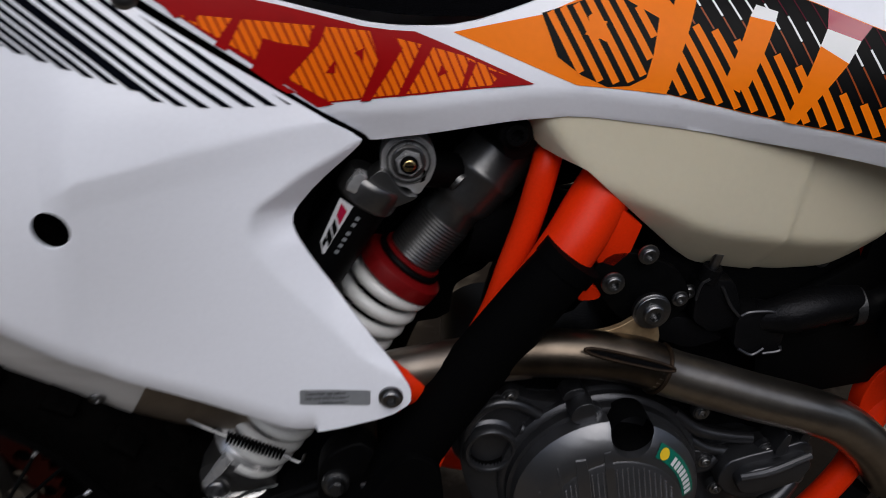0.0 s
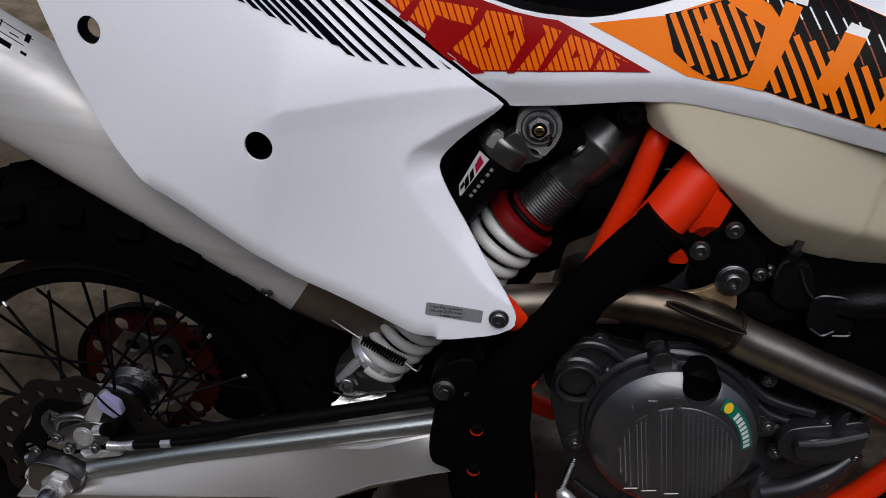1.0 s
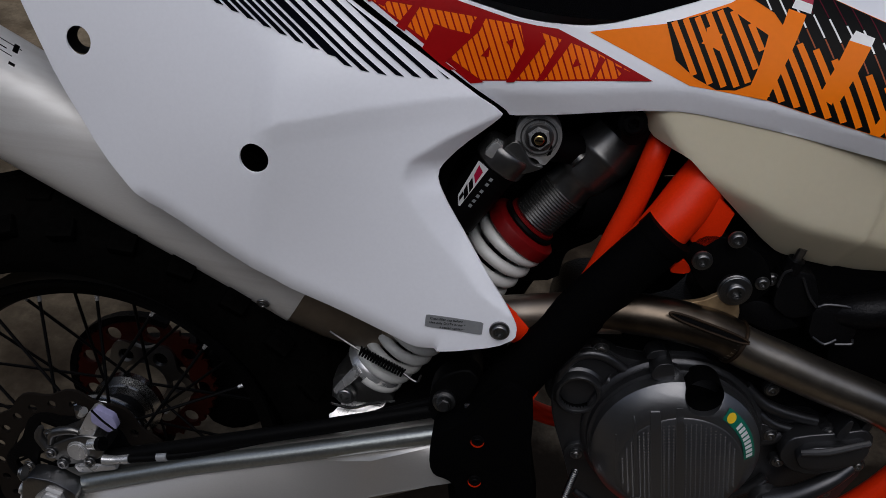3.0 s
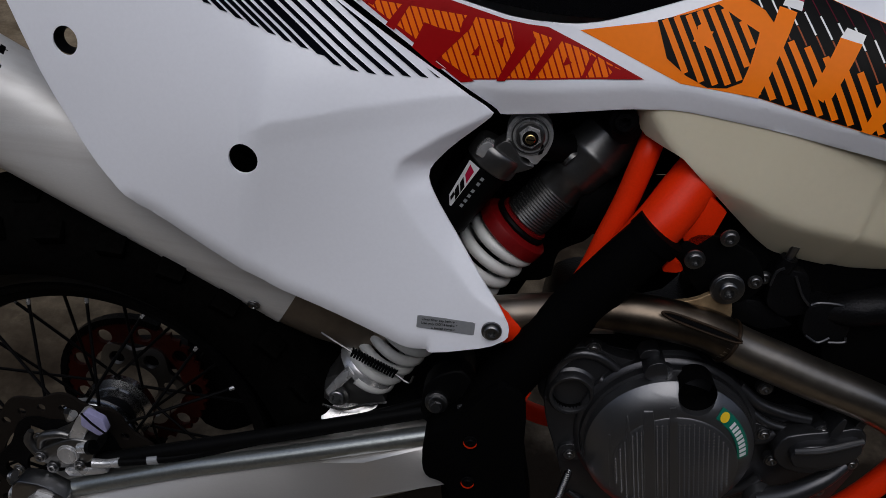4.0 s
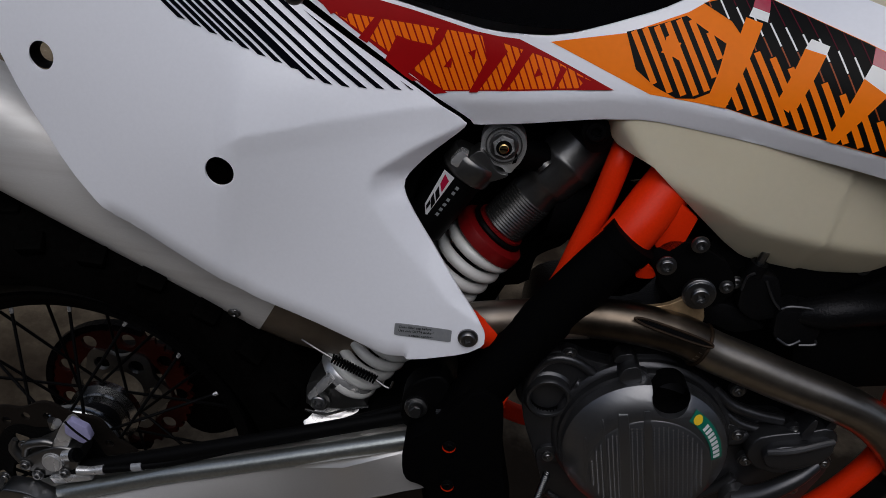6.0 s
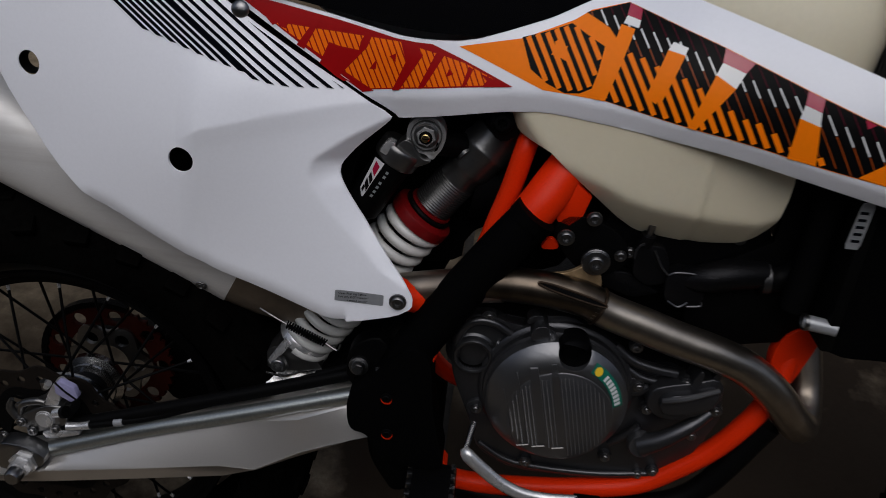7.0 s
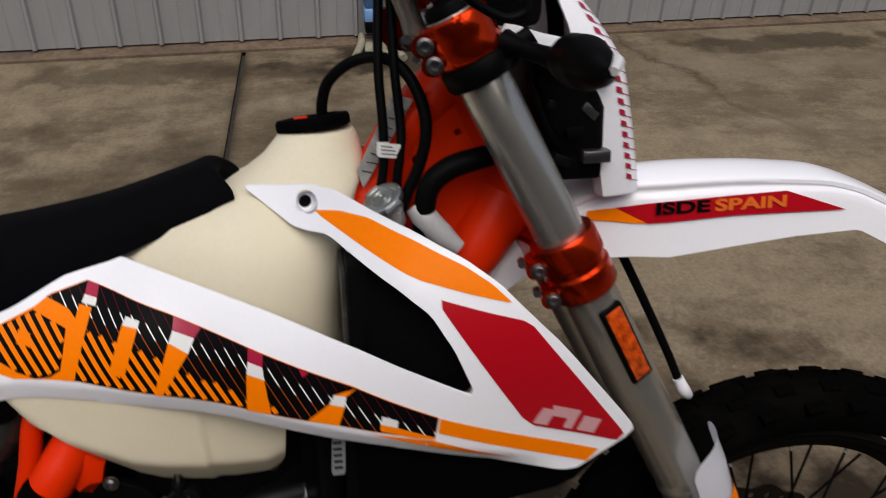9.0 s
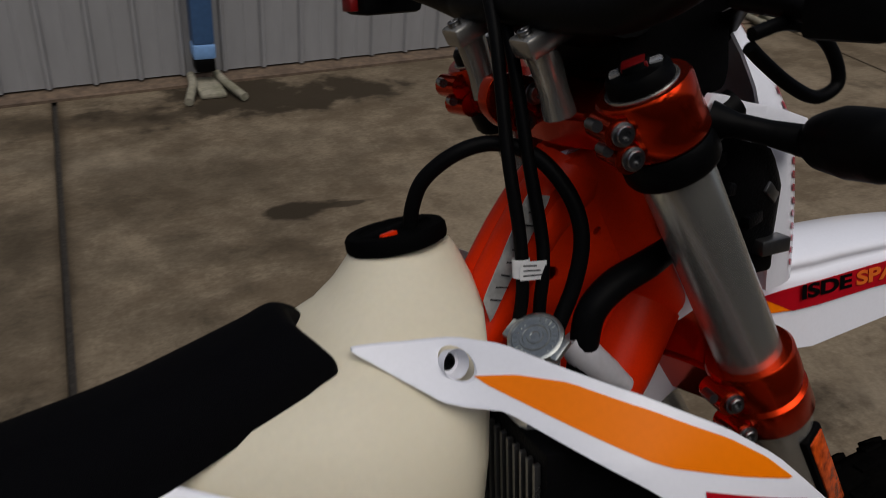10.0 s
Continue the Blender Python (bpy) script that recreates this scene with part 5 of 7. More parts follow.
def rear_end():
    ax = (0.016, 0, 0.334)
    rim = wheel("rear_wheel", "black spoked rear wheel with knobbly tyre", ax, 0.334, 0.193, 0.135, 30, 36, 0.044, 0.062, 0)
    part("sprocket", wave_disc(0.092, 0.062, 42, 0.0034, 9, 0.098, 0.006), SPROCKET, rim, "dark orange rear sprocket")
    part("sprocket_carrier", wave_disc(0.060, 0.030, 6, 0.007, 6, 0.094, 0.007), STEEL, rim, "scalloped sprocket carrier")
    links = bmesh.new()
    for k in range(30):
        a = radians(75 + 210 * k / 29)
        m = Matrix.Translation((0.0965 * math.cos(a), 0.101, 0.0965 * math.sin(a))) @ Matrix.Rotation(-a, 4, "Y")
        bmesh.ops.create_cube(links, size=1.0, matrix=m @ Matrix.Diagonal((0.0085, 0.013, 0.013 if k % 2 else 0.017, 1)))
    part("chain", links, DARKMETAL, rim, "dark roller chain round the sprocket")
    part("hub_flange", lathe([(0.024, 0.016), (0.032, 0.016), (0.035, 0.013), (0.035, 0.006), (0.044, 0.004), (0.046, 0.001), (0.046, -0.008), (0.055, -0.011), (0.058, -0.015), (0.058, -0.023), (0.051, -0.028)], (0, -0.036, 0), (0, -1, 0), 56), HUBMETAL, rim, "bright machined hub flange")
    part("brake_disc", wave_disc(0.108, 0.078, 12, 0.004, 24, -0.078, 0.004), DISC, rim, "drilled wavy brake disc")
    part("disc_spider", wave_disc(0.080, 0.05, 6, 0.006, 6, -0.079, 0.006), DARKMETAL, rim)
    for k in range(6):
        a = k * math.pi / 3
        bolt((0.058 * math.cos(a), -0.081, 0.058 * math.sin(a)), 0.005, rim)
    rings = []
    for x, zt, zr, zf, zu in ((-.035, .336, .324, .318, .296), (.0, .345, .329, .323, .300), (.038, .358, .341, .335, .306), (.153, .402, .389, .356, .328), (.254, .437, .423, .376, .348), (.296, .452, .439, .376, .364), (.347, .469, .456, .398, .393), (.41, .492, .479, .437, .433), (.48, .516, .503, .465, .461)):
        twist = float(np.interp(x, [.30, .335, .365, .40, .44], [0, 1, .9, .1, 0]))
        yr, yf = -.1175 - .010 * twist, -.1335 + .014 * twist
        hz = (zt - zr) / 2 + 0.001
        roll = [(-.107 - .011 * math.cos(radians(a)), (zt + zr) / 2 + hz * math.sin(radians(a))) for a in (88, 70, 50, 30, 10, -10, -30, -50)]
        rings.append([(x, y, z) for y, z in [(-.095, zt - .001)] + roll + [(-.1150, zr - .001), (yr, zr - .004), (yf, zf + .002), (yf - .001, zf), (yf + .0015, zf - .002), (-.1205, zu), (-.100, zu - .004), (-.085, zu), (-.085, zt - .003)]])
    arm = part("swingarm", loft(rings), BRUSHED, bike, "bare aluminium swingarm", sharp=25)
    part("top_rail", tube([(-.030, -.111, .331), (.0, -.111, .338), (.038, -.111, .3505), (.153, -.112, .3965), (.254, -.112, .431), (.347, -.112, .4635), (.48, -.112, .5105)], 0.0098, 5, 16), ZINC, arm, "polished top rail of the swingarm")
    # Far arm and cross member are aluminium; near-black metal paints in their shade.
    part("shaded_far_arm", pad([(-.035, .352), (-.030, .372), (.14, .398), (.405, .487), (.48, .49), (.48, .43), (.308, .386), (.04, .345)], 0.112, 0.145, 0.009, 4, 1), DARKMETAL, arm)
    part("shaded_cross_member", pad([(.33, .43), (.36, .475), (.43, .495), (.46, .44), (.40, .415)], -0.08, 0.08, 0.012, 3), DARKMETAL, arm)
    part("chain_guard", pad([(.10, .40), (.25, .46), (.40, .51), (.41, .49), (.25, .43), (.11, .38)], 0.09, 0.112, 0.003), BLACK, arm, "black chain slider")
    part("hose_guide", tube([(.05, -.105, .382), (.15, -.105, .417), (.28, -.103, .462), (.42, -.10, .512)], 0.008, 6, 10), HOSE, arm)
    # Added black sheet: stands in for the darkness seen through the wheel.
    part("wheel_gap_sheet", pad([(.080, .27), (.075, .44), (.13, .58), (.20, .70), (.34, .66), (.42, .60), (.45, .48), (.38, .40), (.20, .30), (.13, .25)], 0.118, 0.126, 0.004), BLACK, arm, "black sheet added to darken the view through the rear wheel")
    part("adjuster_block", pad([(-.022, .332), (-.018, .362), (-.010, .371), (.015, .370), (.040, .357), (.038, .343), (.010, .326)], -0.134, -0.112, 0.003, 2, 1, 0.85), STEEL, arm, "axle adjuster block")
    part("axle_nut", lathe([(0.0, 0.018), (0.009, 0.018), (0.0125, 0.0155), (0.0132, 0.008), (0.0132, 0.006), (0.017, 0.005), (0.017, 0)], (.014, -.134, .345), (0, -1, 0), 6), ALU, arm, "hexagon axle nut")
    part("axle_end", lathe([(0.0, 0.030), (0.008, 0.030), (0.010, 0.026), (0.010, 0.018)], (.014, -.134, .345), (0, -1, 0), 20), STEEL, arm)
    bolt((-.03, -.11, .352), 0.006, arm, axis=(-1, 0, 0))
    cal = part("brake_caliper", pad([(-.001, .384), (.004, .397), (.028, .412), (.042, .418), (.063, .417), (.064, .394), (.048, .380), (.019, .373)], -0.112, -0.076, 0.005, 3, 1, 0.8), SHOCKMETAL, bike, "cast aluminium rear brake caliper")
    part("piston_boss", lathe([(0.0, 0.005), (0.009, 0.005), (0.0095, 0.0035), (0.011, 0.0035), (0.0125, 0.0)], (.036, -.111, .397), (0, -1, 0.1), 24), ALU, cal)
    part("pad_pin", tube([(.050, -.113, .408), (.062, -.115, .413)], [0.006, 0.0065], 2, 14), ALU, cal, "bright pad pin")
    part("pin_end", tube([(.061, -.115, .4125), (.066, -.116, .4145)], 0.0075, 2, 14), DARKMETAL, cal)
    part("caliper_arm", pad([(.034, .414), (.050, .448), (.057, .452), (.064, .445), (.052, .414)], -0.110, -0.096, 0.003, 3, 1, 0.85), ALU, cal)
    part("caliper_horn", tube([(.004, -.108, .398), (.010, -.11, .414), (.028, -.11, .421), (.038, -.11, .420)], [.004, .005, .005, .004], 4, 10), SHOCKMETAL, cal)
    part("caliper_horn", tube([(.0, -.108, .39), (-.008, -.108, .405), (-.004, -.108, .418)], [.005, .005, .003], 4, 10), SHOCKMETAL, cal)
    part("pad_cover", pad([(.053, .437), (.054, .450), (.060, .456), (.077, .448), (.081, .434), (.071, .426)], -0.112, -0.104, 0.0015, 2, 1, 0.9), LILAC, cal, "lilac plastic caliper cover")
    part("cover_clip", tube([(.055, -.112, .4535), (.066, -.113, .4425), (.079, -.112, .431)], 0.0012, 3, 6), DARKMETAL, cal)
    part("caliper_bracket", pad([(.030, .378), (.076, .387), (.078, .380), (.036, .368)], -0.116, -0.104, 0.002, 2, 1, 0.85), ALU, cal)
    part("bleed_nipple", tube([(.040, -.108, .440), (.040, -.110, .452)], 0.004, 2, 10), STEEL, cal)
    part("bleed_cap", tube([(.042, -.109, .444), (.046, -.110, .450)], 0.0045, 2, 10), ALU, cal)
    part("hose_fitting", tube([(.064, -.115, .392), (.078, -.115, .394), (.092, -.114, .397)], [0.0055, 0.0045, 0.0055], 4, 12), ALU, cal)
    part("brake_hose", tube([(.090, -.114, .3965), (.128, -.112, .405), (.18, -.108, .420), (.30, -.10, .468), (.40, -.10, .515), (.415, -.115, .528)], 0.0042, 6, 10), HOSE, cal)
    part("hose_ferrule", tube([(.122, -.112, .4035), (.133, -.112, .4065)], 0.0052, 2, 12), D_GREY, cal)
    for x, z in ((.006, .389), (.048, .384), (.018, .377)):
        bolt((x, -.1135, z), 0.0045, cal)
    fend = part("mud_flap", tube([(0.36, 0, 0.56), (0.33, 0, 0.64), (0.25, 0, 0.72), (0.12, 0, 0.765)], [0.06, 0.07, 0.07, 0.06], 5, 12, flat=0.06, squash=(1, 0, 0.8)), BLACK, bike, "black inner mudguard above the rear tyre")


def engine_parts():
    # The body's near-black colour holds its shade; side_case keeps the lighter cast tone.
    case = part("engine", pad([(.516, .560), (.524, .588), (.552, .602), (.60, .597), (.65, .612), (.708, .604), (.777, .585), (.812, .545), (.818, .49), (.795, .44), (.764, .405), (.69, .394), (.60, .396), (.556, .418), (.543, .458), (.519, .516)], -0.088, 0.095, 0.008, 3, 2), DARKCAST, bike, "dark grey cast single-cylinder engine")
    part("side_case", pad([(.511, .556), (.519, .588), (.534, .603), (.553, .606), (.572, .598), (.592, .596), (.60, .61), (.64, .615), (.667, .597), (.69, .585), (.713, .566), (.735, .559), (.759, .562), (.773, .556), (.80, .556), (.818, .541), (.825, .504), (.816, .478), (.804, .446), (.77, .403), (.69, .394), (.60, .395), (.556, .419), (.544, .458), (.52, .516)], -0.102, -0.086, 0.004, 2, 1, 0.82), CAST, case)
    cx, cz, r = 0.6335, 0.5225, 0.0775
    part("cover_flange", lathe([(r - 0.010, 0.0), (r + 0.0085, 0.0), (r + 0.009, 0.008), (r + 0.006, 0.011), (r + 0.004, 0.0115), (r + 0.003, 0.018), (r - 0.001, 0.020), (r - 0.010, 0.020)], (cx, -.100, cz), (0, -1, 0), 72), CAST, case, "stepped clutch case rim")
    # ribs and arms cast on the case
    for pts, rr in (([(.518, -.103, .545), (.520, -.104, .578), (.535, -.105, .597), (.556, -.105, .598), (.578, -.104, .585)], .005), ([(.562, -.103, .572), (.578, -.106, .566), (.59, -.104, .575)], .006), ([(.690, -.103, .585), (.712, -.106, .570), (.74, -.107, .563), (.762, -.106, .560)], .006), ([(.700, -.103, .565), (.722, -.107, .551), (.745, -.107, .546)], .0045), ([(.715, -.103, .525), (.727, -.108, .532), (.735, -.108, .541)], .005), ([(.706, -.103, .452), (.725, -.106, .470), (.735, -.106, .485)], .005), ([(.556, -.101, .43), (.60, -.104, .408), (.69, -.104, .404), (.76, -.102, .412)], .004)):
        part("case_rib", tube(pts, rr, 4, 10), CAST, case)
    fx, fz, fr = 0.6435, 0.592, 0.0175
    loop = [(cx + r * math.cos(2 * math.pi * k / 120), cz + r * math.sin(2 * math.pi * k / 120)) for k in range(120)]
    loop = [p for p in loop if math.hypot(p[0] - fx, p[1] - fz) > fr]
    first = max(range(len(loop)), key=lambda i: math.hypot(loop[i][0] - loop[i - 1][0], loop[i][1] - loop[i - 1][1]))
    loop = loop[first:] + loop[:first]
    a0 = math.atan2(loop[-1][1] - fz, loop[-1][0] - fx)
    a1 = math.atan2(loop[0][1] - fz, loop[0][0] - fx)
    while a1 > a0:
        a1 -= 2 * math.pi
    low = (a0 + a1) / 2
    if math.sin(low) > 0:
        a1 += 2 * math.pi
    loop += [(fx + fr * math.cos(a0 + (a1 - a0) * k / 17), fz + fr * math.sin(a0 + (a1 - a0) * k / 17)) for k in range(1, 17)]
    dome = lambda x, z: -0.146 + 0.014 * max(0.0, (math.hypot(x - cx, z - cz) - 0.050) / 0.0275) ** 2
    cover = part("clutch_cover", skin([loop], dome, 0.034, 0.007, 0.003, 3), COVER, case, "round grey clutch cover with dotted grip field")
    part("filler_well", lathe([(0.0172, -0.012), (0.0170, 0.012), (0.0, 0.013)], (fx, -.126, fz), (0, 1, 0), 32), BLACK, cover, "dark oil filler well")
    part("cover_tab", pad([(.5945, .596), (.598, .611), (.612, .615), (.617, .601), (.612, .592)], -0.128, -0.10, 0.003), CAST, case)
    part("cover_tab", pad([(.590, .606), (.593, .616), (.607, .620), (.609, .612)], -0.115, -0.098, 0.002), CAST, case)
    gx, gz = cx + .0045, cz - .009
    part("cover_field", lathe([(0.0, 0.0011), (0.0565, 0.0011), (0.0580, 0.0)], (gx, -.146, gz), (0, -1, 0), 64), COVER, cover, "recessed grip field")
    across, down = Vector((.975, 0, .22)), Vector((.22, 0, -.975))
    dots = bmesh.new()
    columns = [-.0525, -.048, -.0435, -.0365, -.0325, -.0285, -.0145, -.0100, -.0055] + [.0055 + .0043 * k for k in range(11)]
    for u in columns:
        for j in range(-14, 15):
            v = j * 0.0036
            if math.hypot(u, v) > 0.0545 or (u < .003 and v > 0.033 + 0.2 * (u + .05)):
                continue
            p = Vector((gx, -.1471, gz)) + across * u + down * v
            lathe([(0.0, 0.0012), (0.0006, 0.0011), (0.0010, -0.0004)], p, (0, -1, 0), 6, dots)
    tagged(part("grip_dots", dots, HUBMETAL, cover), kind="stuff")
    low_dome = lambda x, z: min(dome(x, z), -0.1471) if math.hypot(x - gx, z - gz) < 0.0565 else dome(x, z)
    for u0, u1, v0 in ((-.0415, -.0385, -.060), (-.0265, -.0165, -.066), (-.0035, .0035, -.068), (-.0585, -.0550, -.040)):
        quad = [(gx + across.x * u + down.x * v, gz + across.z * u + down.z * v) for u, v in ((u0, v0 + 0.012), (u0 + 0.001, v0), (u1 - 0.001, v0), (u1, v0 + 0.012), (u1, .036 + 0.2 * u1), (u0, .036 + 0.2 * u0))]
        part("raised_strip", skin([quad], lambda x, z: low_dome(x, z) - 0.0010, 0.004, 0.006, 0.0004, 1), COVER, cover)
    for u, w in ((-.050, .013), (-.0335, .014), (-.012, .013)):
        p = Vector((gx, -.1475, gz)) + across * u + down * (.034 + 0.2 * (u + .05))
        part("raised_bar", tube([tuple(p), tuple(p + across * w)], 0.0009, 2, 6), SHOCKMETAL, cover)
    arc = lambda w0, w1, t0, t1, n: [(cx + w0 * math.cos(radians(t0 + (t1 - t0) * k / n)), cz + w0 * math.sin(radians(t0 + (t1 - t0) * k / n))) for k in range(n + 1)] + [(cx + w1 * math.cos(radians(t1 + (t0 - t1) * k / n)), cz + w1 * math.sin(radians(t1 + (t0 - t1) * k / n))) for k in range(n + 1)]
    lab = part("oil_label", film([arc(.0705, .0595, 61, 10, 14)], dome, 0.0012, 0.006), D_GREEN, cover, "green arc-shaped oil maker label")
    part("label_mark", film([circle(cx + 0.065 * math.cos(radians(55)), cz + 0.065 * math.sin(radians(55)), 0.0046, 16)], dome, 0.0018, 0.006), D_YELLOW, lab)
    for k in range(8):
        t0 = 46 - 4.4 * k
        part("label_mark", film([arc(.068, .0615, t0, t0 - 3.0, 2)], dome, 0.0018, 0.006), D_LIGHT, lab)
    part("filler_boss", lathe([(0.0172, 0.004), (0.0172, 0.0085), (0.0182, 0.0100), (0.0205, 0.0105), (0.0225, 0.008), (0.0232, 0.002), (0.027, -0.001), (0.031, -0.008)], (.538, -.102, .5545), (0, -1, 0), 40), CAST, case)
    # Black lining paints the shade of a deeper bore into this shallow cup.
    part("boss_bore", lathe([(0.0, -0.006), (0.0170, -0.006), (0.0173, 0.0086)], (.538, -.102, .5545), (0, -1, 0), 32), MATT, case, "shallow bore lined black for the shade of its depth")
    pump = part("pump_cover", pad([(.731, .528), (.737, .548), (.754, .555), (.780, .562), (.800, .570), (.811, .560), (.810, .538), (.795, .521), (.768, .508), (.744, .512)], -0.124, -0.098, 0.008, 3, 1, 0.8), CAST, case, "cast water pump cover")
    part("pump_nose", pad([(.743, .535), (.752, .547), (.780, .553), (.800, .561), (.806, .551), (.800, .535), (.770, .523), (.750, .522)], -0.134, -0.122, 0.006, 3, 1, 0.8), CAST, pump)
    part("pump_ridge", tube([(.746, -.134, .541), (.768, -.137, .549), (.803, -.132, .561)], [.003, .0035, .003], 4, 8), COVER, pump)
    part("pump_fin", pad([(.772, .558), (.780, .580), (.785, .579), (.783, .556)], -0.128, -0.10, 0.0015), CAST, pump)
    part("pump_fin", pad([(.795, .566), (.801, .582), (.806, .580), (.804, .562)], -0.122, -0.10, 0.0015), CAST, pump)
    part("pump_pipe", tube([(.739, -.118, .466), (.760, -.124, .482), (.785, -.122, .502), (.806, -.112, .516)], [0.013, 0.010, 0.0085, 0.007], 4, 14), CAST, pump)
    part("pipe_end", lathe([(0.0, 0.012), (0.0125, 0.012), (0.015, 0.008), (0.0155, 0)], (.739, -.112, .465), (-0.1, -1, 0.2), 24), COVER, pump)
    for x, y, z in ((.551, -.104, .604), (.615, -.122, .600), (.713, -.108, .588), (.724, -.111, .539), (.549, -.108, .482), (.705, -.108, .433), (.614, -.108, .412), (.816, -.106, .514), (.797, -.104, .475), (.764, -.106, .418), (.772, -.118, .556), (.738, -.114, .512), (.748, -.104, .410)):
        part("screw_boss", lathe([(0.0085, -0.006), (0.0075, -0.0005), (0.0, -0.0005)], (x, y, z), (0, -1, 0), 16), CAST, case)
        bolt((x, y, z), 0.0041, case)
    part("screw_tab", pad([(.540, .470), (.536, .488), (.549, .495), (.562, .492), (.565, .478)], -0.107, -0.098, 0.002), CAST, case)
    part("screw_tab", pad([(.708, .53), (.708, .55), (.725, .549), (.733, .54), (.725, .53)], -0.110, -0.098, 0.002), CAST, case)
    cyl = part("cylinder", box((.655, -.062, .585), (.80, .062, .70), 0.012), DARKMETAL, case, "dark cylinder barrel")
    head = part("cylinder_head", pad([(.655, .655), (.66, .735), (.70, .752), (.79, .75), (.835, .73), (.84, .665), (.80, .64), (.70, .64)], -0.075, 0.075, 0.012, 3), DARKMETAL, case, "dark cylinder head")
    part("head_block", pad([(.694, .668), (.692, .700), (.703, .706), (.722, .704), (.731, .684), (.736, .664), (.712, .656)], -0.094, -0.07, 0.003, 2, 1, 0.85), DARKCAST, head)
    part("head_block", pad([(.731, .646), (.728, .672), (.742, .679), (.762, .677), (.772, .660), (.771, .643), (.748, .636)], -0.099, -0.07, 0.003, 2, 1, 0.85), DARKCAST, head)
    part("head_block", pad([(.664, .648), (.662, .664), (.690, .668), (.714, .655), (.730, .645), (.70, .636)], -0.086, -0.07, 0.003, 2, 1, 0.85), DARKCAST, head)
    part("sensor", tube([(.702, -.088, .703), (.7035, -.09, .715)], [0.0085, 0.0075], 2, 14), DARKCAST, head)
    part("sensor_tip", tube([(.7035, -.09, .715), (.705, -.092, .727)], 0.0038, 2, 10), STEEL, head)
    for pts in ([(.6925, -.095, .688), (.694, -.096, .702), (.70, -.096, .707)], [(.731, -.0995, .676), (.738, -.1005, .680), (.757, -.1005, .680), (.764, -.0995, .674)], [(.735, -.0995, .645), (.745, -.1005, .640), (.750, -.1005, .641), (.756, -.1005, .646)], [(.756, -.1005, .641), (.770, -.1005, .6435), (.770, -.0995, .648)], [(.712, -.095, .70), (.722, -.0965, .683), (.733, -.0965, .672)]):
        part("cast_edge", tube(pts, 0.0013, 4, 6), CAST, head)
    part("water_elbow", tube([(.752, -.088, .668), (.772, -.093, .674), (.795, -.092, .680), (.83, -.085, .682)], [0.012, 0.0165, 0.017, 0.016], 4, 18), DARKCAST, head, "cast coolant elbow")
    part("coolant_hose", tube([(.825, -.085, .677), (.85, -.085, .68), (.87, -.09, .70), (.88, -.10, .74)], 0.016, 5, 16), HOSE, head)
    part("hose_clip", lathe([(0.0163, -0.004), (0.0178, -0.004), (0.0178, 0.004), (0.0163, 0.004)], (.832, -.085, .678), (1, 0, 0.15), 28), DARKBOLT, head)
    part("spark_boss", tube([(.705, -.075, .73), (.706, -.08, .752)], [0.011, 0.008], 2, 14), CAST, head)
    for x, z in ((.688, .692), (.778, .672), (.80, .715)):
        bolt((x, -.089 if x < .79 else -.078, z), 0.0045, head)
    part("throttle_body", tube([(.655, 0, .70), (.60, 0, .71), (.52, 0, .72)], [0.035, 0.03, 0.045], 4, 18), DARKMETAL, case)
    part("airbox_boot", pad([(.40, .66), (.41, .78), (.50, .82), (.54, .74), (.50, .66)], 0.015, 0.09, 0.012), BLACK, case, "black airbox")
    pipe = part("exhaust_header", tube([(.655, -.121, .6445), (.675, -.121, .636), (.71, -.121, .625), (.747, -.121, .613), (.80, -.120, .597), (.835, -.117, .580), (.868, -.114, .553), (.897, -.104, .519), (.922, -.082, .493), (.932, -.05, .51), (.927, -.03, .55), (.915, -.012, .60), (.88, 0, .645), (.83, 0, .665)], [0.0192] * 2 + [0.0195] * 6 + [0.0205] * 7, 6, 28), HEADER, bike, "heat-tinted steel exhaust header pipe")
    # The rear run's shade is put into its colour, along with real heat scale.
    part("rear_pipe", tube([(.52, -.108, .648), (.56, -.114, .6525), (.60, -.12, .655), (.64, -.121, .650), (.662, -.121, .6415)], [0.0185, 0.0185, 0.0187, 0.0190, 0.0193], 6, 28), SHADED_SCALE, pipe, "rear run of the pipe, dark from painted shade and heat scale")
    part("weld_bead", tube([tuple(Vector((.660, -.121, .642)) + 0.0196 * (math.cos(t) * Vector((0, -1, 0)) + math.sin(t) * Vector((.35, 0, .937)))) for t in (math.pi * (k / 14 - 0.5) * 1.3 for k in range(15))], 0.0017, 2, 8), SCORCH, pipe, "scorched weld seam")
    rim = []
    for k in range(29):
        t = 2 * math.pi * k / 28
        x = .630 + .036 * math.copysign(abs(math.cos(t)) ** 0.6, math.cos(t))
        rise = .0065 + .0030 * math.sin(t)
        rim.append((x, -.1208 - math.sqrt(.0197 ** 2 - rise ** 2) - .0006, .6560 - .26 * (x - .630) + rise))
    part("weld_plate", tube(rim, 0.0013, 2, 8), SCORCH, pipe, "scorched slot rim welded to the pipe")
    part("slot_shadow", film([[(p[0], p[2]) for p in rim[:-1]]], lambda x, z: -.1208 - math.sqrt(max(1e-6, .0197 ** 2 - (z - .6560 + .26 * (x - .630)) ** 2)), 0.0006, 0.006), DARKMETAL, pipe, "dark slot")
    part("pipe_tab", pad([(.598, .666), (.626, .672), (.642, .684), (.656, .684), (.664, .656), (.640, .662)], -0.112, -0.107, 0.001), TAN, pipe, "tan heat-marked bracket tab")
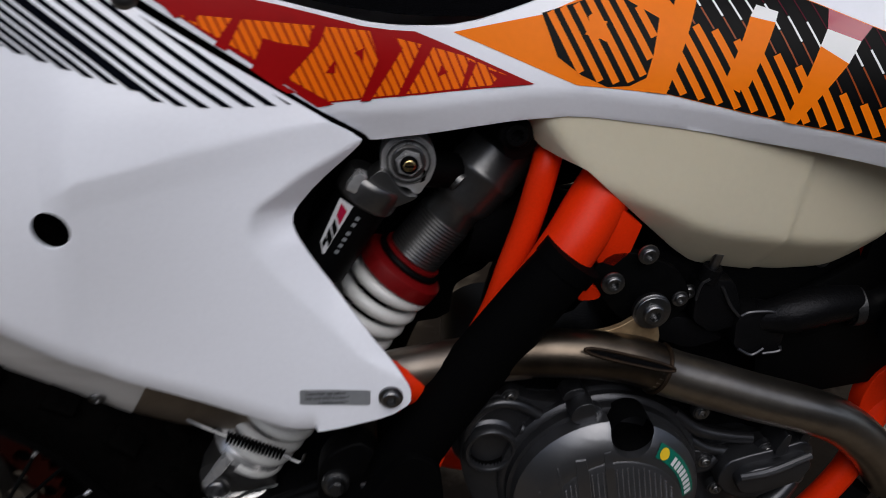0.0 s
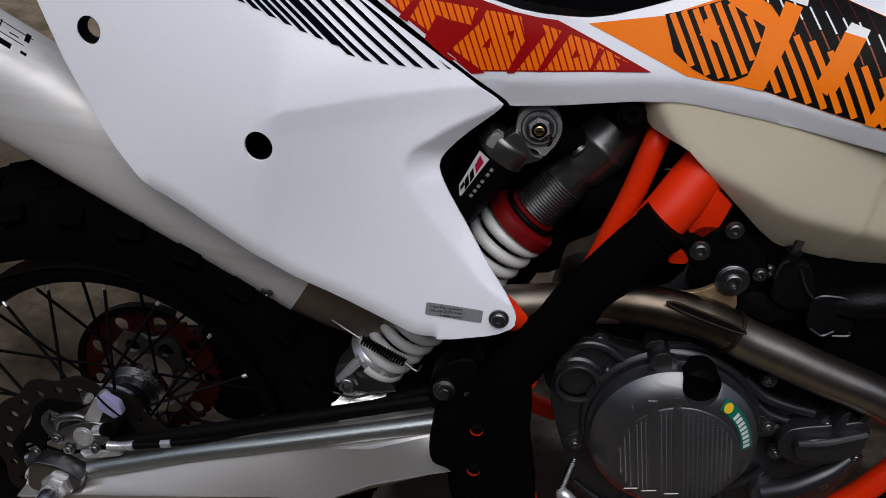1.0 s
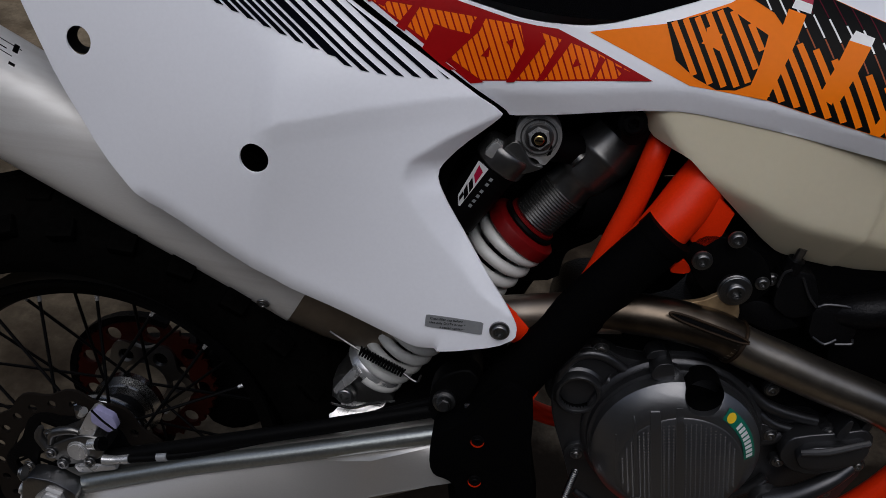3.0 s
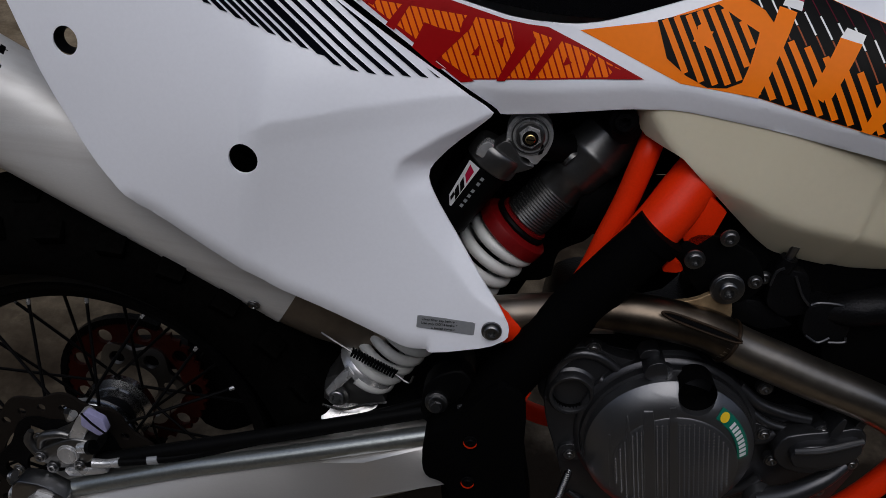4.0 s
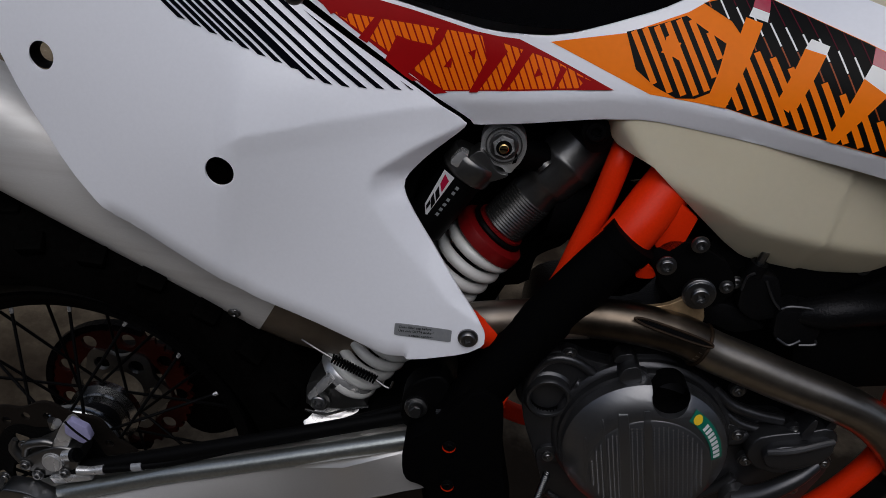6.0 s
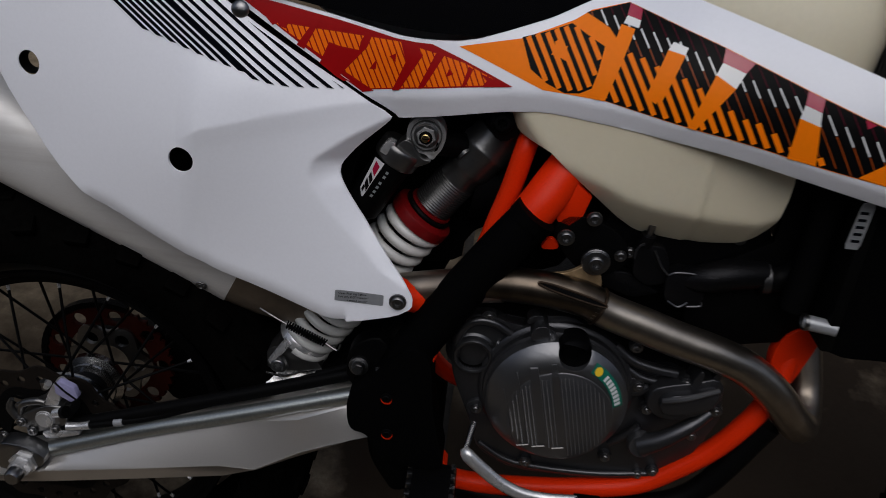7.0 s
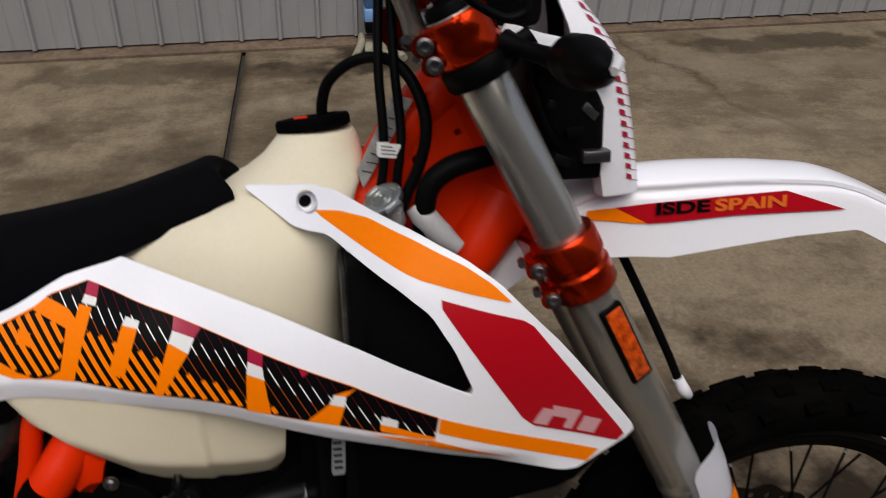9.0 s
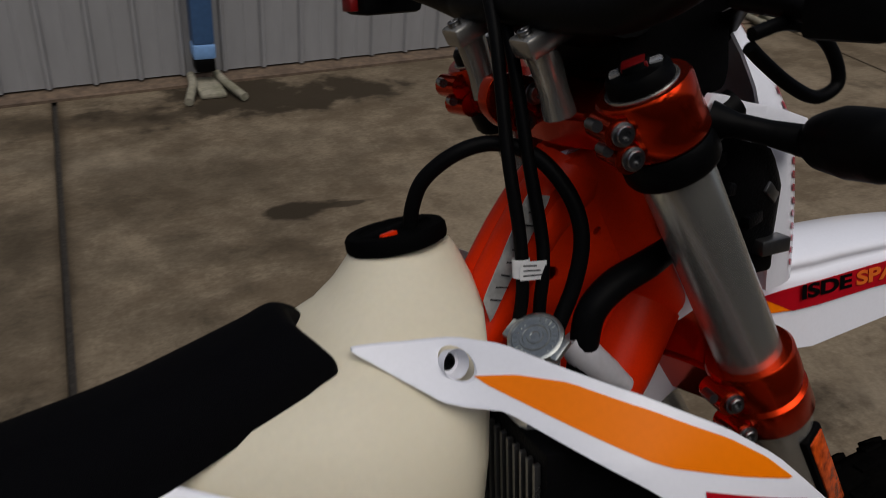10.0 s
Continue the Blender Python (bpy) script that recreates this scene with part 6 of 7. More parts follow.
    guard = part("pivot_guard", pad([(.432, .525), (.404, .508), (.407, .46), (.43, .455), (.437, .437), (.452, .418), (.50, .412), (.52, .42), (.512, .45), (.50, .50), (.495, .565), (.47, .58), (.45, .555)], -0.142, -0.10, 0.007, 3), MATT, bike, "black brake cylinder and pivot guard")
    for x, z in ((.449, .507), (.452, .458)):
        part("orange_plug", lathe([(0.0, 0.001), (0.0062, 0.001), (0.0072, -0.001)], (x, -.1415, z), (0, -1, 0), 20), ORANGE_FRAME, guard)
        bolt((x, -.143, z + 0.003), 0.0042, guard, mat=DARKMETAL)
    part("banjo_boss", lathe([(0.0, 0.010), (0.0062, 0.010), (0.0075, 0.0075), (0.0078, 0.003), (0.0108, 0.0022), (0.0115, 0.0), (0.0115, -0.006)], (.4127, -.112, .5262), (0, -1, 0.2), 24), STEEL, guard, "grey banjo bolt")
    part("banjo_centre", lathe([(0.0, 0.013), (0.0052, 0.013), (0.006, 0.0095)], (.4127, -.112, .5262), (0, -1, 0.2), 6), STEEL, guard)
    part("cylinder_body", pad([(.398, .49), (.398, .548), (.44, .57), (.46, .50)], -0.108, -0.085, 0.006), BLACK, guard, "black master cylinder")
    part("link_pin", tube([(.433, -.120, .530), (.446, -.120, .533)], 0.003, 2, 8), HUBMETAL, guard)
    part("orange_stay", tube([(.495, -.118, .56), (.487, -.120, .535), (.492, -.118, .51)], 0.006, 5, 10, flat=0.5), ORANGE_FRAME, guard)
    pedal = part("brake_pedal", tube([(.540, -.135, .446), (.545, -.14, .441), (.562, -.143, .427), (.585, -.145, .410), (.612, -.147, .399), (.642, -.147, .3955), (.675, -.147, .397)], [0.004, 0.0065, 0.0062, 0.006, 0.006, 0.006, 0.0065], 6, 12, flat=1.3), ALU, bike, "forged aluminium brake pedal")
    part("pedal_tip", box((.670, -.175, .390), (.702, -.14, .405), 0.003), DARKMETAL, pedal)
    part("pedal_spring", coil((.548, -.128, .478), (.543, -.13, .446), 0.0032, 0.0009, 14, 10, 6), STEEL, pedal)
    peg = part("foot_peg", box((.478, -.225, .395), (.535, -.125, .412), 0.004), DARKMETAL, bike, "serrated steel foot peg")
    for k in range(6):
        for x in (.482, .531):
            part("peg_tooth", box((x - 0.003, -.222 + 0.016 * k, .412), (x + 0.003, -.214 + 0.016 * k, .42), 0.001), STEEL, peg)
    part("peg_mount", pad([(.452, .40), (.455, .425), (.50, .425), (.53, .40), (.50, .375)], -0.128, -0.10, 0.003), ORANGE_FRAME, bike, "orange foot peg bracket")


tank_parts()
seat_parts()
rear_end()
engine_parts()


def radiator_parts():
    for s in (1, -1):
        core = part("radiator", box((.888, min(.05 * s, .145 * s), .66), (.922, max(.05 * s, .145 * s), .965), 0.003), DARKMETAL, bike, "black finned radiator")
        for k in range(10):
            y = s * (0.058 + 0.0088 * k)
            part("fin_column", box((.883, y - 0.0016, .68), (.8875, y + 0.0016, .955), 0.0004), SHOCKMETAL, core)
        part("header_tank", box((.890, min(.045 * s, .115 * s), .955), (.925, max(.045 * s, .115 * s), .98), 0.008), ALU, core)
    depth = moulded([(.905, .96, -.150), (.90, .88, -.165), (.99, .84, -.20), (.88, .64, -.158), (.95, .64, -.165), (1.08, .74, -.20), (.87, .79, -.16)])
    part("radiator_louvre", skin([rounded([(.905, .972), (.935, .965), (.975, .92), (1.0, .86), (.99, .845), (.903, .86)], 2, 0.85)], lambda x, z: depth(x, z) + 0.012, 0.004, 0.03, 0.001), BLACK, bike, "black radiator louvre seen through the shroud")
    part("radiator_scoop", skin([rounded([(.868, .82), (.88, .70), (.884, .638), (.905, .632), (.945, .636), (.952, .628), (.958, .64), (.975, .685), (1.02, .715), (1.09, .738), (1.13, .79), (1.0, .83)], 1, 0.85)], lambda x, z: depth(x, z) + 0.006, 0.006, 0.03, 0.002), MATT, bike, "black plastic radiator scoop below the shroud")
    part("scoop_return", box((.876, -.16, .64), (.888, -.05, .80), 0.003), BLACK, bike)
    tag = part("hose_tag", skin([rounded([(.862, .757), (.8655, .803), (.8775, .803), (.8755, .757)], 1, 0.9)], lambda x, z: -0.1665, 0.001, 0.5, 0), D_GREY, bike, "grey paper tag on the black scoop")
    for k in range(5):
        part("print_bar", film([[(.8655, .764 + .007 * k), (.8735, .764 + .007 * k), (.8735, .767 + .007 * k), (.8655, .767 + .007 * k)]], lambda x, z: -0.1665, 0.0006), D_NAVY, tag)
    # Added black sheet that fills the dark gap between cylinder head and frame.
    part("head_gap_sheet", pad([(.752, .655), (.775, .685), (.83, .72), (.835, .80), (.905, .80), (.912, .645), (.885, .605), (.80, .588), (.765, .60)], -0.088, -0.080, 0.003, 2, 0), BLACK, bike, "black sheet added to darken the gap beside the cylinder head")
    part("hose_upright", tube([(.86, -.11, .66), (.862, -.112, .73), (.862, -.112, .80)], 0.015, 4, 14), HOSE, bike, "black upright coolant hose")
    stub = part("coolant_joint", tube([(.856, -.150, .667), (.862, -.152, .667), (.886, -.155, .665)], [0.006, 0.0078, 0.0078], 3, 16), D_GREY, bike, "pale hose joint")
    part("joint_clip", lathe([(0.007, -0.002), (0.0085, -0.002), (0.0085, 0.002), (0.007, 0.002)], (.857, -.151, .667), (1, 0, 0), 24), STEEL, stub)
    at, tilt = Vector((.9325, -.0570, .9975)), Vector((-0.55, -0.35, 1))
    cap = part("radiator_cap", lathe([(0.87 * r, 0.87 * h) for r, h in [(0.016, -0.018), (0.017, -0.004), (0.0235, -0.003), (0.0245, 0.0), (0.0242, 0.004), (0.0225, 0.0052), (0.0205, 0.0052), (0.0198, 0.0042), (0.0140, 0.0042), (0.0132, 0.0054), (0.0112, 0.0054), (0.0104, 0.0044), (0.0075, 0.0044), (0.0068, 0.0056), (0.0045, 0.0056), (0.0038, 0.0048), (0.0, 0.0048)]], at, tilt, 40), ZINC, bike, "stamped silver radiator cap")
    face = Matrix.Translation(at) @ Vector((0, 0, 1)).rotation_difference(tilt).to_matrix().to_4x4() @ Matrix.Scale(0.87, 4)
    for k in range(22):
        if k % 11 < 9:
            part("stamped_mark", box((-0.0007, -0.0018, 0.0038), (0.0007, 0.0018, 0.0050), 0), ZINC, cap).matrix_local = face @ Matrix.Rotation(2 * math.pi * k / 22, 4, "Z") @ Matrix.Translation((0, 0.0170, 0))
    for a in (20, 200):
        part("cap_ear", box((-0.011, 0.016, -0.003), (0.011, 0.029, 0.0035), 0.002), ZINC, cap).matrix_local = face @ Matrix.Rotation(radians(a), 4, "Z")

    part("cap_neck", lathe([(0.0145, -0.03), (0.016, -0.01), (0.016, -0.004)], (.9325, -.0570, .9975), (-0.3, -0.25, 1), 28), ALU, cap)
    part("overflow_bottle", tube([(.9628, -.0530, .9880), (.9742, -.0580, .9746), (.9907, -.0620, .9570), (1.0072, -.0660, .9436)], [0.010, 0.014, 0.013, 0.008], 5, 18), CLEAR, bike, "translucent overflow bottle")
    part("wire_loom", tube([(1.075, -.03, 1.035), (1.035, -.05, 1.034), (1.0, -.056, 1.026), (.978, -.058, 1.008), (.972, -.058, .975), (.968, -.055, .94)], [0.010, 0.0115, 0.012, 0.0115, 0.011, 0.010], 6, 14), HOSE, bike, "thick black wiring loom over the frame")
    for pts, r in (([(.9471, .0550, 1.3022), (.9494, .0480, 1.2494), (.9420, .0160, 1.2040), (.9360, -.0110, 1.1240), (.9372, -.0260, 1.0650), (.9355, -.0320, 1.0240), (.9290, -.0340, .9870), (.9270, -.0380, .9230)], .0050), ([(.9536, .0480, 1.3022), (.9570, .0400, 1.2336), (.9526, .0100, 1.1890), (.9520, -.0130, 1.1190), (.9550, -.0270, 1.0630), (.9525, -.0330, 1.0360), (.9485, -.0345, 1.0070), (.9440, -.0390, .9340)], .0050)):
        part("cable", tube(pts, r, 6, 10), HOSE, bike, "black throttle and clutch cable")
    lab = part("cable_label", lathe([(0.0066, -0.007), (0.0068, -0.007), (0.0068, 0.007), (0.0066, 0.007)], (.9362, -.0290, 1.0430), (0.03, 0.12, 1), 20), D_WHITE, bike, "white paper label round a cable")
    part("label_flag", film([[(.9310, 1.0360), (.9530, 1.0335), (.9535, 1.0480), (.9315, 1.0505)]], lambda x, z: -0.0365, 0.0), D_WHITE, lab)
    for k in range(3):
        part("print_bar", film([[(.9335, 1.0390 + .004 * k), (.9510 - .003 * k, 1.0370 + .004 * k), (.9510 - .003 * k, 1.0380 + .004 * k), (.9335, 1.0400 + .004 * k)]], lambda x, z: -0.0365, 0.0006), D_NAVY, lab)



def front_end():
    axle = Vector((1.4645, 0.006, 0.358))
    rim = wheel("front_wheel", "black spoked front wheel with knobbly tyre", axle, 0.357, 0.250, 0.098, 34, 36, 0.034, 0.055, 0)
    part("brake_disc", wave_disc(0.130, 0.10, 14, 0.004, 28, 0.062, 0.004), DISC, rim, "drilled wavy front brake disc")
    part("disc_spider", wave_disc(0.102, 0.045, 6, 0.008, 6, 0.060, 0.006), SHOCKMETAL, rim)
    part("hub_spacer", lathe([(0.012, 0.0), (0.030, 0.0), (0.032, 0.004), (0.032, 0.014), (0.02, 0.018), (0.018, 0.028)], (0, -0.052, 0), (0, -1, 0), 32), ALU, rim, "bright hub spacer ring")
    part("axle_puller", tube([(0.006, -0.075, -0.01), (0.012, -0.08, 0.02), (0.013, -0.08, 0.035)], 0.006, 4, 10, flat=0.5), ORANGE_ANO, rim, "orange anodised lever")
    top_near, low_near = Vector((0.997, -0.0815, 1.178)), Vector((1.2715, -0.0955, 0.632))
    mirror_top, mirror_low = 0.0355, 0.012
    length = (low_near - top_near).length
    legs = []
    for s in (1, -1):
        a, b = Vector((top_near.x, mirror_top + (top_near.y - mirror_top) * s, top_near.z)), Vector((low_near.x, mirror_low + (low_near.y - mirror_low) * s, low_near.z))
        legs.append((s, a, b, (b - a).normalized()))
    for s, o, low, d in legs:
        leg = part("fork_leg", lathe([(0.0, 0.0), (0.0252, 0.0), (0.0262, 0.002), (0.0262, 0.24), (0.0268, 0.275), (0.0288, 0.31), (0.0294, 0.40), (0.0290, length - 0.045), (0.0282, length - 0.035), (0.0282, length - 0.026), (0.0298, length - 0.023), (0.0298, length - 0.019), (0.0276, length - 0.016), (0.0290, length - 0.010), (0.0290, length - 0.003), (0.0255, length), (0.0, length)], o, d, 40), FORKTUBE, bike, "grey anodised upside-down fork leg")
        part("dust_seal", lathe([(0.0275, length - 0.001), (0.0275, length + 0.012), (0.0225, length + 0.018)], o, d, 32), BLACK, leg)
        part("stanchion", lathe([(0.0212, length), (0.0212, length + 0.29)], o, d, 32), FORKINNER, leg, "dark polished stanchion")
        foot = o + d * (length + 0.295)
        part("axle_lug", pad([(foot.x - 0.03, foot.z - 0.02), (foot.x - 0.03, foot.z + 0.03), (foot.x + 0.03, foot.z + 0.04), (foot.x + 0.075, foot.z + 0.01), (foot.x + 0.06, foot.z - 0.03)], foot.y - 0.022, foot.y + 0.022, 0.006), ALU, leg)
        cap = part("fork_cap", lathe([(0.0, -0.016), (0.010, -0.016), (0.011, -0.012), (0.020, -0.011), (0.0225, -0.008), (0.0235, 0.001)], o, d, 32), BLACK, leg, "black fork cap with adjuster")
        part("adjuster_knob", box((-0.009, -0.0075, 0.010), (0.009, 0.0075, 0.0165), 0.002), RED_ANO, cap, "red adjuster knob").matrix_local = Matrix.Translation(o) @ pose(0, 0, 0, 0, -26, 0) @ pose(0, 0, 0, 0, 0, -40)
        part("adjuster_screw", box((-0.018, -0.0045, 0.009), (0.018, 0.0045, 0.014), 0.002), ALU, cap).matrix_local = Matrix.Translation(o) @ pose(0, 0, 0, 0, -26, 0) @ pose(0, 0, 0, 0, 0, -40)
        part("rubber_sleeve", lathe([(0.0252, 0.045), (0.032, 0.045), (0.034, 0.049), (0.034, 0.063), (0.032, 0.067), (0.0252, 0.067)], o, d, 32), BLACK, leg, "black rubber mount sleeve")
        part("sleeve_arm", tube([tuple(o + d * 0.056 + Vector((0.02, 0, 0.01))), tuple(o + d * 0.044 + Vector((0.055, -0.006 * s, 0.02)))], [0.017, 0.011], 3, 12), BLACK, leg)
        for name, h0, h1, r in (("upper_clamp", 0.001, 0.044, 0.0335), ("lower_clamp", 0.245, 0.312, 0.0355)):
            mid = (h0 + h1) / 2
            cut = 0.0004 if name == "upper_clamp" else 0.003
            prof = [(0.0258, h0), (r - 0.002, h0), (r, h0 + 0.003), (r, mid - 0.006), (r - cut, mid - 0.003), (r - cut, mid + 0.004), (r, mid + 0.007), (r, h1 - 0.003), (r - 0.002, h1), (0.0258, h1)]
            cl = part(name, lathe(prof, o, d, 48), ORANGE_ANO, bike, "orange anodised triple clamp")
            back = Vector((-0.900, 0, -0.436))
            for h in (h0 + 0.012, h1 - 0.012) if name == "upper_clamp" else (h0 + 0.016, h1 - 0.014):
                b = o + d * h + back * (r + 0.004)
                part("pinch_lug", tube([tuple(b + Vector((0.004, -0.012 * s * -1, 0.001))), tuple(b + Vector((0, 0.016 * s * -1, 0)))], 0.0105, 2, 14), ORANGE_ANO, cl)
                bolt(tuple(b + Vector((0.002, 0.017 * s * -1, 0))), 0.0062, cl, axis=(-0.15, -1.0 * s, 0.0), flange=1.35)
                part("screw_end", tube([tuple(b + Vector((-0.012, 0, 0.006))), tuple(b + Vector((-0.014, -0.012, 0.006)))], 0.004, 2, 10), STEEL, cl)
    d = (legs[0][3] + legs[1][3]).normalized()
    axis0 = Vector((0.990, mirror_top, 1.165))
    for name, h, t, w in (("upper_bridge", 0.012, 0.032, 0.030), ("lower_bridge", 0.25, 0.05, 0.034)):
        c = axis0 + d * (h + t / 2) + Vector((0.006, 0, 0.006))
        bm = loft([[c + Vector((0, y, 0)) + u * a + d * b for a, b in ((-wy, -t / 2), (wy, -t / 2), (wy, t / 2), (-wy, t / 2))] for u in (Vector((0.900, 0, 0.436)),) for y, wy in ((-0.110, w * 0.6), (-0.07, w * 0.75), (-0.03, w), (0.03, w), (0.07, w * 0.75), (0.110, w * 0.6))])
        bmesh.ops.bevel(bm, geom=bm.edges[:], offset=0.004, segments=2, affect="EDGES", clamp_overlap=True)
        part(name, bm, ORANGE_ANO, bike, "orange anodised clamp bridge")
    stem = part("stem_nut", lathe([(0.0, -0.006), (0.012, -0.006), (0.016, -0.002), (0.018, 0.006)], axis0, d, 6), ALU, bike, "bright steering stem nut")
    part("head_ring", lathe([(0.034, 0.045), (0.036, 0.047), (0.036, 0.055), (0.033, 0.057)], axis0 + Vector((0.004, 0, 0)), d, 32), ALU, stem)
    # bar clamps and handlebar
    for y in (-0.020, 0.092):
        post = part("bar_riser", tube([(.974, y, 1.150), (.968, y, 1.170), (.9590, y, 1.197)], [0.0125, 0.0110, 0.0125], 4, 16), FORKTUBE, bike, "machined handlebar clamp")
        part("clamp_top", box((-0.021, -0.014, -0.009), (0.021, 0.014, 0.007), 0.003), FORKTUBE, post).matrix_local = pose(.9600, y, 1.2075, 0, -25, 0)
        for u in (-0.013, 0.013):
            bolt((.9568 + u * 0.906, y - 0.001, 1.2140 + u * 0.42), 0.0052, post, axis=(-0.42, 0, 0.9), flange=1.0)
    part("orange_stay", pad([(.936, 1.152), (.940, 1.172), (.954, 1.178), (.987, 1.170), (.992, 1.15), (.977, 1.130), (.952, 1.134)], 0.024, 0.038, 0.003), ORANGE_ANO, bike, "orange-red anodised stay plate")
    for x, z in ((.978, 1.160), (.970, 1.140)):
        bolt((x, .022, z), 0.006, bike, "stay_bolt")
    bar = part("handlebar", tube([(.80, -.40, 1.262), (.86, -.34, 1.266), (.925, -.24, 1.262), (.952, -.15, 1.236), (.958, -.08, 1.225), (.962, .08, 1.225), (.974, .14, 1.226), (.968, .22, 1.236), (.945, .30, 1.246), (.84, .42, 1.262)], [0.011, 0.011, 0.012, 0.014, 0.0145, 0.0145, 0.017, 0.014, 0.012, 0.011], 6, 16), BLACK, bike, "black tapered handlebar")
    part("bar_mark", box((-0.02, -0.004, 0.0), (0.02, 0.004, 0.0008), 0), D_LIGHT, bar, "pale unreadable print").matrix_local = pose(.962, .165, 1.244, 40, 0, 100)
    part("grip", tube([(.90, .35, 1.253), (.84, .42, 1.262), (.79, .47, 1.267)], 0.017, 3, 14), MATT, bar)
    sw = part("switch_housing", box((-0.035, -0.022, -0.028), (0.035, 0.022, 0.022), 0.006), BLACK, bar, "black switch housing with red button")
    sw.matrix_local = pose(.963, .30, 1.236, 0, 0, 10)
    part("red_button", box((-0.044, -0.010, -0.024), (-0.034, 0.008, -0.010), 0.002), RED_ANO, sw)
    master = part("brake_master", box((-0.016, -0.020, -0.010), (0.016, 0.020, 0.012), 0.004), BLACK, bar, "black front brake master cylinder")
    master.matrix_local = pose(.986, -.25, 1.228, 0, 0, 12)
    part("master_arm", tube([(.995, -.165, 1.236), (.997, -.20, 1.231), (.991, -.222, 1.229), (.986, -.24, 1.228)], [0.009, 0.0075, 0.007, 0.008], 4, 12), BLACK, bar)
    part("clutch_lever", tube([(.985, .27, 1.235), (1.0, .33, 1.235), (.96, .42, 1.24)], [0.008, 0.006, 0.005], 5, 10), BLACK, bar)
    part("instrument", pad([(.992, 1.178), (.995, 1.25), (1.04, 1.270), (1.07, 1.255), (1.085, 1.22), (1.090, 1.165), (1.07, 1.16), (1.03, 1.165)], -0.062, 0.06, 0.012, 3), BLACK, bike, "black instrument and headlight housing")
    part("bar_pad", tube([(.992, -.07, 1.232), (1.0, -.03, 1.228), (1.005, .06, 1.226)], [0.026, 0.033, 0.033], 4, 18), BLACK, bike, "black padded bar cover")
    part("brake_hose", tube([(.985, -.16, 1.235), (1.04, -.12, 1.235), (1.09, -.06, 1.215), (1.12, .0, 1.17), (1.13, .02, 1.10)], 0.009, 6, 10), HOSE, bike, "black front brake hose")
    part("wire_loop", tube([(0.972, -0.200, 1.218), (0.992, -0.200, 1.222), (1.010, -0.200, 1.219), (1.025, -0.200, 1.210), (1.035, -0.200, 1.196), (1.035, -0.200, 1.186), (1.020, -0.200, 1.182), (1.000, -0.200, 1.191), (0.981, -0.200, 1.204), (0.971, -0.200, 1.212)], 0.0038, 6, 10), HOSE, bike, "looped black wire")
    part("wire_branch", tube([(1.008, -0.200, 1.220), (1.012, -0.200, 1.228), (1.019, -0.200, 1.238), (1.033, -0.200, 1.248)], 0.0036, 4, 10), HOSE, bike)
    # reflector
    u = Vector((0.900, 0, 0.436))
    refl = part("reflector", box((-0.0135, -0.004, -0.048), (0.0135, 0.004, 0.048), 0.003), BLACK, bike, "orange reflector in a black holder on the fork leg")
    low, d = legs[0][2], legs[0][3]
    place = Matrix(((u.x, 0, -d.x, 1.1735), (0, 1, -d.y, -0.1165), (u.z, 0, -d.z, 0.8450), (0, 0, 0, 1)))
    turn = Matrix.Rotation(radians(18), 4, "Z")
    refl.matrix_local = place @ turn
    part("lens", box((-0.010, -0.0055, -0.043), (0.010, 0.0, 0.043), 0.001), REFLECT, refl, "orange prismatic lens")
    # fork guard: a bent shell in front of the stanchion
    for s, o, low, d in legs:
        rings = []
        for h, r, a0, a1 in ((-0.088, 0.060, 30, 92), (-0.0865, 0.060, 20, 98), (-0.082, 0.059, 12, 103), (-0.072, 0.058, 6, 105), (-0.05, 0.057, 4, 106), (-0.03, 0.054, 0, 107), (0.02, 0.047, -4, 110), (0.08, 0.042, -8, 110), (0.16, 0.040, -8, 110), (0.22, 0.040, -16, 110), (0.245, 0.042, -50, 110), (0.30, 0.044, -80, 112), (0.325, 0.038, -70, 100)):
            c = low + d * (h + 0.02)
            ring = []
            for k in range(15):
                t = radians(a0 + (a1 - a0) * k / 14)
                ring.append(c + 0.84 * r * math.cos(t) * Vector((0, -1.0 * s, 0)) + r * math.sin(t) * u)
            rings.append(ring)
        bm = loft(rings, closed=False)
        bmesh.ops.solidify(bm, geom=bm.faces[:], thickness=0.0028)
        guard = part("fork_guard", bm, WHITE, bike, "white fork guard with orange and red film", sharp=50)
        if s == 1:
            for mat, h0, h1, t0, t1, name in ((D_ORANGE, -0.010, 0.120, 26, 96, "film_orange"), (D_RED, 0.137, 0.235, 30, 92, "film_red"), (D_RED, 0.036, 0.043, 34, 92, "film_mark"), (D_RED, 0.048, 0.055, 34, 72, "film_mark"), (D_RED, 0.036, 0.062, 50, 58, "film_mark"), (D_RED, 0.070, 0.077, 34, 92, "film_mark"), (D_RED, 0.083, 0.090, 40, 92, "film_mark"), (D_RED, 0.070, 0.098, 66, 75, "film_mark")):
                rows = []
                for i in range(9):
                    h = h0 + (h1 - h0) * i / 8
                    r = float(np.interp(h, [0.0, 0.02, 0.08, 0.16, 0.22, 0.245], [0.0498, 0.047, 0.042, 0.040, 0.040, 0.042])) + (0.0032 if mat is D_ORANGE else 0.0038)
                    rows.append([low + d * (h + 0.02) + 0.84 * r * math.cos(radians(t)) * Vector((0, -1, 0)) + r * math.sin(radians(t)) * u for t in (t0 + (t1 - t0) * k / 10 for k in range(11))])
                part(name, loft(rows, closed=False), mat, guard)
            bolt(tuple(low + d * 0.325 + Vector((-0.012, -0.036, 0))), 0.005, guard)
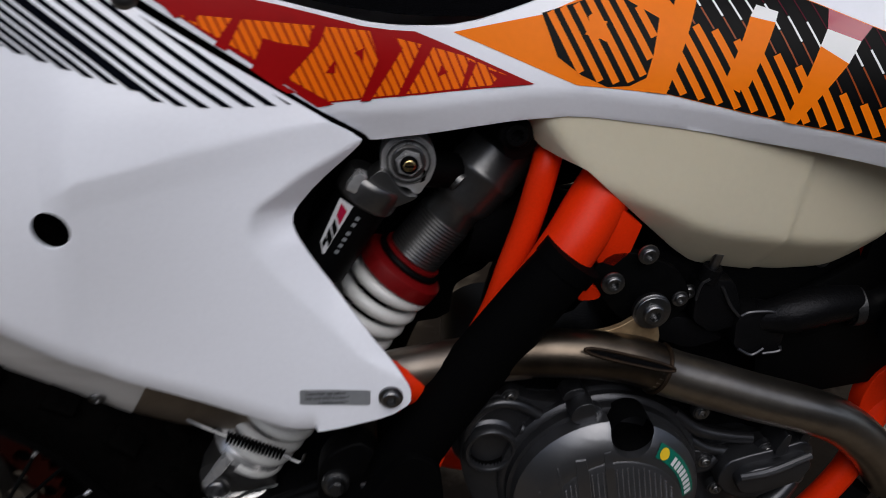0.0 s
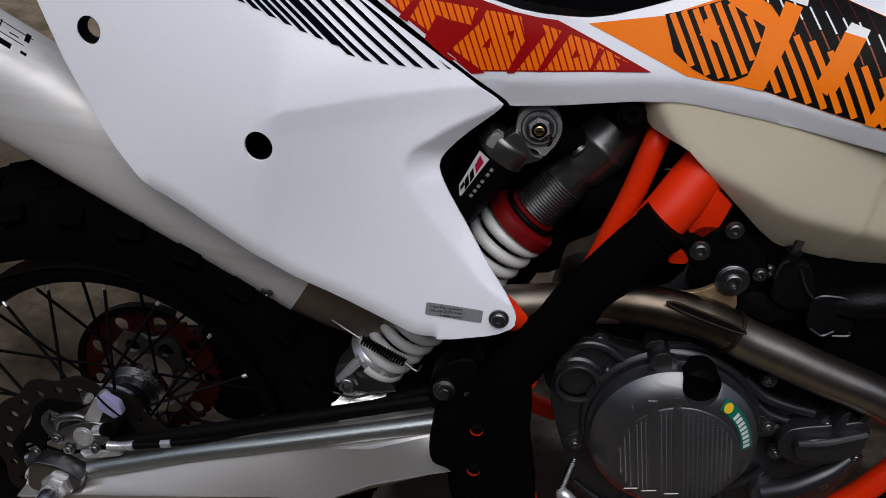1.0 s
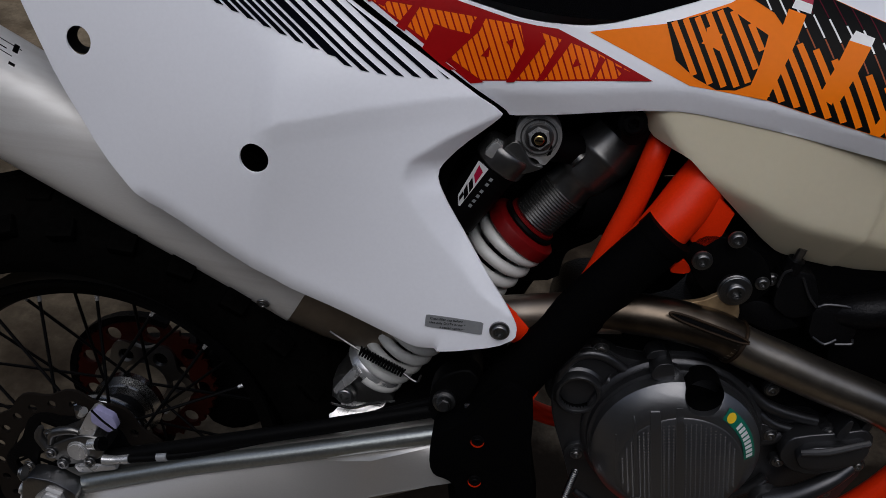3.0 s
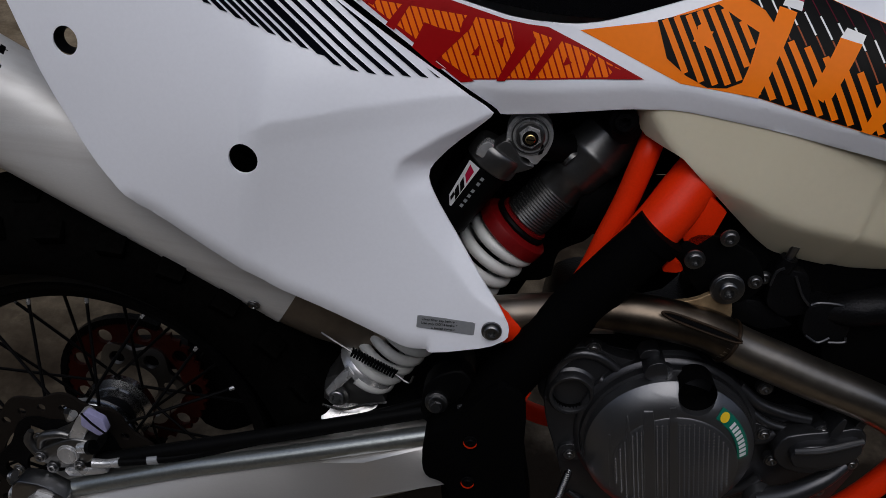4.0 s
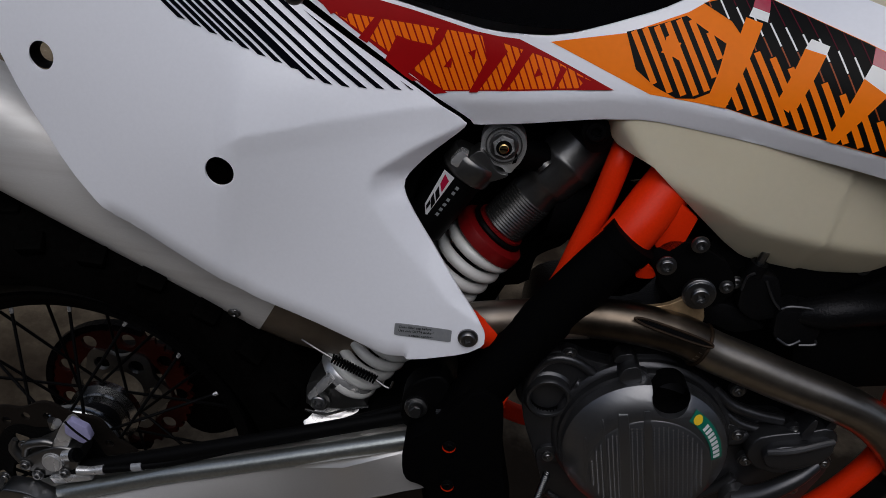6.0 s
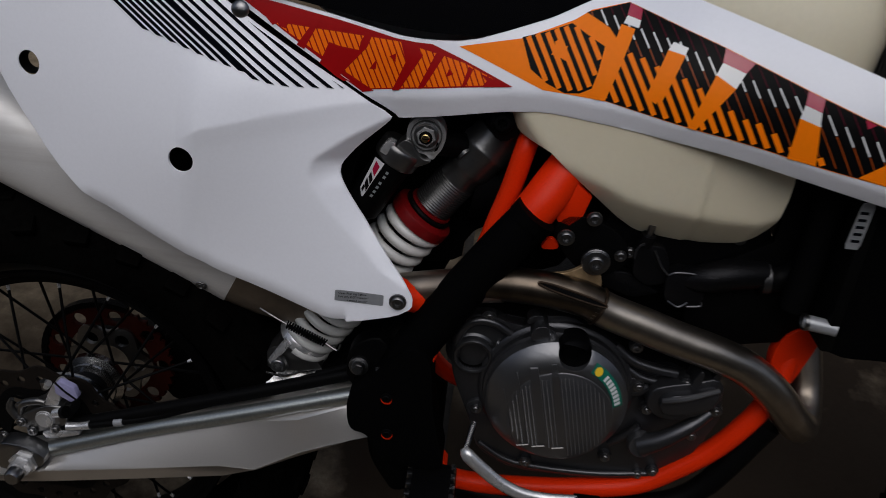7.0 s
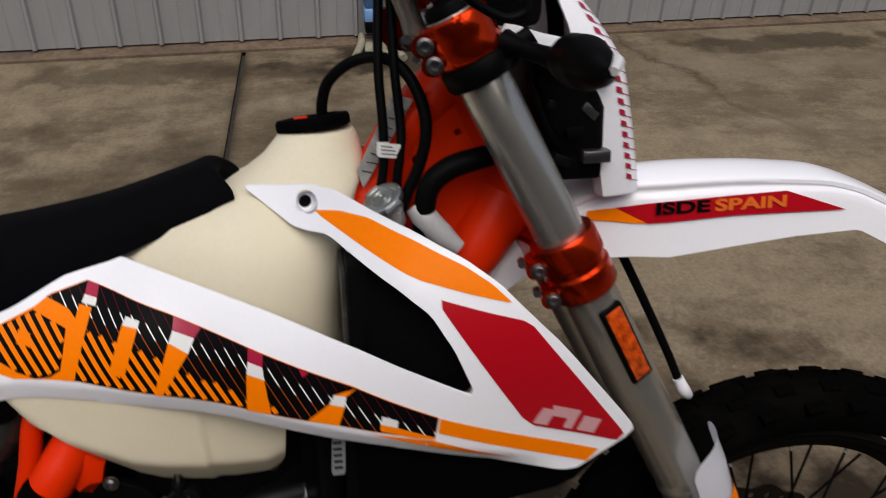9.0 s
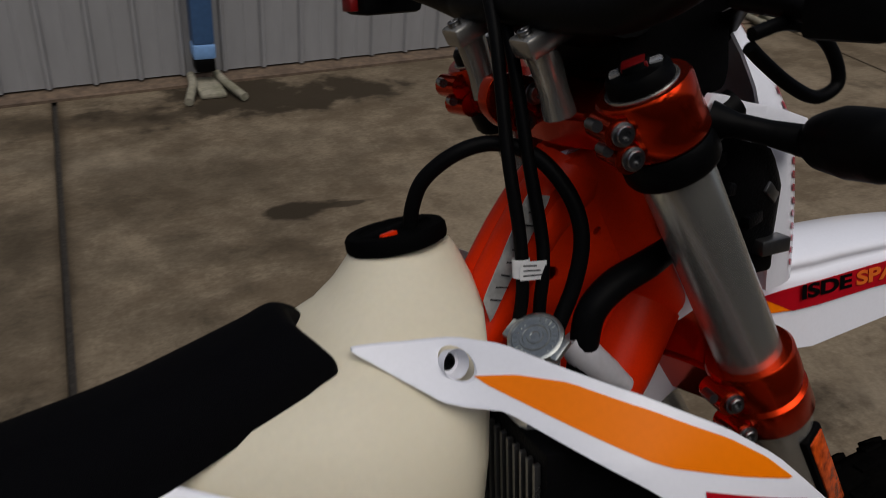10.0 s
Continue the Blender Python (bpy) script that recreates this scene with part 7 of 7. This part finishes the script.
    cal = part("brake_caliper", pad([(1.335, .375), (1.33, .41), (1.35, .44), (1.385, .445), (1.405, .42), (1.40, .38), (1.37, .36)], 0.03, 0.085, 0.008, 3), DARKMETAL, bike, "dark front brake caliper")
    part("caliper_shine", pad([(1.345, .385), (1.342, .405), (1.36, .43), (1.385, .428), (1.39, .40)], 0.026, 0.032, 0.002), ALU, cal)
    part("brake_line", tube([(1.195, .02, .930), (1.22, .02, .886), (1.255, .02, .818), (1.289, .02, .749), (1.308, .018, .705)], 0.0056, 5, 10), HOSE, bike, "black brake line behind the fender")
    part("line_guide", tube([(1.304, .017, .715), (1.312, .016, .698), (1.322, .022, .686)], [0.007, 0.009, 0.007], 4, 12), WHITE, bike)
    return axle


def fender_parts():
    middle = 0.033
    tops = [(1.03, .840), (1.06, .897), (1.10, .944), (1.16, .976), (1.205, .9875), (1.237, .9904), (1.294, .9913), (1.366, .9884), (1.42, .9832), (1.458, .9780), (1.498, .9648), (1.539, .9465), (1.582, .9233), (1.643, .8832), (1.72, .832), (1.76, .795)]
    edge = [(1.03, .81), (1.06, .86), (1.10, .888), (1.16, .900), (1.22, .8985), (1.26, .8962), (1.336, .9038), (1.4126, .9108), (1.49, .9135), (1.5, .9110), (1.5604, .8795), (1.615, .8642), (1.66, .845), (1.72, .80), (1.76, .765)]
    wide = [(1.03, .040), (1.10, .043), (1.20, .0440), (1.222, .0445), (1.262, .0490), (1.50, .0490), (1.60, .048), (1.66, .044), (1.72, .036), (1.76, .028)]
    xs = sorted(set([1.03 + 0.0122 * i for i in range(60)] + [p[0] for p in tops + edge]))
    smooth_top = spline([(a, 0, b) for a, b in tops], 6)
    crown = [float(np.interp(x, [q.x for q in smooth_top], [q.z for q in smooth_top])) for x in xs]
    skirt = [float(np.interp(x, [p[0] for p in edge], [p[1] for p in edge])) for x in xs]
    half = [float(np.interp(x, [p[0] for p in wide], [p[1] for p in wide])) for x in xs]
    flank = [(0.0, 1.0), (0.40, .93), (0.70, .885)]
    rings = []
    for x, c, k, w in zip(xs, crown, skirt, half):
        h = c - k
        prof = [(-1.0, 0.0), (-0.965, 0.20), (-0.93, 0.40), (-0.905, 0.57), (-0.885, 0.70), (-0.862, 0.73), (-0.81, 0.748), (-0.765, 0.775), (-0.748, 0.815), (-0.765, 0.850), (-0.800, 0.868), (-0.800, 0.885), (-0.775, 0.898), (-0.68, 0.925), (-0.50, 0.96), (-0.30, 0.985), (-0.10, 1.0)]
        half_ring = [(x, middle + w * a, k + h * b) for a, b in prof]
        rings.append(half_ring + [(p, 2 * middle - q, r) for p, q, r in half_ring[::-1]])
    bm = loft(rings, closed=False)
    bmesh.ops.recalc_face_normals(bm, faces=bm.faces)
    bmesh.ops.solidify(bm, geom=bm.faces[:], thickness=-0.003)
    fender = part("front_fender", bm, WHITE, bike, "white front fender with red lettered film", sharp=50)

    def side(x, z):
        w, c, k = (float(np.interp(x, xs, v)) for v in (half, crown, skirt))
        return middle - w * float(np.interp((z - k) / (c - k), [f[0] for f in flank], [f[1] for f in flank])) - 0.0035

    part("film_orange", film([[(1.160, .9460), (1.162, .9560), (1.1941, .9575), (1.236, .9376), (1.215, .9388), (1.19, .9425)]], side, 0.0016, 0.01), D_ORANGE, fender)
    red = part("film_red", film([[(1.1941, .9578), (1.2516, .9622), (1.33, .9650), (1.397, .9668), (1.4753, .9397), (1.40, .9410), (1.3347, .9415), (1.2333, .9374)]], side, 0.0020, 0.01), D_RED, fender, "red film with event lettering")
    for text, x, mat in (("ISDE", 1.2715, D_BLACK), ("SPAIN", 1.3545, D_TEXT)):
        ob = words(text, 0.0222, mat, "lettering", red, pose(x, side(x, .954) - 0.0032, .9545, 84, 0, 0), bold=0.0008)
        ob.scale = (1.5, 0.84, 1.0)


def mask_parts():
    rows = [(.985, 1.160, 1.216, .055), (1.02, 1.152, 1.210, .061), (1.06, 1.142, 1.202, .067), (1.10, 1.131, 1.193, .072), (1.125, 1.124, 1.187, .074), (1.145, 1.114, 1.172, .076), (1.165, 1.108, 1.156, .075), (1.19, 1.098, 1.134, .070), (1.22, 1.084, 1.112, .060), (1.245, 1.067, 1.094, .045)]
    across = [(0.0, 1.0), (0.16, .985), (0.36, .95), (0.56, .88), (0.72, .78), (0.86, .58), (0.96, .30), (1.0, 0.0)]

    def mask_at(s, z):
        """A point of the mask's shell: s runs from its rear edge to its middle."""
        xb, xc, w = (float(np.interp(z, [r[0] for r in rows], [r[i] for r in rows])) for i in (1, 2, 3))
        t, k = (float(np.interp(s, [i / 7 for i in range(8)], [a[j] for a in across])) for j in (0, 1))
        return Vector((xb + (xc - xb) * t + 0.007, 0.012 - w * k, z - 0.003))

    rings = []
    for row in rows:
        half = [mask_at(i / 7, row[0]) for i in range(8)]
        rings.append(half + [Vector((q.x, 0.024 - q.y, q.z)) for q in half[-2::-1]])
    bm = loft(rings, closed=False)
    bmesh.ops.recalc_face_normals(bm, faces=bm.faces)
    bmesh.ops.solidify(bm, geom=bm.faces[:], thickness=0.003)
    mask = part("headlight_mask", bm, WHITE, bike, "white headlight mask edged with red slanting ticks", sharp=35)
    back = []
    for z in (.985, 1.005, 1.03, 1.06, 1.09, 1.115):
        q = mask_at(0.0, z)
        back.append([q + Vector((0.001, 0.002, 0)), q + Vector((-0.003, 0.008, 0)), q + Vector((-0.003, 0.020, 0)), q + Vector((0.004, 0.026, 0))])
    bm = loft(back, closed=False)
    bmesh.ops.solidify(bm, geom=bm.faces[:], thickness=0.002)
    part("inner_flange", bm, WHITE, mask, "white inner flange of the mask")
    for k in range(19):
        z = 0.993 + 0.0118 * k
        if z > 1.2:
            break
        out = Vector((0.35, -0.94, 0)) * 0.0012
        for s0, s1, tall in ((0.40, 0.50, 0.0062), (0.50, 0.74, 0.0011)):
            lean = lambda s: z + 0.010 * (0.74 - s) / 0.34
            bm = loft([[mask_at(s, lean(s) + h) + out for h in (0.0, tall)] for s in (s0, (s0 + s1) / 2, s1)], closed=False)
            part("tick", bm, D_CRIMSON, mask)
    lamp = part("headlight", loft([rect_ring(1.10, 1.17, .055, 1.03, .5), rect_ring(1.085, 1.165, .065, 1.08, .5), rect_ring(1.08, 1.145, .06, 1.14, .5)]), DARKMETAL, bike, "dark headlight unit behind the mask")
    part("reflector_bowl", lathe([(0.0, 0.0), (0.03, 0.006), (0.05, 0.03)], (1.11, 0, 1.08), (1, 0, 0.2), 28), ALU, lamp)
    stay = [(1.0417, 1.1600), (1.0467, 1.1677), (1.0581, 1.1658), (1.080, 1.1584), (1.1199, 1.1489), (1.162, 1.1345), (1.161, 1.104), (1.1268, 1.118), (1.0832, 1.1303), (1.0606, 1.1409)]
    part("mask_stay", skin([rounded(stay, 1, 0.9)], lambda x, z: -0.094 + 0.20 * max(0, x - 1.06), 0.006, 0.008, 0.0015), WHITE, mask, "white stay arm of the mask")
    part("wiring_block", box((1.115, -.055, 1.005), (1.16, -.02, 1.04), 0.005), BLACK, lamp)
    part("connector", box((1.135, -.066, 1.025), (1.165, -.05, 1.038), 0.002), SHOCKMETAL, lamp, "grey wiring connector")
    for x, y, z, a, mat in ((1.105, -.058, 1.085, 12, DARKCAST), (1.125, -.060, 1.058, -8, DARKMETAL), (1.112, -.062, 1.03, 25, DARKCAST), (1.095, -.055, 1.11, -20, DARKMETAL), (1.14, -.06, 1.078, 40, SHOCKMETAL)):
        part("plug", box((-0.010, -0.005, -0.005), (0.010, 0.005, 0.005), 0.0015), mat, lamp).matrix_local = pose(x, y, z, 0, a, 15)
    for k in range(4):
        part("wire", tube([(1.08 + 0.012 * k, -.05, 1.12), (1.095 + 0.01 * k, -.058, 1.07), (1.12 + 0.008 * k, -.05, 1.03)], 0.0035, 5, 8), HOSE, lamp)
    ind = part("turn_signal", tube([(1.084, -.140, 1.1385), (1.086, -.150, 1.1400), (1.088, -.170, 1.1430), (1.090, -.195, 1.1445), (1.0915, -.220, 1.1440), (1.092, -.238, 1.1430)], [0.011, 0.019, 0.0245, 0.0240, 0.0165, 0.005], 6, 22, flat=0.9), BLACK, bike, "black turn signal with clear lens")
    part("stem", tube([(1.045, -.095, 1.150), (1.056, -.108, 1.1475), (1.070, -.122, 1.1435), (1.085, -.142, 1.1390)], [0.014, 0.0085, 0.0085, 0.011], 5, 12), BLACK, ind)
    part("lens", tube([(1.104, -.208, 1.152), (1.103, -.226, 1.149), (1.095, -.2395, 1.144)], [0.004, 0.0055, 0.004], 4, 12), D_LIGHT, ind, "pale clear lens rim")


radiator_parts()
front_end()
fender_parts()
mask_parts()

# the side stand on the far side carries the lean
stand = part("side_stand", tube([(.50, .12, .36), (.50, .17, .22), (.50, .205, .06), (.50, .21, .052)], [0.013, 0.012, 0.011, 0.011], 4, 12), DARKMETAL, bike, "dark steel side stand on the far side")
part("stand_foot", lathe([(0.0, 0.0), (0.026, 0.0), (0.028, 0.006), (0.0, 0.009)], (.50, .215, .0485), (0, -0.2164, 0.976), 20), DARKMETAL, stand)
